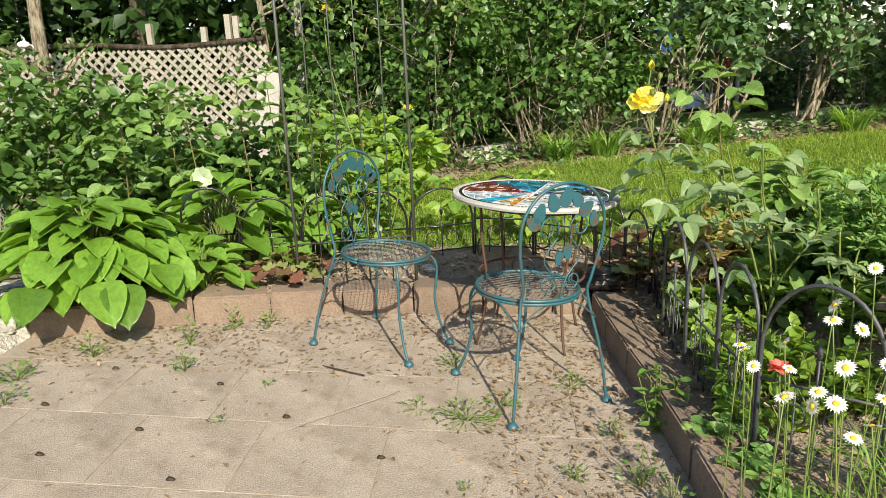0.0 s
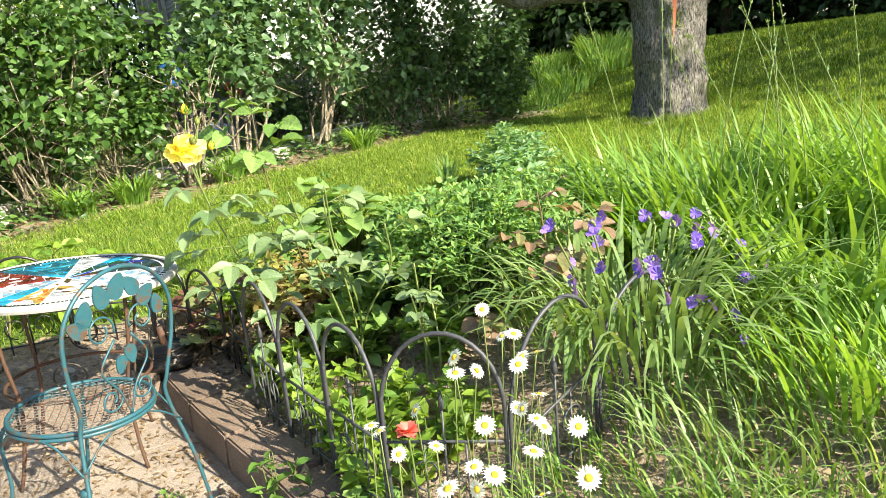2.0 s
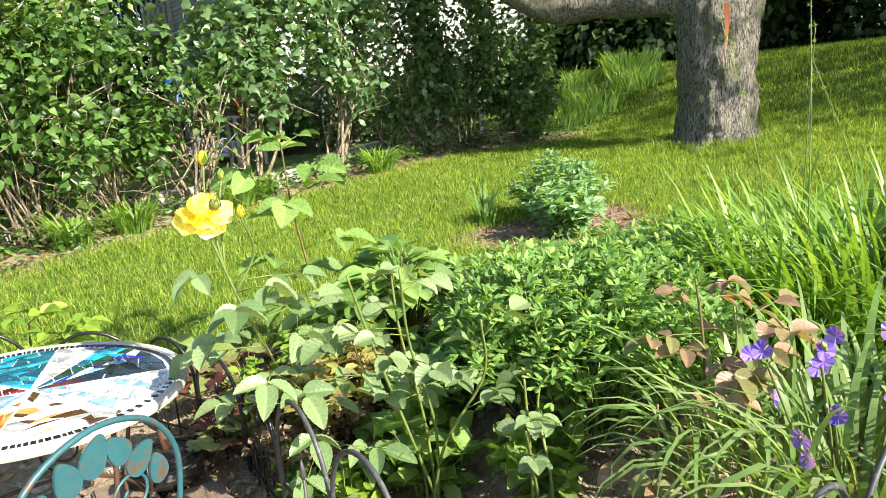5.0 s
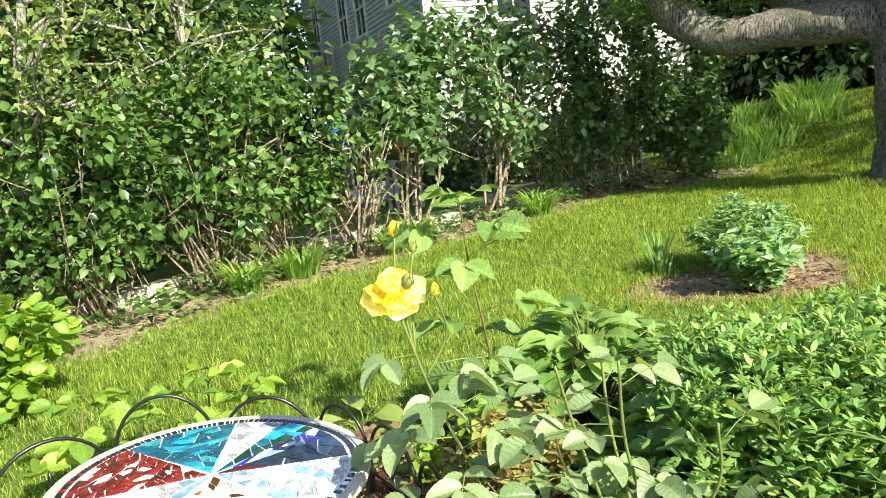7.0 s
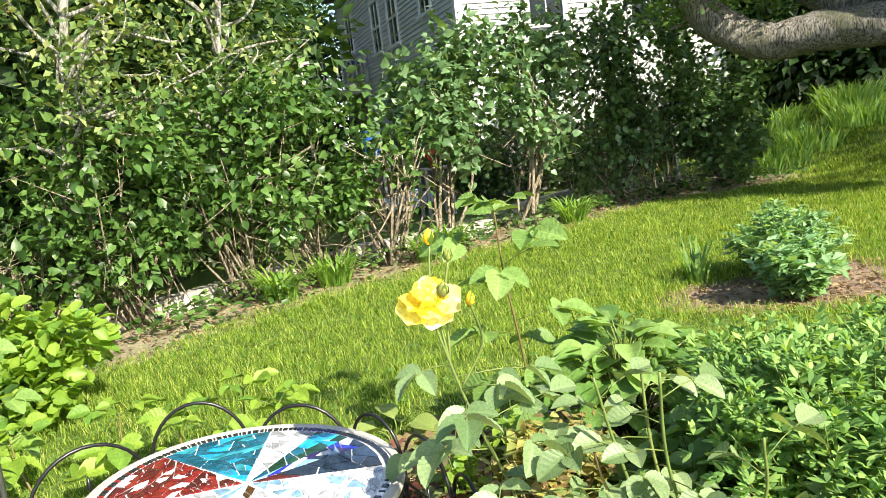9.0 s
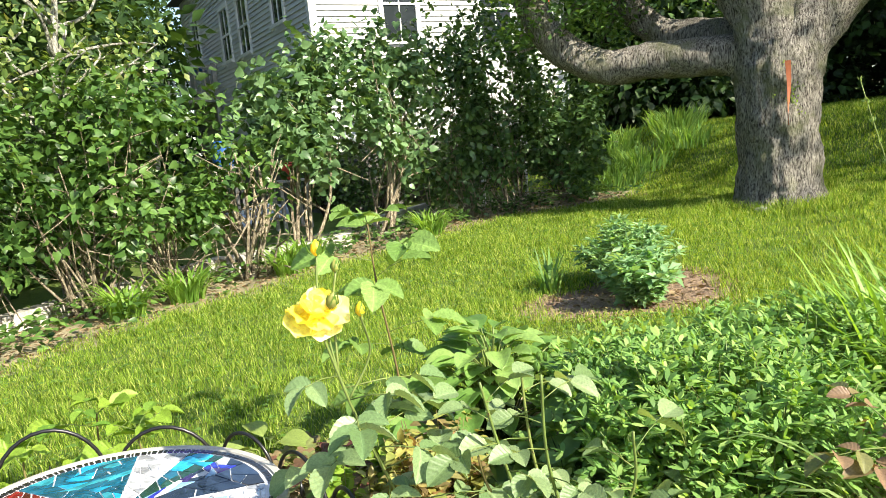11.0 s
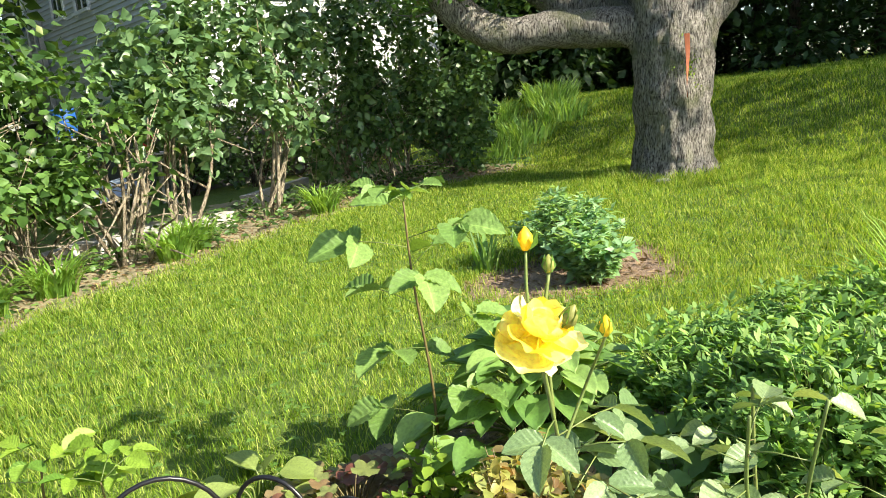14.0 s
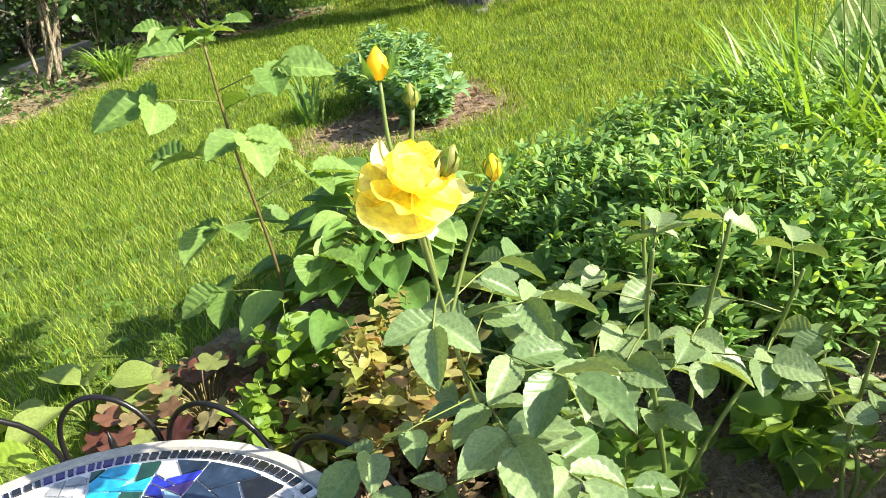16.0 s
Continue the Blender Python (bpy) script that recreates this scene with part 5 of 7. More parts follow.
            Vp.append((s, w * wid, 0.34 * w * w * (1 - 0.5 * s) - 0.22 * math.sin(2.6 * s) + 0.30 * max(0, s - 0.3) - 0.55 * max(0, s - 0.78) + (0.09 * math.sin(5 * w + 3 * s) + 0.02 * math.cos(7 * w)) * s * s))
    for i in range(ns - 1):
        for j in range(nw - 1):
            a = i * nw + j
            Fp.append((a, a + nw, a + nw + 1, a + 1))
    me = bpy.data.meshes.new("petal")
    me.from_pydata(Vp, [], Fp)
    me.polygons.foreach_set("use_smooth", np.ones(len(Fp), bool))
    me.materials.append(M["petal"])
    for ring, (n, tilt, size, r0) in enumerate([(4, -0.45, 0.096, 0.008), (5, 0.12, 0.098, 0.008), (4, 0.62, 0.088, 0.008), (4, 1.05, 0.070, 0.006), (2, 1.4, 0.05, 0.004)]):
        for k in range(n):
            a = 2 * math.pi * (k + 0.5 * ring) / n + rand(-.2, .2)
            e = tilt + rand(-0.32, 0.28)
            d = Vector((math.cos(a) * math.cos(e), math.sin(a) * math.cos(e), math.sin(e)))
            s_ = Vector((-math.sin(a), math.cos(a), 0))
            up = d.cross(s_)
            L = size * rand(0.85, 1.15)
            ob = new("petal", me)
            ob.parent = bl
            m = Matrix.Identity(4)
            m.col[0], m.col[1], m.col[2] = (*(d * L), 0), (*(s_ * L * 1.28), 0), (*(up * L), 0)
            m.col[3] = (math.cos(a) * r0, math.sin(a) * r0, 0.004 * ring - 0.01, 1)
            ob.matrix_basis = m


build_yellow_rose()


def cane_rose(x, y, tips, mat, label, leaf=0.05, seed=0, step=3, bare=0.25):
    base = np.array(ground_at(x, y))
    t = thing("rose_bush", base, label, "rose")
    stalks = []
    for tip in tips:
        tip = np.array(tip) - base
        c = curve([np.r_[rng.normal(0, 0.02, 2), -0.04], tip * [0.3, 0.3, 0.4] + rng.normal(0, 0.02, 3), tip * [0.8, 0.8, 0.75] + rng.normal(0, 0.015, 3), tip], 20)
        tubes("cane", [(c, np.linspace(0.0055, 0.0032, 21))], M["thorn"] if rand(0, 1) < 0.5 else M["stem"], t, 7)
        for i in range(int(20 * bare), 20, step):
            a = i * 2.4 + seed
            stalks.append(compound(t, c[i], (math.cos(a), math.sin(a), rand(-0.1, 0.35)), M[mat], 5 if i % 2 else 3, leaf * rand(0.8, 1.25), wide=rand(0.64, 0.82)))
        for k in range(8):
            i = rng.integers(2, 19)
            tubes("thorn", [([c[i], c[i] + unit(rng.normal(size=3)) * 0.012], [0.0022, 0.0003])], M["thorn"], t, 4)
    one_by_one("leafstalk", stalks, M["stem"], t)
    return t


r = cane_rose(1.36, 2.92, [(1.125, 2.86, 0.95), (1.235, 2.78, 0.96), (1.285, 2.93, 0.93), (1.42, 2.70, 0.80), (1.17, 2.98, 0.74)], "cane_leaf", "rose canes with dusty grey-green leaves and closed buds", 0.060, 1, 2, 0.5)
for q in ((1.235 - 1.36, -0.14, 0.86), (1.26 - 1.36, -0.13, 0.85), (1.215 - 1.36, -0.155, 0.845)):
    bud(r, q, (0, 0, 1), 0.022, "weed")
cane_rose(1.50, 2.60, [(1.46, 2.58, 0.66), (1.38, 2.48, 0.58), (1.58, 2.66, 0.6)], "cane_leaf", "short rose canes with pale grey-green leaves", 0.056, 2, 4, 0.5)
cane_rose(1.95, 2.42, [(1.92, 2.42, 0.86), (2.0, 2.36, 0.78)], "russet", "rose cane with faded russet leaves", 0.06, 3, 2, 0.45)
cane_rose(1.70, 2.30, [(1.66, 2.32, 0.62)], "russet", "short rose cane with faded russet leaves", 0.055, 4, 3, 0.5)
for x, y, H in [(1.5, 3.15, 0.32), (1.38, 3.02, 0.34), (1.75, 3.3, 0.34), (1.62, 2.75, 0.28), (1.62, 3.4, 0.32)]:
    cluster_plant("bed_herb", x, y, 0.20, H, 110, 0.095, 0.062, "raspberry", "serrate", "broad-leaved green herb filling the bed", 10)


def raspberry(x, y, top, label, mat="raspberry", n=7, L=0.085, seed=0):
    base = np.array(ground_at(x, y))
    t = thing("raspberry_cane", base, label, "plant")
    tip = np.array(top) - base
    c = curve([(0, 0, -0.04), tip * [0.35, 0.35, 0.35] + [0.02, 0, 0], tip * [0.8, 0.8, 0.75], tip], 24)
    tubes("cane", [(c, np.linspace(0.006, 0.003, 25))], M["thorn"], t, 7)
    st = []
    for k in range(n):
        i = int(np.interp(k, [0, n - 1], [5, 24]))
        a = k * 2.4 + seed
        st.append(compound(t, c[i], (math.cos(a), math.sin(a), 0.25 if k < n - 1 else 0.5), M[mat], 3, L * (1.0 if k < n - 1 else 0.7), kind="pleated", gap=0.6, wide=0.76))
    for k in range(3):
        a = k * 2.1 + seed
        st.append(compound(t, c[24], (math.cos(a), math.sin(a), 0.5), M[mat], 3, L * 0.55, kind="pleated", gap=0.7))
    one_by_one("leafstalk", st, M["stem"], t)


raspberry(1.52, 4.14, (1.435, 4.10, 1.19), "tall raspberry cane with pleated green leaves", n=13, L=0.125)
for x, y, h, s in [(-0.12, 4.72, 0.32, 0), (0.14, 4.55, 0.30, 1), (0.38, 4.62, 0.36, 2), (0.58, 4.52, 0.30, 3), (-0.40, 4.55, 0.36, 4), (-0.65, 4.7, 0.42, 1.5)]:
    raspberry(x, y, (x + rand(-.05, .05), y + rand(-.05, .05), float(land(x, y)) + h), "young raspberry cane with bright yellow-green leaves", "lime", 5, 0.112, s)
for x, y, h, s in [(-1.2, 4.75, 0.95, 0), (-1.55, 4.9, 1.1, 1), (-1.85, 4.75, 1.0, 2), (-0.95, 5.0, 0.9, 3), (-1.4, 5.3, 1.15, 4), (-2.15, 5.0, 1.05, 5), (-0.75, 4.6, 0.7, 2.2), (-2.4, 4.7, 0.85, 0.7), (-1.0, 4.5, 0.62, 1.7), (-0.7, 5.2, 0.7, 3.3)]:
    raspberry(x, y, (x + rand(-.1, .1), y + rand(-.1, .1), float(land(x, y)) + h), "raspberry cane with broad green leaves behind fence", "raspberry", 12, 0.11, s)
for k, (x, y, rx, h) in enumerate([(-3.0, 5.6, 0.8, 1.15), (-1.9, 6.0, 0.7, 0.72), (-0.9, 6.2, 0.55, 0.7), (-3.6, 4.9, 0.8, 1.3), (-3.4, 6.9, 0.7, 0.85)]):
    shrub("bramble", x, y, rx, rx * 0.8, h, 1500, 0.09, 0.07, ("apple", "hedge", "lime")[k % 3], "tangled bramble with green leaves and thin stems", kind="serrate", z_low=0.1, stem_r=0.008, stems=14)


# ---- spiderwort, tall grass and daisies ----
def build_spiderwort(x, y):
    base = np.array(ground_at(x, y))
    t = thing("spiderwort", base, "spiderwort clump with arching strap leaves and violet flowers", "plant")
    n = 330
    a = rand(0, 6.28, n)
    q = np.sqrt(rand(0, 1, n))
    P = np.c_[0.42 * q * np.cos(a), 0.42 * q * np.sin(a), np.zeros(n) + rand(0, 0.16, n)]
    D = np.c_[np.cos(a + rng.normal(0, 0.6, n)), np.sin(a + rng.normal(0, 0.6, n)), np.zeros(n)]
    blades("strap_foliage", P, D, rand(0.30, 0.58, n), rand(0.009, 0.019, n), rand(0.8, 2.8, n), M["strap"], t, 6)
    bm = bmesh.new()
    for k in range(3):
        a0 = k * 2.094
        c = [bm.verts.new((0, 0, 0))]
        for s in range(7):
            aa = a0 - 0.98 + 1.96 * s / 6
            rr = 0.020 * (0.82 + 0.22 * math.sin(math.pi * s / 6))
            c.append(bm.verts.new((rr * math.cos(aa), rr * math.sin(aa), 0.006 + 0.003 * math.sin(3 * s))))
        for s in range(1, 7):
            bm.faces.new((c[0], c[s], c[s + 1]))
    fl = part("flower", bm, M["violet"], t, "three-petalled violet flower")
    heads = [(2.0, 1.93, .78), (1.79, 1.965, .68), (1.66, 1.935, .645), (1.89, 1.795, .65), (1.82, 2.065, .705), (2.15, 1.81, .76), (1.85, 1.86, .70), (1.91, 1.67, .60), (2.06, 1.9, .76), (2.18, 1.9, .675), (2.32, 1.9, .67), (1.96, 1.9, .665),
             (1.85, 1.76, .62), (1.96, 1.74, .56), (2.24, 1.78, .56), (2.32, 1.76, .55), (2.14, 1.72, .50), (1.67, 2.04, .80), (1.79, 2.0, .80), (2.38, 2.05, .70), (2.46, 1.9, .60), (2.0, 1.62, .45)]
    stalks = []
    first = True
    for h in heads:
        q = np.array(h) + [0, 0, 0.02] - base
        stalks.append((curve([q * [0.3, 0.3, 0], q * [0.7, 0.7, 0.6], q - [0, 0, 0.01]], 8), 0.004))
        for j in range(rng.integers(1, 4)):
            o = fl if first else new("flower", fl.data)
            first = False
            o.parent = t
            f = unit(rng.normal(size=3) * [1, 1, 0.4] + [-0.5, -0.7, 0.7])
            o.matrix_basis = Matrix.Translation(q + rng.normal(0, 0.024, 3)) @ Vector(f).to_track_quat('Z', 'Y').to_matrix().to_4x4() @ Matrix.Diagonal((1.12, 1.12, 1.12, 1))
        for j in range(5):
            w = q + rng.normal(0, 0.012, 3)
            stalks.append(([w, w + [0, 0, 0.006], w + [0, 0, 0.014]], [0.003, 0.006, 0.001]))
    one_by_one("stalk", stalks, M["stem"], t)


build_spiderwort(2.0, 2.02)


def grass_clump(x, y, R, n, L, label, name="ornamental_grass", W=(0.008, 0.016), bend=(0.4, 1.3), mat="tall_grass", stalks=0, tall=1.1):
    base = np.array(ground_at(x, y))
    t = thing(name, base, label, "grass")
    a = rand(0, 6.28, n)
    q = np.sqrt(rand(0, 1, n))
    P = np.c_[R * q * np.cos(a), R * q * np.sin(a), np.zeros(n) - 0.02]
    aa = a + rng.normal(0, 0.8, n)
    blades("blade_tuft", P, np.c_[np.cos(aa), np.sin(aa), 0 * a], L * rand(0.6, 1.1, n), rand(*W, n), rand(*bend, n), M[mat], t, 6)
    for k in range(stalks):
        a0, q0 = rand(0, 6.28), R * math.sqrt(rand(0, 1))
        b0 = np.array((q0 * math.cos(a0), q0 * math.sin(a0), 0))
        lean = rng.normal(0, 0.16, 2)
        h = tall * rand(0.8, 1.12)
        c = curve([b0, b0 + [lean[0] * 0.4, lean[1] * 0.4, h * 0.55], b0 + [lean[0] * 1.2, lean[1] * 1.2, h]], 16)
        tubes("stalk", [(c, np.linspace(0.0032, 0.0014, 17))], M["stem"], t, 5)
        m = 46
        s = rng.integers(12, 17, m)
        leaves("seed_head", c[s] + rng.normal(0, 0.003, (m, 3)), rng.normal(0, 0.45, (m, 3)) + unit(c[16] - c[12]), sphere_dirs(m), 0.014, 0.005, "simple", M["strap"], t)
    return t


grass_clump(3.15, 2.55, 0.60, 900, 0.74, "big clump of tall arching green grass", W=(0.010, 0.024), bend=(0.3, 1.7), stalks=9, tall=1.3)
grass_clump(3.75, 1.85, 0.60, 800, 0.80, "big clump of tall arching green grass", W=(0.010, 0.024), bend=(0.3, 1.7), stalks=5, tall=1.3)
grass_clump(2.80, 1.80, 0.40, 380, 0.58, "big clump of tall arching green grass", W=(0.010, 0.024), bend=(0.4, 1.9), stalks=3, tall=1.2)
grass_clump(2.35, 1.30, 0.45, 380, 0.42, "loose clump of green grass beside the spiderwort", stalks=2)
grass_clump(1.55, 1.45, 0.45, 320, 0.25, "loose grass growing among the daisies", W=(0.003, 0.007), bend=(0.5, 1.8))
grass_clump(1.15, 1.35, 0.32, 260, 0.24, "loose grass growing among the daisies", W=(0.003, 0.007), bend=(0.5, 1.8))
grass_clump(2.15, 1.15, 0.75, 1200, 0.20, "low rough grass in front of the spiderwort", W=(0.004, 0.008), bend=(0.5, 1.8), mat="strap")
grass_clump(1.6, 1.0, 0.5, 900, 0.18, "low rough grass in front of the daisies", W=(0.004, 0.008), bend=(0.5, 1.8))
grass_clump(1.30, 0.72, 0.10, 14, 0.62, "few broad pale grass blades beside the patio", W=(0.014, 0.022), bend=(1.2, 1.9), mat="strap")
grass_clump(4.02, 6.36, 0.07, 26, 0.42, "small clump of upright blade leaves in mulch", "iris", (0.018, 0.028), (0.2, 0.5), "baptisia")
for x, y in [(1.55, 9.1), (2.75, 9.45), (0.95, 8.75), (5.0, 10.2), (3.05, 9.7)]:
    grass_clump(x, y, 0.16, 120, 0.55, "clump of green daylily leaves beneath the hedge", "daylily", (0.014, 0.024), (0.9, 1.9))
for x, y in [(10.2, 11.3), (10.9, 11.0), (9.8, 12.0), (11.6, 11.9), (9.3, 11.2), (10.4, 12.4), (9.0, 12.0), (11.0, 12.8), (12.2, 12.3)]:
    grass_clump(x, y, 0.5, 240, 0.62, "clump of tall green leaves behind the tree", "daylily", (0.014, 0.026), (0.5, 1.5), "baptisia")


def build_daisies():
    proto = None
    spots = [(1.19, 1.74, .775), (1.235, 1.73, .705), (1.257, 1.716, .617), (1.05, 1.73, .68), (1.115, 1.735, .64), (1.28, 1.745, .63), (1.25, 1.80, .66), (1.143, 1.815, .58), (1.0, 1.77, .57), (0.824, 1.74, .55), (0.866, 1.701, .56), (0.841, 1.631, .57),
             (0.936, 1.60, .58), (0.786, 1.36, .58), (1.113, 1.543, .58), (1.07, 1.578, .60), (1.147, 1.499, .57), (1.136, 1.421, .60), (1.204, 1.425, .58), (1.026, 1.402, .56), (1.096, 1.286, .58), (0.992, 1.237, .58), (0.894, 1.402, .57), (1.201, 1.575, .60), (0.92, 1.47, .57), (1.04, 1.55, .58), (0.97, 1.39, .56), (1.17, 1.68, .64), (0.95, 1.30, .52)]
    me_ray, me_eye = None, None
    for k, (x, y, z) in enumerate(spots):
        g = float(land(x, y))
        h = z - g
        lx, ly = rand(-0.05, 0.05), rand(-0.05, 0.05)
        t = thing("daisy", (x, y, g), "white ox-eye daisy with yellow centre on thin stem", "flower", "daisies by the fence")
        tip = np.array((lx, ly, h))
        tubes("stem", [(curve([(0, 0, -0.03), (lx * 0.3, ly * 0.3, h * 0.5), tip], 8), 0.0018)], M["stem"], t, 5)
        f = Vector(unit(rng.normal(0, 0.35, 3) + [-0.25, -0.45, 0.8])).to_track_quat('Z', 'Y').to_matrix().to_4x4()
        if me_ray is None:
            n = 18
            a = np.arange(n) * 2 * math.pi / n
            D = np.c_[np.cos(a), np.sin(a), 0.08 + 0.1 * np.sin(5 * a)]
            o = leaves("petal_ring", np.c_[0.006 * np.cos(a), 0.006 * np.sin(a), 0 * a], D, (0, 0, 1), 0.019, 0.0078, "oval", M["daisy"], t)
            me_ray = o.data
            e = tubes("eye", [([(0, 0, -0.001), (0, 0, 0.002), (0, 0, 0.0045), (0, 0, 0.0055)], [0.0075, 0.008, 0.0055, 0.001])], M["daisy_eye"], t, 12)
            me_eye = e.data
        else:
            o, e = new("petal_ring", me_ray), new("eye", me_eye)
            o.parent = e.parent = t
        s = rand(0.75, 1.05)
        o.matrix_basis = e.matrix_basis = Matrix.Translation(tip) @ f @ Matrix.Diagonal((s, s, s, 1))
        q = rand(0.1, 0.8, 7)
        leaves("leaflet_spray", np.outer(q, tip), np.c_[rng.normal(size=(7, 2)), rand(0.2, 0.8, 7)], (0, 0, 1), 0.035, 0.007, "simple", M["weed"], t)


build_daisies()
cr = thing("coral_rose", ground_at(1.02, 1.91), "small faded coral rose bloom on a thin stem", "rose")
tubes("stem", [(curve([(0, 0, 0), (0.01, 0, 0.2), (0, 0, 0.36)], 8), 0.003)], M["stem"], cr, 5)
a = np.arange(24) * 2.4
leaves("petal_whorl", np.c_[0.006 * np.cos(a), 0.006 * np.sin(a), 0.36 + 0 * a], np.c_[np.cos(a), np.sin(a), np.linspace(-0.3, 1.4, 24)], np.c_[-np.cos(a), -np.sin(a), 1 + 0 * a], 0.03, 0.03, "oval", M["coral"], cr)

# ---- peony in its ring of mulch ----
cluster_plant("peony", 4.50, 5.90, 0.50, 0.60, 4200, 0.085, 0.036, "peony", "simple", "rounded peony with blue-green cut leaves in mulch", 70, "shrub", z_low=0.15)
cluster_plant("peony", 4.05, 5.36, 0.30, 0.42, 1500, 0.10, 0.055, "peony", "simple", "small peony with blue-green cut leaves in mulch", 24, "shrub", z_low=0.25)


cl = thing("climbing_rose", ground_at(-0.5, 3.72), "thin climbing rose with small yellow blooms on trellis", "rose")
b0 = np.array(ground_at(-0.5, 3.72))
for tip in (np.array((-0.64, 3.68, 1.60)), np.array((-0.25, 3.75, 1.09))):
    q = tip - b0
    c = curve([(0, 0, -0.03), q * [0.4, 0.4, 0.4] + [0.05, 0, 0], q * [0.9, 0.9, 0.8], q], 24)
    tubes("cane", [(c, np.linspace(0.005, 0.0025, 25))], M["stem"], cl, 6)
    n = 70
    k = rng.integers(3, 24, n)
    leaves("foliage", c[k] + rng.normal(0, 0.03, (n, 3)), sphere_dirs(n), sphere_dirs(n) + [0, 0, 1.3], rand(0.03, 0.06, n), rand(0.02, 0.035, n), "oval", M["hedge"], cl)
    a = np.arange(22) * 2.4
    leaves("bloom", q + np.c_[0.004 * np.cos(a), 0.004 * np.sin(a), 0 * a], np.c_[np.cos(a), np.sin(a), np.linspace(-0.2, 1.6, 22)], np.c_[-np.cos(a), -np.sin(a), 1 + 0 * a], 0.032, 0.034, "oval", M["petal"], cl)
gl = thing("glass_ornament", (-1.52, 4.05, 0.72), "pale green glass flower ornament on a thin stake", "ornament")
tubes("stake", [([(0, 0, -0.52), (0, 0, 0)], 0.004)], M["pole"], gl, 6)
a = np.arange(9) * 2 * math.pi / 9
leaves("petal_whorl", np.c_[0 * a, 0 * a, 0 * a], np.c_[np.cos(a), -0.45 + 0 * a, np.sin(a)], np.c_[0 * a, -1 + 0 * a, 0.2 + 0 * a], 0.07, 0.088, "oval", M["frosted"], gl)


# ---- chairs ----
def on_patio(x, y, rz=0, h=0.0):
    """Standing square on the sloping patio."""
    return LEAN @ pose(x, y, h, 0, 0, rz)


def mirror_x(p):
    return [(-q[0], q[1], q[2]) for q in p]


def arc(c, r, a0, a1, n=14, plane="xz"):
    out = []
    for i in range(n + 1):
        a = radians(a0 + (a1 - a0) * i / n)
        u, v = r * math.cos(a), r * math.sin(a)
        out.append((c[0] + u, c[1], c[2] + v) if plane == "xz" else (c[0] + u, c[1] + v, c[2]))
    return out


def scroll(c, r, a0, turns, n=26, shrink=0.35):
    out = []
    for i in range(n + 1):
        s = i / n
        a = radians(a0) + turns * 2 * math.pi * s
        q = r * (1 - (1 - shrink) * s)
        out.append((c[0] + q * math.cos(a), c[1], c[2] + q * math.sin(a)))
    return out


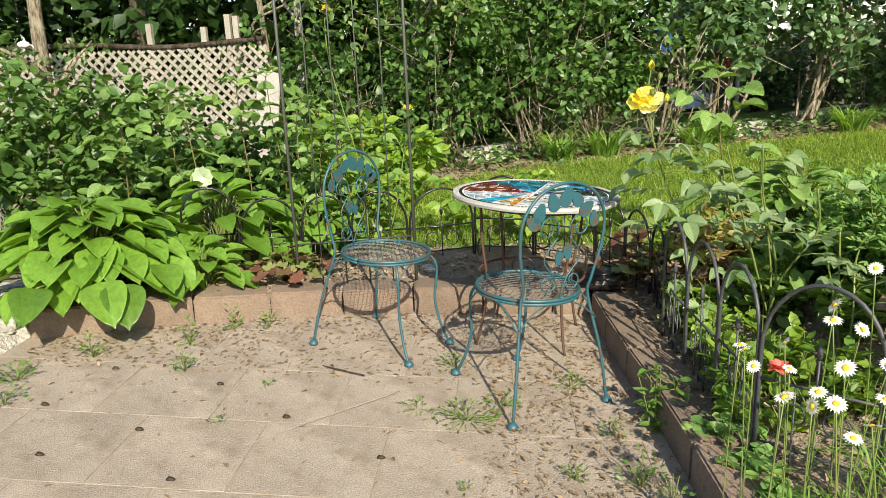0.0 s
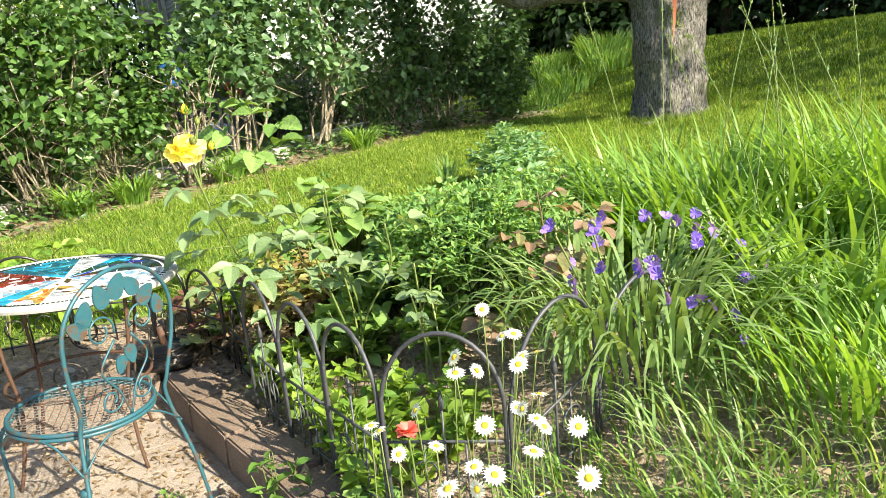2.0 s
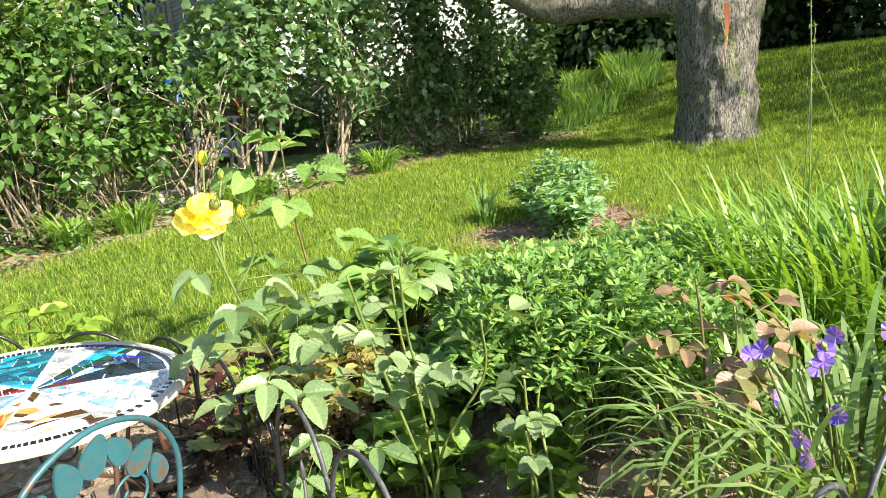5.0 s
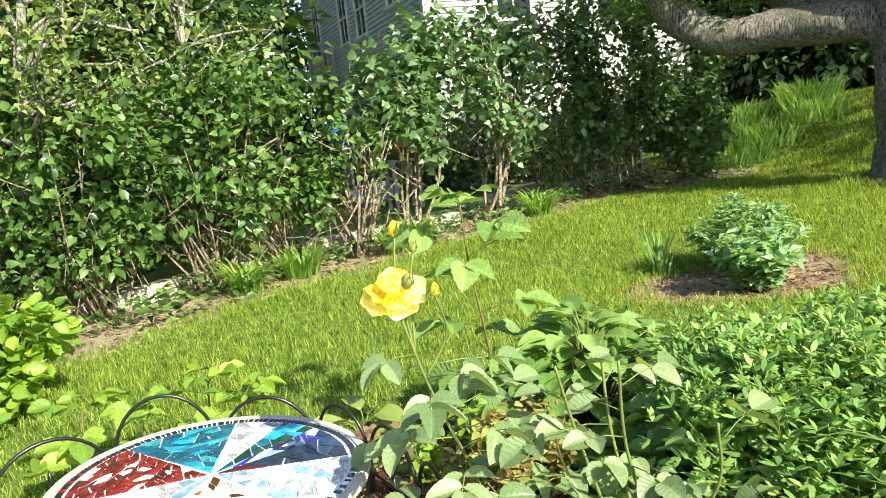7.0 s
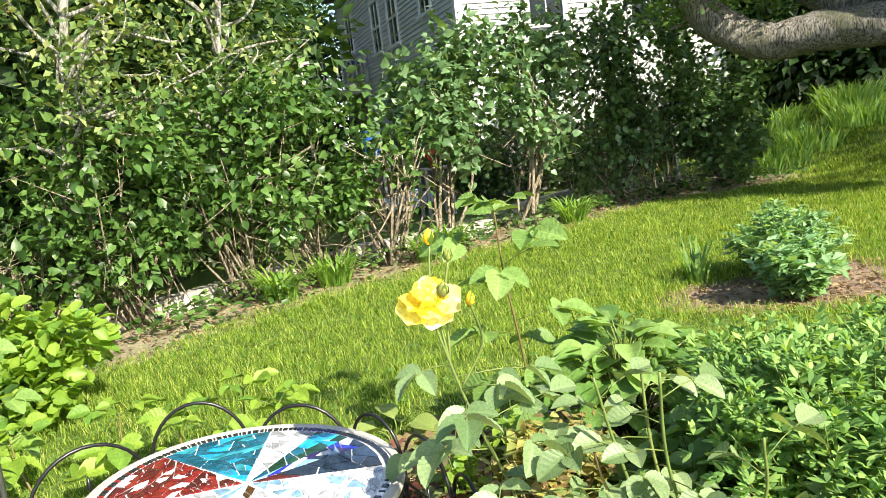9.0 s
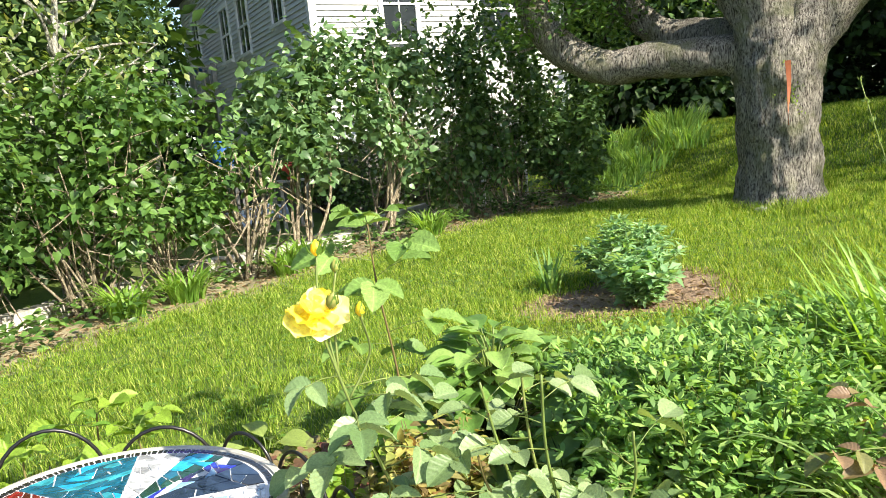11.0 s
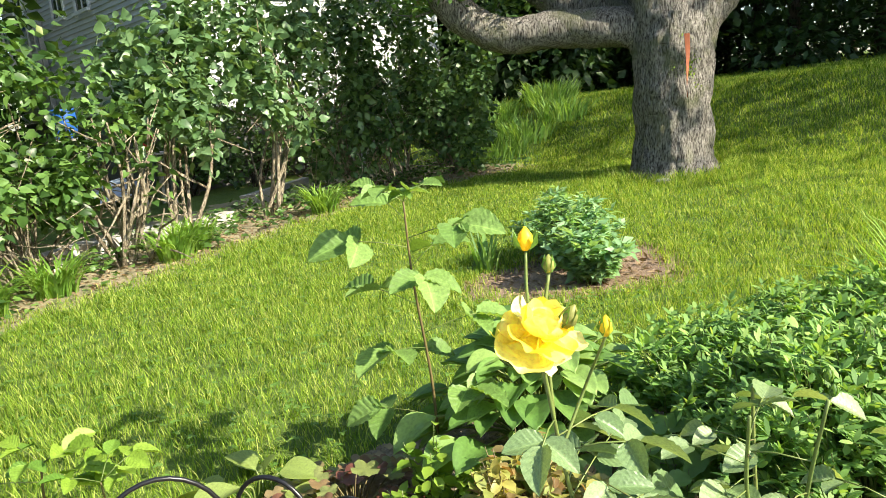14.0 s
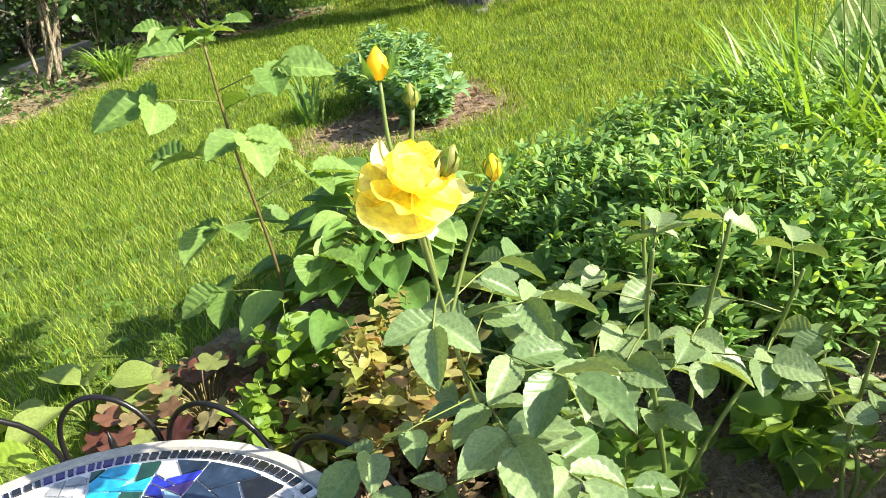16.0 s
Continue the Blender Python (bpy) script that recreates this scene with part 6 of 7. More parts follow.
def build_chair():
    t = new("bistro_chair")
    tagged(t, "teal painted wrought-iron bistro chair with rusty mesh seat", "chair", "bistro chairs at the table")
    R, zs = 0.205, 0.455
    a = np.linspace(0, 2 * math.pi, 49)
    rim = tubes("seat_rim", [(np.c_[R * np.cos(a), R * np.sin(a), zs + 0 * a], 0.0068), (np.c_[R * np.cos(a), R * np.sin(a), zs - 0.013 + 0 * a], 0.0068)], M["teal"], t, 8)
    bars = []
    k = -11
    for k in range(-9, 10):
        d = k * 0.0215
        if abs(d) > R - 0.01:
            continue
        w = math.sqrt(R * R - d * d)
        for sgn in (1, -1):
            c, s = math.cos(sgn * 0.72), math.sin(sgn * 0.72)
            pts = []
            for u in np.linspace(-w, w, 7):
                x, y = c * u - s * d, s * u + c * d
                pts.append((x, y, zs + 0.002 * sgn - 0.012 * (1 - (x * x + y * y) / (R * R))))
            bars.append((pts, 0.0014))
    tubes("mesh_seat", bars, M["mesh_steel"], t, 4)
    tagged(t.children[-1], "woven steel mesh seat, rusty")
    hoop = [(-0.235, -0.255, 0.0), (-0.205, -0.225, 0.22), (-0.165, -0.175, 0.44), (-0.165, -0.187, 0.52), (-0.195, -0.198, 0.66), (-0.19, -0.204, 0.78), (-0.12, -0.209, 0.87), (0, -0.211, 0.905)]
    full = hoop + [(-x, y, z) for x, y, z in hoop[-2::-1]]
    tubes("back_hoop", [(curve(full, 70), 0.0062)], M["teal"], t, 8)
    for s in (1, -1):
        leg = [(s * 0.125, 0.15, 0.445), (s * 0.15, 0.185, 0.38), (s * 0.14, 0.185, 0.22), (s * 0.15, 0.215, 0.10), (s * 0.165, 0.26, 0.0)]
        tubes("front_leg", [(curve(leg, 20), 0.0062)], M["teal"], t, 8)
    for x, y in ((-0.235, -0.255), (0.235, -0.255), (-0.165, 0.26), (0.165, 0.26)):
        tubes("foot", [([(x, y, 0.0), (x, y, 0.008), (x, y, 0.016), (x, y, 0.024)], [0.021, 0.022, 0.018, 0.009])], M["teal"], t, 10)
    for p in ([(-0.15, 0.185, 0.37), (-0.09, 0.19, 0.425), (0, 0.195, 0.44), (0.09, 0.19, 0.425), (0.15, 0.185, 0.37)], [(-0.185, -0.2, 0.36), (-0.1, -0.19, 0.42), (0, -0.19, 0.44), (0.1, -0.19, 0.42), (0.185, -0.2, 0.36)],
              [(-0.15, 0.185, 0.36), (-0.19, 0.08, 0.43), (-0.2, 0, 0.44), (-0.195, -0.1, 0.43), (-0.19, -0.2, 0.35)], [(0.15, 0.185, 0.36), (0.19, 0.08, 0.43), (0.2, 0, 0.44), (0.195, -0.1, 0.43), (0.19, -0.2, 0.35)]):
        tubes("brace", [(curve(p, 18), 0.0032)], M["teal"], t, 6)
    # tendrils inside the hoop
    for s in (1, -1):
        st = [(0.0, -0.20, 0.46), (s * 0.03, -0.198, 0.54), (s * 0.085, -0.20, 0.62), (s * 0.03, -0.203, 0.70)]
        tubes("tendril", [(curve(st, 18), 0.0034)], M["teal"], t, 6)
        sc = [(x * s, y, z) for x, y, z in scroll((0.075, -0.204, 0.735), 0.05, 200, -1.2)]
        tubes("scroll", [(sc, 0.0032)], M["teal"], t, 6)
        sc = [(x * s, y, z) for x, y, z in scroll((0.06, -0.196, 0.525), 0.04, 180, 1.15)]
        tubes("scroll", [(sc, 0.0032)], M["teal"], t, 6)
    for x, z, az, L in [(-0.15, 0.765, 150, 0.07), (-0.12, 0.80, 70, 0.075), (-0.06, 0.835, 110, 0.075), (0.0, 0.85, 60, 0.08), (0.05, 0.84, 130, 0.07), (0.10, 0.80, 40, 0.075), (0.14, 0.76, 100, 0.065), (0.02, 0.64, -80, 0.06), (-0.02, 0.62, -110, 0.055)]:
        bm = bmesh.new()
        n = 20
        top, bot = [], []
        for i in range(n):
            q = 2 * math.pi * i / n
            u, v = 0.5 + 0.5 * math.cos(q), 0.34 * math.sin(q) * (1.0 - 0.35 * math.cos(q))
            ca, sa = math.cos(radians(az)), math.sin(radians(az))
            px, pz = (u * ca - v * sa) * L, (u * sa + v * ca) * L
            y = -0.205
            top.append(bm.verts.new((x + px - 0.5 * L * ca, y - 0.003, z + pz - 0.5 * L * sa)))
            bot.append(bm.verts.new((x + px - 0.5 * L * ca, y + 0.002, z + pz - 0.5 * L * sa)))
        bm.faces.new(top[::-1])
        bm.faces.new(bot)
        for i in range(n):
            bm.faces.new((top[i], top[(i + 1) % n], bot[(i + 1) % n], bot[i]))
        part("iron_leaf", bm, M["teal"], t)
    return t


chair = build_chair()
chair.matrix_basis = on_patio(0.30, 2.705, 35)
copy_thing(chair, on_patio(-0.34, 3.16, -120))


# ---- mosaic table ----
TCOL = {}


def glass_tile(name, col):
    if name not in TCOL:
        m, nt, b = shader("tile_" + name)
        t = tex(nt, 40, 4)
        c = ramp(nt, t.outputs[0], [(0.35, tuple(v * 0.6 for v in col)), (0.6, col), (0.75, tuple(min(0.9, v * 1.25 + 0.02) for v in col))])
        info = nt.nodes.new("ShaderNodeObjectInfo")
        k = ramp(nt, info.outputs["Random"], [(0, (0.7, 0.7, 0.7)), (1, (1.15, 1.15, 1.15))])
        nt.links.new(mixed(nt, c, k, 1.0, 'MULTIPLY'), b.inputs["Base Color"])
        b.inputs["Roughness"].default_value = 0.12
        b.inputs["Coat Weight"].default_value = 0.3
        TCOL[name] = m
    return TCOL[name]


PALETTE = {"white": (0.72, 0.74, 0.78), "grey": (0.42, 0.43, 0.46), "black": (0.018, 0.018, 0.022), "teal": (0.012, 0.12, 0.20), "aqua": (0.04, 0.32, 0.40), "red": (0.22, 0.02, 0.02), "maroon": (0.10, 0.015, 0.018),
           "blue": (0.02, 0.03, 0.38), "sky": (0.28, 0.48, 0.68), "cyan": (0.02, 0.38, 0.62), "orange": (0.55, 0.13, 0.02), "brown": (0.09, 0.04, 0.015), "green": (0.015, 0.07, 0.045), "mint": (0.20, 0.48, 0.36), "navy": (0.02, 0.035, 0.07), "gold": (0.55, 0.36, 0.10), "purple": (0.05, 0.025, 0.16)}


def build_table():
    t = new("mosaic_table")
    t.matrix_basis = on_patio(0.35, 3.335)
    tagged(t, "round patio table with stained-glass mosaic top and iron legs", "table")
    R, z = 0.396, 0.718
    prof = [(0.0, z - 0.024), (R - 0.03, z - 0.024), (R - 0.004, z - 0.018), (R, z - 0.007), (R - 0.004, z + 0.004), (R - 0.024, z + 0.005), (R - 0.026, z)]
    bm = bmesh.new()
    n = 96
    rings = [[bm.verts.new((r_ * math.cos(2 * math.pi * i / n), r_ * math.sin(2 * math.pi * i / n), zz)) for i in range(n)] if r_ else [bm.verts.new((0, 0, zz))] for r_, zz in prof]
    for i in range(n):
        j = (i + 1) % n
        bm.faces.new((rings[0][0], rings[1][j], rings[1][i]))
        for a, b_ in zip(rings[1:], rings[2:]):
            bm.faces.new((a[i], a[j], b_[j], b_[i]))
    rim = part("table_rim", bm, M["rim"], t, "pale grey stone rim of the tabletop")
    bm = bmesh.new()
    bmesh.ops.create_cone(bm, cap_ends=True, segments=96, radius1=R - 0.027, radius2=R - 0.027, depth=0.012, matrix=Matrix.Translation((0, 0, z - 0.006)))
    bed = part("mosaic_bed", bm, M["grout"], t, "white grouted mosaic bed of coloured glass")

    def tile(poly, colour):
        c = np.mean(poly, 0)
        P = [c + (np.asarray(p) - c) * max(0.5, 1 - 0.0030 / max(0.004, np.linalg.norm(np.asarray(p) - c))) for p in poly]
        bm = bmesh.new()
        top = [bm.verts.new((p[0], p[1], z + 0.0035)) for p in P]
        low = [bm.verts.new((p[0], p[1], z - 0.001)) for p in P]
        bm.faces.new(top)
        for i in range(len(P)):
            bm.faces.new((low[i], low[(i + 1) % len(P)], top[(i + 1) % len(P)], top[i]))
        bmesh.ops.recalc_face_normals(bm, faces=bm.faces)
        part("glass_tile", bm, glass_tile(colour, PALETTE[colour]), bed)

    def area(p):
        p = np.asarray(p)
        return 0.5 * abs(np.dot(p[:, 0], np.roll(p[:, 1], 1)) - np.dot(p[:, 1], np.roll(p[:, 0], 1)))

    def split(poly, limit, out):
        if area(poly) < limit * rand(0.6, 1.7) or len(out) > 400:
            out.append(poly)
            return
        n = len(poly)
        e = sorted(range(n), key=lambda i: -np.linalg.norm(np.asarray(poly[(i + 1) % n]) - poly[i]))
        i, j = sorted(e[:2])
        u, v = rand(0.33, 0.67), rand(0.33, 0.67)
        A = np.asarray(poly[i]) * (1 - u) + np.asarray(poly[(i + 1) % n]) * u
        B = np.asarray(poly[j]) * (1 - v) + np.asarray(poly[(j + 1) % n]) * v
        split([A] + [poly[k] for k in range(i + 1, j + 1)] + [B], limit, out)
        split([B] + [poly[k % n] for k in range(j + 1, n + i + 1)] + [A], limit, out)

    Ri = R - 0.054
    wedges = [(155, 103, "teal", ("teal", "teal", "teal", "cyan", "teal", "aqua"), 0.0012), (103, 79, "white", ("white", "white", "grey"), 0.0011), (79, 60, "mix", ("green", "green", "green", "mint", "teal", "cyan"), 0.0022), (60, 46, "blue", ("blue", "purple", "sky", "white", "blue", "navy"), 0.0018), (46, 20, "dark", ("navy", "navy", "navy", "black", "maroon"), 0.0060),
              (20, -30, "white", ("white", "white", "grey", "white", "sky"), 0.0012), (-30, -80, "brown", ("white", "brown", "white", "gold", "grey", "white"), 0.0016), (-80, -99, "orange", ("orange", "gold", "white", "white"), 0.0012), (-99, -114, "cyan", ("cyan", "cyan", "sky"), 0.0050), (-114, -151, "white", ("white", "grey", "white", "sky"), 0.0013), (-151, -205, "red", ("red", "maroon", "red", "maroon", "red", "white"), 0.0008)]
    for a0, a1, _, cols, limit in wedges:
        b0, b1 = radians(a0 - 28), radians(a1 - 28)
        steps = max(2, int(abs(a0 - a1) / 9))
        poly = [np.array((0.012 * math.cos((b0 + b1) / 2), 0.012 * math.sin((b0 + b1) / 2)))] + [np.array((Ri * math.cos(b0 + (b1 - b0) * i / steps), Ri * math.sin(b0 + (b1 - b0) * i / steps))) for i in range(steps + 1)]
        out = []
        split(poly, limit, out)
        for p in out:
            tile(p, cols[rng.integers(0, len(cols))])
    m = 150
    cuts = np.linspace(0, 2 * math.pi, m + 1)[:-1] + rand(-0.011, 0.011, m)
    for k in range(m):
        a0, a1 = cuts[k], (cuts[k + 1] if k < m - 1 else cuts[0] + 2 * math.pi) - 0.004
        q = math.degrees(a0) % 360
        col = "purple" if 40 < q < 62 else ("white" if 285 < q < 350 and k % 2 else ("red" if 130 < q < 170 and k % 3 == 0 else "black"))
        tile([np.array((r_ * math.cos(a), r_ * math.sin(a))) for r_, a in ((Ri + 0.004, a0), (R - 0.029, a0), (R - 0.029, a1), (Ri + 0.004, a1))], col)
    for k in range(4):
        a = radians(32 + 90 * k)
        c, s = math.cos(a), math.sin(a)
        p = curve([(0.30 * c, 0.30 * s, z - 0.03), (0.285 * c, 0.285 * s, 0.5), (0.25 * c, 0.25 * s, 0.3), (0.27 * c, 0.27 * s, 0.12), (0.30 * c, 0.30 * s, 0.0)], 22)
        tubes("leg", [(p, 0.0066)], M["rust"], t, 8)
    a = np.linspace(0, 2 * math.pi, 49)
    tubes("ring", [(np.c_[0.255 * np.cos(a), 0.255 * np.sin(a), 0.33 + 0 * a], 0.007)], M["rust"], t, 6)
    tubes("top_ring", [(np.c_[0.30 * np.cos(a), 0.30 * np.sin(a), z - 0.038 + 0 * a], 0.008)], M["iron"], t, 6)
    for k in range(4):
        q = radians(77 + 90 * k)
        sc = np.array(scroll((0, 0, 0.42), 0.07, 270, 1.3))
        pts = np.c_[0.262 * math.cos(q) - sc[:, 0] * math.sin(q), 0.262 * math.sin(q) + sc[:, 0] * math.cos(q), sc[:, 2]]
        tubes("scroll", [(pts, 0.004)], M["iron"], t, 5)


build_table()

ub = thing("umbrella_base", (0.76, 3.84, float(patio_z(0.76)) + 0.14), "round ornate cast-iron umbrella base standing on the edging", "umbrella base")
tubes("base_plate", [([(0, 0, 0), (0, 0, 0.022), (0, 0, 0.024), (0, 0, 0.045), (0, 0, 0.05), (0, 0, 0.062), (0, 0, 0.07), (0, 0, 0.085)], [0.16, 0.165, 0.150, 0.140, 0.115, 0.105, 0.07, 0.03])], M["iron"], ub, 28, False)
tubes("socket", [([(0, 0, 0.07), (0, 0, 0.17)], 0.018)], M["rust"], ub, 10)
a = np.linspace(0, 2 * math.pi, 40)
for r_, h in ((0.135, 0.05), (0.10, 0.067)):
    tubes("rope_moulding", [(np.c_[r_ * np.cos(a), r_ * np.sin(a), h + 0 * a], 0.007)], M["iron"], ub, 6)


# ---- low wire fences ----
def fence_panel(p0, p1, h, mat, r, label, group, pickets=1):
    g0, g1 = float(land(*p0)), float(land(*p1))
    t = thing("wire_fence_panel", (p0[0], p0[1], g0), label, "garden fence", group)
    a, b_ = np.zeros(3), np.array((p1[0] - p0[0], p1[1] - p0[1], g1 - g0))
    w = np.linalg.norm(b_[:2])
    up = np.array((0, 0, 1.0))
    straight = h - min(w * 0.62, h * 0.5)
    top = [a + b_ * (0.5 - 0.5 * math.cos(math.pi * i / 16)) + up * (straight + (h - straight) * math.sin(math.pi * i / 16)) for i in range(17)]
    e = b_ * 0.02
    tubes("arch", [(np.array([a - up * 0.12 + e] + [a + e + up * straight * 0.6] + [p + e * (1 - i / 8) for i, p in enumerate(top)] + [b_ - e + up * straight * 0.6] + [b_ - up * 0.12 - e]), r)], M[mat], t, 8)
    tubes("rail", [(np.array([a + up * h * 0.46, b_ + up * h * 0.46]), r * 0.75)], M[mat], t, 6)
    tubes("rail", [(np.array([a + up * h * 0.10, b_ + up * h * 0.10]), r * 0.6)], M[mat], t, 6)
    c = b_ * 0.5
    tubes("picket", [(np.array([c - up * 0.12, c + up * h * 0.3, c + up * h * 0.62]), r * 0.6)], M[mat], t, 6)
    q = c + up * h * 0.62
    tubes("finial", [(np.array([q, q + up * 0.012, q + up * 0.03, q + up * 0.06]), [r * 0.6, r * 1.5, r * 1.2, r * 0.2])], M[mat], t, 6)
    d = b_ / max(w, 1e-6)
    for s in (1, -1):
        sc = np.array(scroll((0, 0, 0), 0.055, -90, 0.95, 22, 0.45))
        pts = c + up * h * 0.29 + np.outer(s * (sc[:, 0] + 0.058), d) + np.outer(sc[:, 2], up)
        tubes("scroll", [(pts, r * 0.5)], M[mat], t, 5)
    for s in range(pickets):
        f = b_ * ((s + 1) / (pickets + 1)) if pickets > 1 else b_ * 0.25
        tubes("picket", [(np.array([f - up * 0.12, f + up * h * 0.46]), r * 0.5)], M[mat], t, 5)


BACK = [(-1.86, 3.60), (-1.56, 3.74), (-1.26, 3.84), (-0.93, 3.94), (-0.66, 4.03), (-0.33, 4.14), (0.06, 4.30), (0.43, 4.28), (0.79, 4.18), (0.93, 3.98), (1.01, 3.66), (1.00, 3.26)]
TOPS = [0.40, 0.50, 0.43, 0.43, 0.44, 0.43, 0.49, 0.44, 0.42, 0.42, 0.42]
for p, q, h in zip(BACK, BACK[1:], TOPS):
    fence_panel(p, q, h, "black_wire", 0.0068, "black wire border fence panel with a round arch", "black border fence panels")
FRONT = [(0.95, 3.08), (0.96, 2.72), (0.985, 2.38), (1.01, 2.05), (1.25, 1.77), (1.63, 1.83), (2.0, 1.88)]
for p, q, top in zip(FRONT, FRONT[1:], (0.65, 0.65, 0.66, 0.68, 0.71, 0.69)):
    fence_panel(p, q, top - 0.015 - float(land((p[0] + q[0]) / 2, (p[1] + q[1]) / 2)), "grey_wire", 0.0066, "thick grey wire border fence panel with arch", "grey border fence panels", 2)


# ---- trellis in the bed ----
def build_trellis():
    a, b_ = np.array((-0.86, 3.57, 0)), np.array((-0.245, 3.72, 0))
    z = float(land(-0.7, 3.9))
    t = thing("trellis", (0, 0, z), "tall dull metal trellis of thin rods in the bed", "trellis")
    H = 2.45
    for p in (a, b_):
        tubes("post", [(np.array([p - [0, 0, 0.2], p + [0, 0, H * 0.5], p + [0, 0, H]]), 0.0085)], M["pole"], t, 8)
    for s in (0.2, 0.4, 0.6, 0.8):
        p = a + (b_ - a) * s
        tubes("rod", [(np.array([p - [0, 0, 0.1], p + [0, 0, H]]), 0.0036)], M["pole"], t, 6)
    for h in (0.25, 1.35, H):
        tubes("rung", [(np.array([a + (b_ - a) * (0.8 if h == 1.35 else 0) + [0, 0, h], b_ + [0, 0, h]]), 0.0045)], M["pole"], t, 6)


build_trellis()


# ---- far edge of the lawn: boards, tarp, buckets ----
def plank(p0, p1, w, h, label, mat="old_wood"):
    d = Vector(p1) - Vector(p0)
    t = thing("plank", p0, label, "plank", "old planks under the hedge")
    t.matrix_world = Matrix.Translation(p0) @ d.to_track_quat('X', 'Z').to_matrix().to_4x4()
    bm = bmesh.new()
    box(bm, (0, -w / 2, 0), (d.length, w / 2, h), 0.006)
    part("board", bm, M[mat], t)


for p0, p1, w in [((-0.7, 8.95), (0.3, 9.5), 0.2), ((0.32, 9.52), (1.3, 10.12), 0.2), ((1.35, 10.15), (2.3, 10.7), 0.18), ((2.2, 10.45), (3.4, 11.1), 0.2), ((2.9, 10.5), (4.1, 11.0), 0.16), ((5.0, 12.4), (6.6, 13.2), 0.12)]:
    plank((*p0, float(land(*p0)) - 0.01), (*p1, float(land(*p1)) - 0.01), w, 0.20, "weathered grey timber lying along the hedge")
tp = thing("tarpaulin", (4.25, 16.2, float(land(4.25, 16.2))), "crumpled pale blue plastic sheet over low frame", "tarpaulin")
gx, gy = np.meshgrid(np.linspace(-0.48, 0.48, 26), np.linspace(-0.7, 0.7, 20))
gz = 0.32 + 0.12 * gx + 0.05 * np.array([[noise.noise(Vector((x * 3, y * 3, 1))) for x in gx[0]] for y in gy[:, 0]]) - 0.35 * np.clip(np.abs(gy) - 0.55, 0, 1) * 4
i, j = np.meshgrid(np.arange(25), np.arange(19))
q = (j * 26 + i).ravel()
fast("sheet", np.c_[gx.ravel(), gy.ravel(), gz.ravel()], np.c_[q, q + 1, q + 27, q + 26], M["tarp"], tp, True)
for x, y in ((-0.42, -0.5), (0.42, -0.5), (-0.42, 0.5), (0.42, 0.5)):
    tubes("leg", [([(x, y, -0.05), (x, y, 0.26 + 0.12 * x)], 0.03)], M["old_wood"], tp, 6)
for x, y, top, c, lab in ((3.7, 16.0, 1.30, "blue", "blue plastic barrel standing on a wooden stand"), (4.48, 14.5, 0.98, "red", "red plastic bucket standing on a wooden stand")):
    g = float(land(x, y))
    sd = thing("wooden_stand", (x, y, g), "weathered wooden stand behind the hedge", "stand")
    bm = bmesh.new()
    box(bm, (-0.28, -0.28, top - g - 0.04), (0.28, 0.28, top - g), 0.006)
    part("tabletop", bm, M["old_wood"], sd)
    for px, py in ((-0.24, -0.24), (0.24, -0.24), (-0.24, 0.24), (0.24, 0.24)):
        bm = bmesh.new()
        box(bm, (px - 0.03, py - 0.03, -0.05), (px + 0.03, py + 0.03, top - g - 0.042))
        part("leg", bm, M["old_wood"], sd)
    hh, r0 = (0.5, 0.21) if c == "blue" else (0.32, 0.15)
    bk = thing("barrel" if c == "blue" else "bucket", (x, y, top), lab, "container")
    tubes("body", [([(0, 0, 0), (0, 0, hh * 0.1), (0, 0, hh * 0.5), (0, 0, hh * 0.9), (0, 0, hh)], [r0 * 0.85, r0 * 0.93, r0, r0 * 0.97, r0 * 0.93])], M[c], bk, 18)
    tubes("rim", [(arc((0, 0, hh * 0.95), r0, 0, 360, 24, "xy"), 0.012)], M[c], bk, 5)


# ---- patio edging of concrete blocks, pavers ----
def edging():
    e = tagged(new("edging"), "low curved edging of brown concrete wall blocks", "edging", kind="structure")
    pts = [np.array(p) for p in CURB]
    for line, L, depth in ((pts[:5], 0.375, 0.2), (pts[4:], 0.40, 0.2)):
        d = np.r_[0, np.cumsum([np.linalg.norm(b_ - a) for a, b_ in zip(line, line[1:])])]
        s = 0.0
        while s < d[-1] - 0.08:
            s1 = min(s + L, d[-1])
            P = [np.array([np.interp(q, d, [p[0] for p in line]), np.interp(q, d, [p[1] for p in line])]) for q in (s, s1)]
            t_ = (P[1] - P[0]) / np.linalg.norm(P[1] - P[0])
            nrm = np.array((-t_[1], t_[0]))
            bm = bmesh.new()
            f0, f1 = P[0] + t_ * 0.004, P[1] - t_ * 0.004
            b0, b1 = f0 + nrm * depth + t_ * 0.012, f1 + nrm * depth - t_ * 0.012
            top = 0.14 + rand(-0.004, 0.004)
            lo, hi = [], []
            for q, inset in ((f0, 0.006), (f1, 0.006), (b1, 0), (b0, 0)):
                zz = float(patio_z(q[0]))
                lo.append(bm.verts.new((q[0], q[1], zz - 0.06)))
                k = q + nrm * inset
                hi.append(bm.verts.new((k[0], k[1], zz + top + rand(-0.003, 0.003))))
            bm.faces.new(hi)
            bm.faces.new(lo[::-1])
            for i in range(4):
                bm.faces.new((lo[i], lo[(i + 1) % 4], hi[(i + 1) % 4], hi[i]))
            bmesh.ops.recalc_face_normals(bm, faces=bm.faces)
            bmesh.ops.bevel(bm, geom=[x for x in bm.edges], offset=0.008, segments=2, affect='EDGES')
            part("block", bm, M["block"], e)
            s = s1


edging()


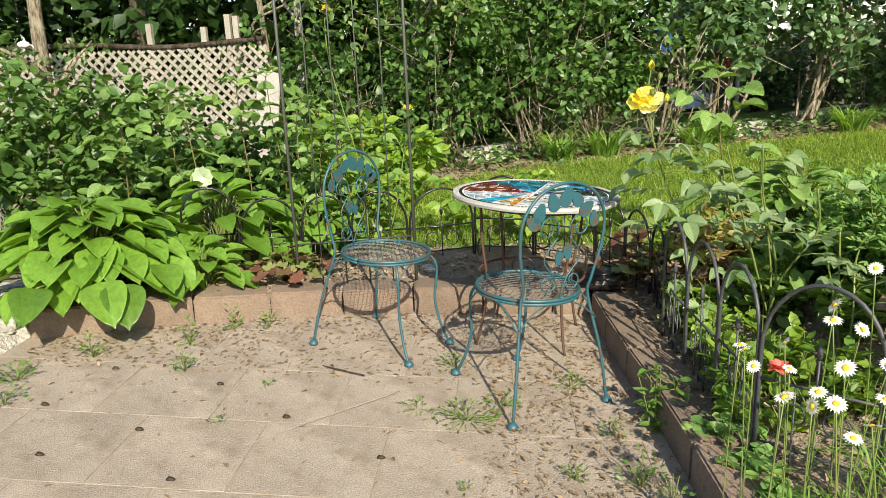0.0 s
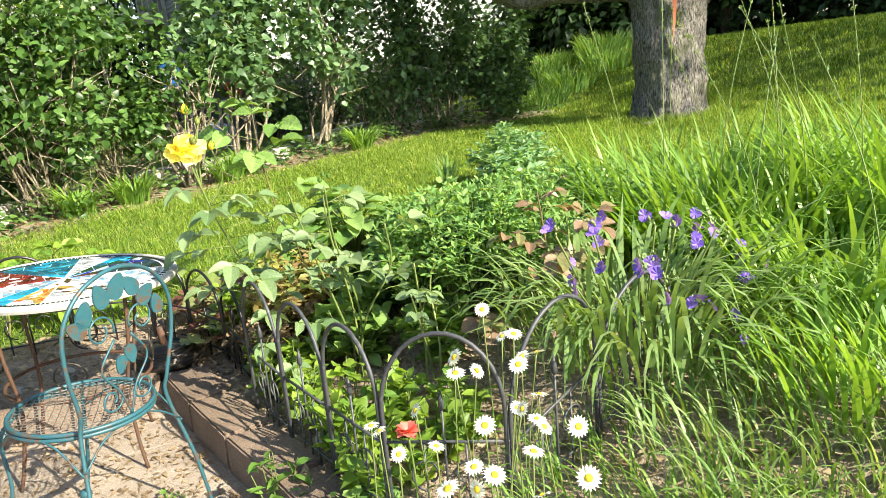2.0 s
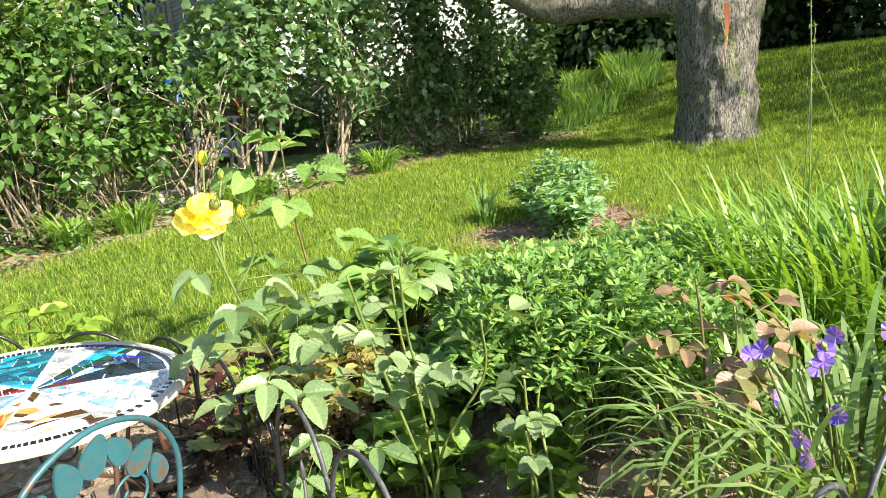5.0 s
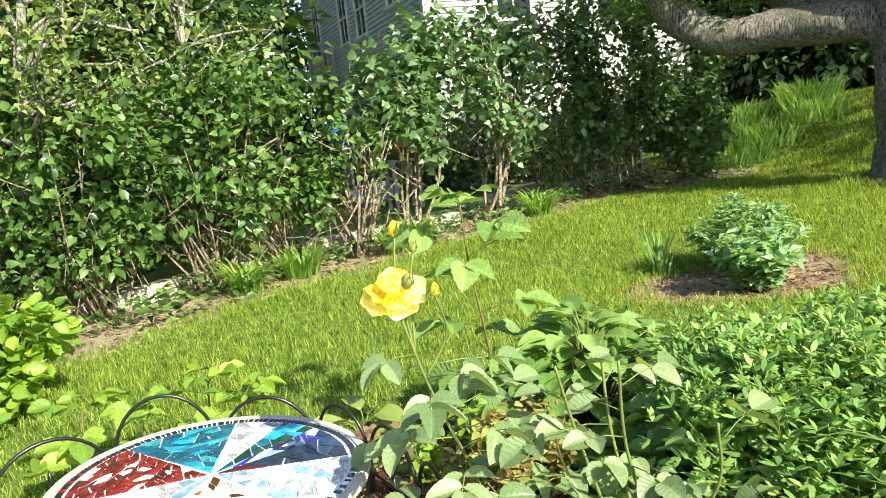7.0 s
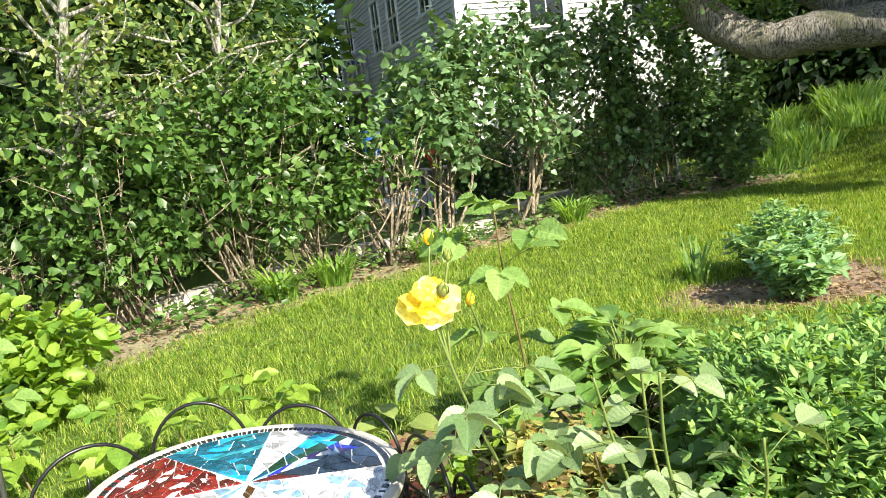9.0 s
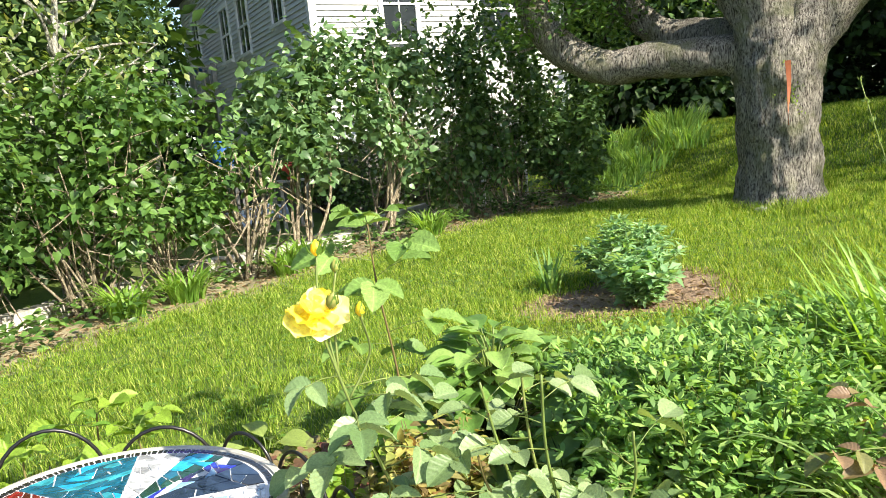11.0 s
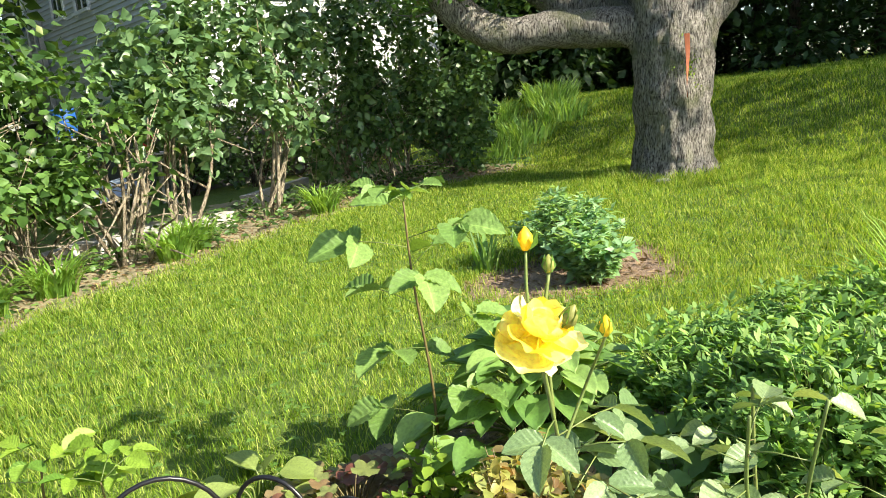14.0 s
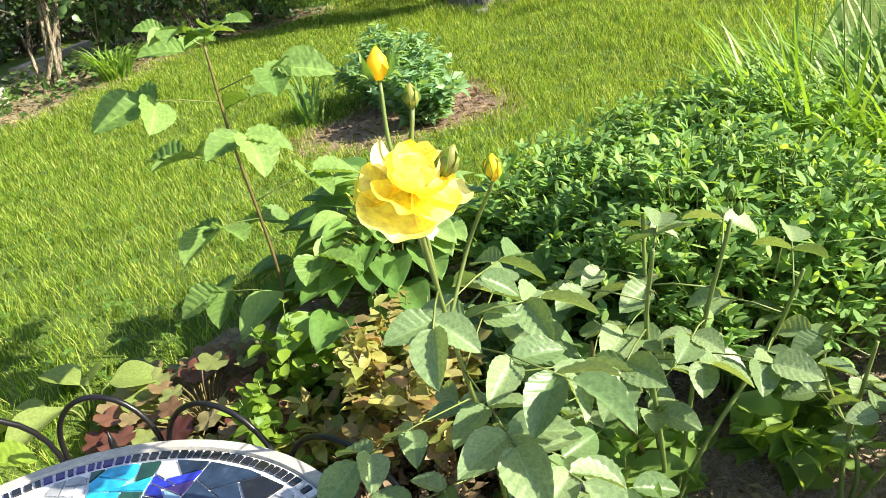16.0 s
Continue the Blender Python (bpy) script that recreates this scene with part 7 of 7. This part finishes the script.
def patio():
    bm = bmesh.new()
    v = [bm.verts.new((x, y, patio_z(x) - 0.0022)) for x, y in ((-2.04, -3.2), (1.0, -3.2), (1.0, 3.75), (-2.04, 3.75))]
    v2 = [bm.verts.new((q.co.x, q.co.y, q.co.z - 0.05)) for q in v]
    bm.faces.new(v)
    for i in range(4):
        bm.faces.new((v[i], v2[i], v2[(i + 1) % 4], v[(i + 1) % 4]))
    p = part("patio", bm, M["joint"], None)
    tagged(p, "worn sandy concrete paver patio with weeds in joints", "patio", kind="structure")
    s, j = 0.46, 0.0022
    meshes = []
    for k in range(4):
        bm = bmesh.new()
        box(bm, (j / 2, j / 2, -0.05), (s - j / 2, s - j / 2, 0.0), 0.0012)
        me = bpy.data.meshes.new("paver")
        bm.to_mesh(me)
        bm.free()
        me.materials.append(M["paver"])
        meshes.append(me)
    for iy in range(16):
        for ix in range(8):
            x, y = -2.04 + ix * s - (0.0 if iy % 2 else s / 2) , -3.2 + iy * s
            if x > 0.92 or x < -2.3 or not (inside_patio(x + s / 2, y + 0.05) or inside_patio(x + 0.1, y + 0.05) or inside_patio(x + s - 0.1, y + 0.05)):
                continue
            ob = new("paver", meshes[(ix * 3 + iy) % 4])
            ob.parent = p
            ob.matrix_basis = Matrix.Translation((x, y, patio_z(x) + rand(-0.0008, 0.0008))) @ pose(0, 0, 0, rand(-.06, .06), 3.4 + rand(-.06, .06), 0)


patio()


# ---- litter and weeds on the patio ----
def scatter_litter():
    n = 12000
    x, y = rand(-1.95, 0.85, n), rand(0.3, 3.6, n)
    d = curb_distance(x, y)
    # thick at the curb; extra east of 0.15 also darkens for dappled shade
    k = inside_patio(x, y) & (rng.random(n) < np.clip(0.025 + 0.9 * np.exp(-d * 4.2) + 0.75 * (x > 0.15) + 0.35 * (y > 2.7), 0, 1))
    x, y = x[k], y[k]
    m = len(x)
    P = np.c_[x, y, patio_z(x) + 0.006]
    ob = leaves("leaf_litter", P, np.c_[rng.normal(size=(m, 2)), rand(-0.05, 0.25, m)], rng.normal(0, 0.3, (m, 3)) + [0, 0, 1], rand(0.006, 0.038, m), rand(0.004, 0.018, m), "simple", M["dry"])
    tagged(ob, "dry brown leaf bits scattered over the patio", "leaf litter", kind="stuff")
    n = 7500
    x, y = rand(-1.9, 3.0, n), rand(1.0, 4.6, n)
    k = on_bed(x, y)
    x, y = x[k], y[k]
    m = len(x)
    ob = leaves("bed_litter", np.c_[x, y, land(x, y) + 0.012], np.c_[rng.normal(size=(m, 2)), rand(-0.1, 0.3, m)], rng.normal(0, 0.4, (m, 3)) + [0, 0, 1], rand(0.02, 0.06, m), rand(0.012, 0.035, m), "simple", M["chip"])
    tagged(ob, "dry leaves and bark bits on the bed soil", "leaf litter", kind="stuff")
    n = 700
    a, q = rand(0, 6.28, n), np.sqrt(rand(0, 1, n))
    x, y = MULCH[0] + MULCH[2] * q * np.cos(a), MULCH[1] + MULCH[3] * q * np.sin(a)
    ob = leaves("bark_mulch", np.c_[x, y, land(x, y) + 0.012], np.c_[rng.normal(size=(n, 2)), rand(-0.2, 0.3, n)], rng.normal(0, 0.5, (n, 3)) + [0, 0, 1], rand(0.03, 0.08, n), rand(0.012, 0.03, n), "simple", M["dry"])
    tagged(ob, "brown bark mulch round the peony", "mulch", kind="stuff")
    for k, (x, y) in enumerate([(-1.35, 2.0), (-1.1, 2.2), (-0.85, 1.9), (-1.55, 2.35), (-0.45, 1.55), (0.05, 1.6), (-1.2, 1.6), (-0.6, 2.35), (-1.75, 2.2), (-0.2, 2.1), (-0.95, 2.6), (-1.45, 2.7)]):
        c = thing("seed_cone", (x, y, float(patio_z(x))), "small dark seed cone lying on the patio", "cone", "seed cones on the patio")
        tubes("scales", [([(-0.014, 0, 0.006), (-0.006, 0.002, 0.009), (0.006, 0, 0.009), (0.016, 0.001, 0.006)], [0.003, 0.008, 0.007, 0.002])], M["dark_branch"], c, 7)
    tw = thing("twig", (-0.55, 2.25, float(patio_z(-0.55)) + 0.004), "thin pale dry straw lying on the patio", "twig")
    tubes("stalk", [(curve([(-0.5, -0.42, 0), (0, 0.02, 0.004), (0.35, 0.33, 0)], 12), 0.0014)], M["lattice"], tw, 5)
    tw = thing("twig", (-0.45, 2.78, float(patio_z(-0.45)) + 0.005), "short dark crooked twig lying on the patio", "twig")
    tubes("stalk", [(curve([(-0.13, 0.07, 0), (-0.08, 0.03, 0.008), (0.08, -0.04, 0.002)], 10), 0.0035)], M["dark_branch"], tw, 5)


scatter_litter()


def straw():
    n = 800
    x, y = rand(-1.9, 0.85, n), rand(1.2, 3.6, n)
    k = inside_patio(x, y) & (rng.random(n) < 0.25 + 0.75 * np.exp(-curb_distance(x, y) * 3))
    x, y = x[k], y[k]
    m = len(x)
    a = rand(0, 6.28, m)
    ob = leaves("straw", np.c_[x, y, patio_z(x) + 0.004], np.c_[np.cos(a), np.sin(a), 0.03 + 0 * a], (0, 0, 1), rand(0.03, 0.12, m), rand(0.0016, 0.003, m), "flat", M["lattice"])
    tagged(ob, "pale dry grass straws scattered on the patio", "straw", kind="stuff")


straw()


def weed(x, y, R, H, n, L, W, label, mat="weed", kind="oval"):
    z = float(patio_z(x))
    t = thing("weed", (x, y, z), label, "weed", "weeds in the patio joints")
    a = rand(0, 6.28, n)
    q = np.sqrt(rand(0, 1, n)) * R
    P = np.c_[q * np.cos(a), q * np.sin(a), rand(0.004, H, n) * (1 - 0.6 * q / R)]
    one_by_one("stalk", [([(0, 0, -0.01), p * [0.5, 0.5, 0.7], p], 0.0016) for p in P[: n // 4]], M["stem"], t)
    leaves("foliage", P, np.c_[np.cos(a), np.sin(a), rand(0.1, 0.9, n)] + rng.normal(0, 0.4, (n, 3)) * [1, 1, 0.3], rng.normal(0, 0.25, (n, 3)) + [0, 0, 1], L * rand(0.7, 1.2, n), W * rand(0.8, 1.2, n), kind, M[mat], t)


for x, y, R, H, n, L in [(0.08, 2.42, 0.18, 0.04, 130, 0.04), (0.22, 2.55, 0.10, 0.04, 50, 0.04), (-0.12, 2.48, 0.10, 0.025, 36, 0.035), (0.45, 2.05, 0.06, 0.05, 40, 0.035), (0.66, 2.02, 0.10, 0.10, 60, 0.045), (0.72, 1.85, 0.08, 0.12, 60, 0.04), (0.62, 2.35, 0.06, 0.05, 30, 0.035),
                         (-1.62, 2.82, 0.07, 0.10, 40, 0.05), (-1.25, 3.02, 0.06, 0.10, 36, 0.05), (-1.12, 3.23, 0.06, 0.12, 40, 0.05), (-0.95, 3.28, 0.07, 0.09, 40, 0.045), (-1.15, 2.72, 0.07, 0.08, 44, 0.045), (-1.8, 2.55, 0.12, 0.06, 60, 0.05), (-1.72, 2.35, 0.14, 0.05, 70, 0.05), (-1.86, 2.15, 0.12, 0.05, 60, 0.05), (-0.75, 2.62, 0.04, 0.02, 18, 0.03), (-0.85, 2.3, 0.05, 0.01, 24, 0.03), (0.1, 1.95, 0.04, 0.02, 20, 0.025), (0.0, 2.9, 0.12, 0.04, 60, 0.04), (0.5, 2.75, 0.10, 0.04, 50, 0.035)]:
    weed(x, y, R * 0.7, H * 1.5 + 0.01, int(n * 0.9), L * 0.5, L * 0.25, "low green weed growing from a paver joint", "weed", "flat")
for x, y in [(0.98, 1.75), (1.0, 1.55), (0.95, 1.95), (0.97, 2.15), (1.0, 1.35)]:
    cluster_plant("ground_ivy", x, y, 0.13, 0.08, 80, 0.04, 0.042, "baptisia", "heart", "low round-leaved creeping weed on the bed edge", 14, "weed")

# white pebbles and netting west of the patio
P = np.c_[rand(-3.2, -2.08, 1100), rand(1.8, 3.6, 1100)]
verts, faces = [], []
ico = bmesh.new()
bmesh.ops.create_icosphere(ico, subdivisions=1, radius=1)
iv = np.array([v.co[:] for v in ico.verts])
fi = np.array([[v.index for v in f.verts] for f in ico.faces])
ico.free()
S = rand(0.008, 0.024, len(P))[:, None, None] * (1 + 0.3 * rng.normal(size=(len(P), 1, 3)))
V = iv[None] * S * [1, 1, 0.7] + np.c_[P, land(P[:, 0], P[:, 1]) + 0.004][:, None]
ob = fast("pebbles", V.reshape(-1, 3), (fi[None] + (np.arange(len(P)) * len(iv))[:, None, None]).reshape(-1, 3), M["gravel"], None, True)
tagged(ob, "pale gravel beside the patio", "gravel", kind="stuff")
nt_ = thing("wire_netting", (-2.98, 3.95, float(land(-2.98, 3.95))), "standing roll of pale wire netting beside the hosta", "netting")
wires = []
for k in range(26):
    for sgn in (1, -1):
        a = np.linspace(0, 2.6, 24) * sgn + k * 2 * math.pi / 26
        zz = np.linspace(0, 0.85, 24)
        rr = 0.24 - 0.12 * zz
        wires.append((np.c_[rr * np.cos(a), rr * np.sin(a), zz], 0.0016))
tubes("wire_mesh", wires, M["lattice"], nt_, 3)
br = thing("bird_ornament", (-2.98, 4.8, 1.55), "white bird ornament hanging on a thin wire", "ornament")
tubes("wire", [([(0, 0, 0.03), (-0.01, 0, 0.6)], 0.0012)], M["pole"], br, 4)
bm = bmesh.new()
bmesh.ops.create_uvsphere(bm, u_segments=12, v_segments=8, radius=1, matrix=Matrix.Diagonal((0.045, 0.018, 0.022, 1)))
part("body", bm, M["white"], br)
for s in (1, -1):
    one_leaf(br, (0, 0, 0.005), (-0.2, 0.3 * s, 1.0 * s), (1, 0, 0), 0.07, 0.05, "oval", M["white"], "wing")
one_leaf(br, (0.035, 0, 0), (1, 0, -0.6), (0, 0, 1), 0.05, 0.03, "oval", M["white"], "tail")
st = thing("garden_stone", ground_at(1.12, 2.62), "pale rough stone lying in the bed", "stone")
bm = bmesh.new()
bmesh.ops.create_icosphere(bm, subdivisions=3, radius=1, matrix=Matrix.Diagonal((0.10, 0.07, 0.05, 1)))
for v in bm.verts:
    v.co *= 1 + 0.25 * noise.noise(v.co * 14)
part("stone", bm, M["gravel"], st)
for x, y, s in [(0.35, 4.0, 0.035), (0.6, 3.98, 0.04), (0.15, 3.9, 0.03), (0.85, 3.95, 0.03), (-0.2, 4.0, 0.05)]:
    so = copy_thing(st, pose(*ground_at(x, y), 0, 0, x * 200))
    so.scale = (s / 0.08,) * 3
so = copy_thing(st, pose(7.50, 6.90, float(land(7.5, 6.9)), 0, 12, 40))
so.scale = (1.7, 1.5, 1.0)
tagged(so, "pale rough stone at the foot of the tree", "stone")


# ---- grass of the lawn ----
def lawn_grass():
    n = 760000
    x = rand(-3.2, 13.5, n)
    y = rand(3.2, 12.5, n)
    d = np.hypot(x - 0.6, y - 2.5)
    keep = rng.random(n) < np.clip(5.6 / np.maximum(d, 0.5), 0.36, 1.0)
    keep &= ~on_bed(x, y) & ~inside_patio(x, y) & ~in_mulch(x, y, 0.45 + 0.6 * rng.random(n)) & (y < line_y(HEDGE_LINE, x) - 0.15 - 0.5 * rng.random(n)) & (x > -2.8)
    keep &= np.hypot(x - TREE[0], y - TREE[1]) > 0.62
    x, y = x[keep], y[keep]
    m = len(x)
    patch = np.array([noise.noise(Vector((a * 0.9, b_ * 0.9, 0))) for a, b_ in zip(x, y)])
    tuft = np.array([noise.noise(Vector((a * 5, b_ * 5, 3))) for a, b_ in zip(x, y)])
    keep = rng.random(m) < np.clip(0.95 + 0.6 * tuft, 0.5, 1)
    x, y, patch, tuft = x[keep], y[keep], patch[keep], tuft[keep]
    m = len(x)
    d = np.hypot(x - 0.6, y - 2.5)
    a = rand(0, 6.28, m)
    L = 0.060 * (1 + 0.5 * patch + 0.6 * tuft) * rand(0.5, 1.45, m)
    L = L * (1 + 1.2 * np.exp(-np.abs(np.hypot(x - TREE[0], y - TREE[1]) - 0.75) * 3))
    W = (0.0014 + 0.00040 * d) * rand(0.8, 1.3, m)
    blades("lawn_grass", np.c_[x, y, land(x, y) - 0.004], np.c_[np.cos(a), np.sin(a), 0 * a], L, W, rand(0.5, 1.7, m), M["grass"], None, 2, 0.75)
    tagged(bpy.data.objects["lawn_grass"], "uncut bright green lawn grass", "grass", kind="stuff")
    n = 130000
    x, y = rand(8.5, 26, n), rand(-2, 15, n)
    k = (y < line_y(HEDGE_LINE, x) + 4.5 * (x > 9.0))
    x, y = x[k], y[k]
    m = len(x)
    a = rand(0, 6.28, m)
    blades("hill_grass", np.c_[x, y, land(x, y) - 0.004], np.c_[np.cos(a), np.sin(a), 0 * a], rand(0.05, 0.11, m), rand(0.006, 0.013, m), rand(0.3, 1.3, m), M["grass"], None, 2, 0.75)
    tagged(bpy.data.objects["hill_grass"], "long green grass on the rising slope", "grass", kind="stuff")
    n = 3200
    x, y = rand(-2, 7, n), rand(4.4, 9.5, n)
    k = ~on_bed(x, y) & ~in_mulch(x, y) & (y < line_y(HEDGE_LINE, x) - 0.1)
    x, y = x[k], y[k]
    P = np.repeat(np.c_[x, y, land(x, y) + rand(0.03, 0.07, len(x))], 3, 0)
    m = len(P)
    a = np.tile(np.arange(3) * 2.094, len(x)) + np.repeat(rand(0, 6, len(x)), 3)
    ob = leaves("clover", P, np.c_[np.cos(a), np.sin(a), 0.15 + 0 * a], rng.normal(0, 0.2, (m, 3)) + [0, 0, 1], rand(0.016, 0.03, m), rand(0.014, 0.024, m), "simple", M["weed"])
    tagged(ob, "small clover leaves among the lawn grass", "clover", kind="stuff")


lawn_grass()

for o in bpy.data.objects:
    if o.parent and o.name.split(".")[0] in ("blade_tuft", "strap_foliage", "foliage", "twig_growth", "leaflet_spray", "crown", "moss", "petal_ring", "petal_whorl", "clapboard_siding", "mesh_seat", "wire_mesh", "seed_head"):
        tagged(o, kind="stuff")
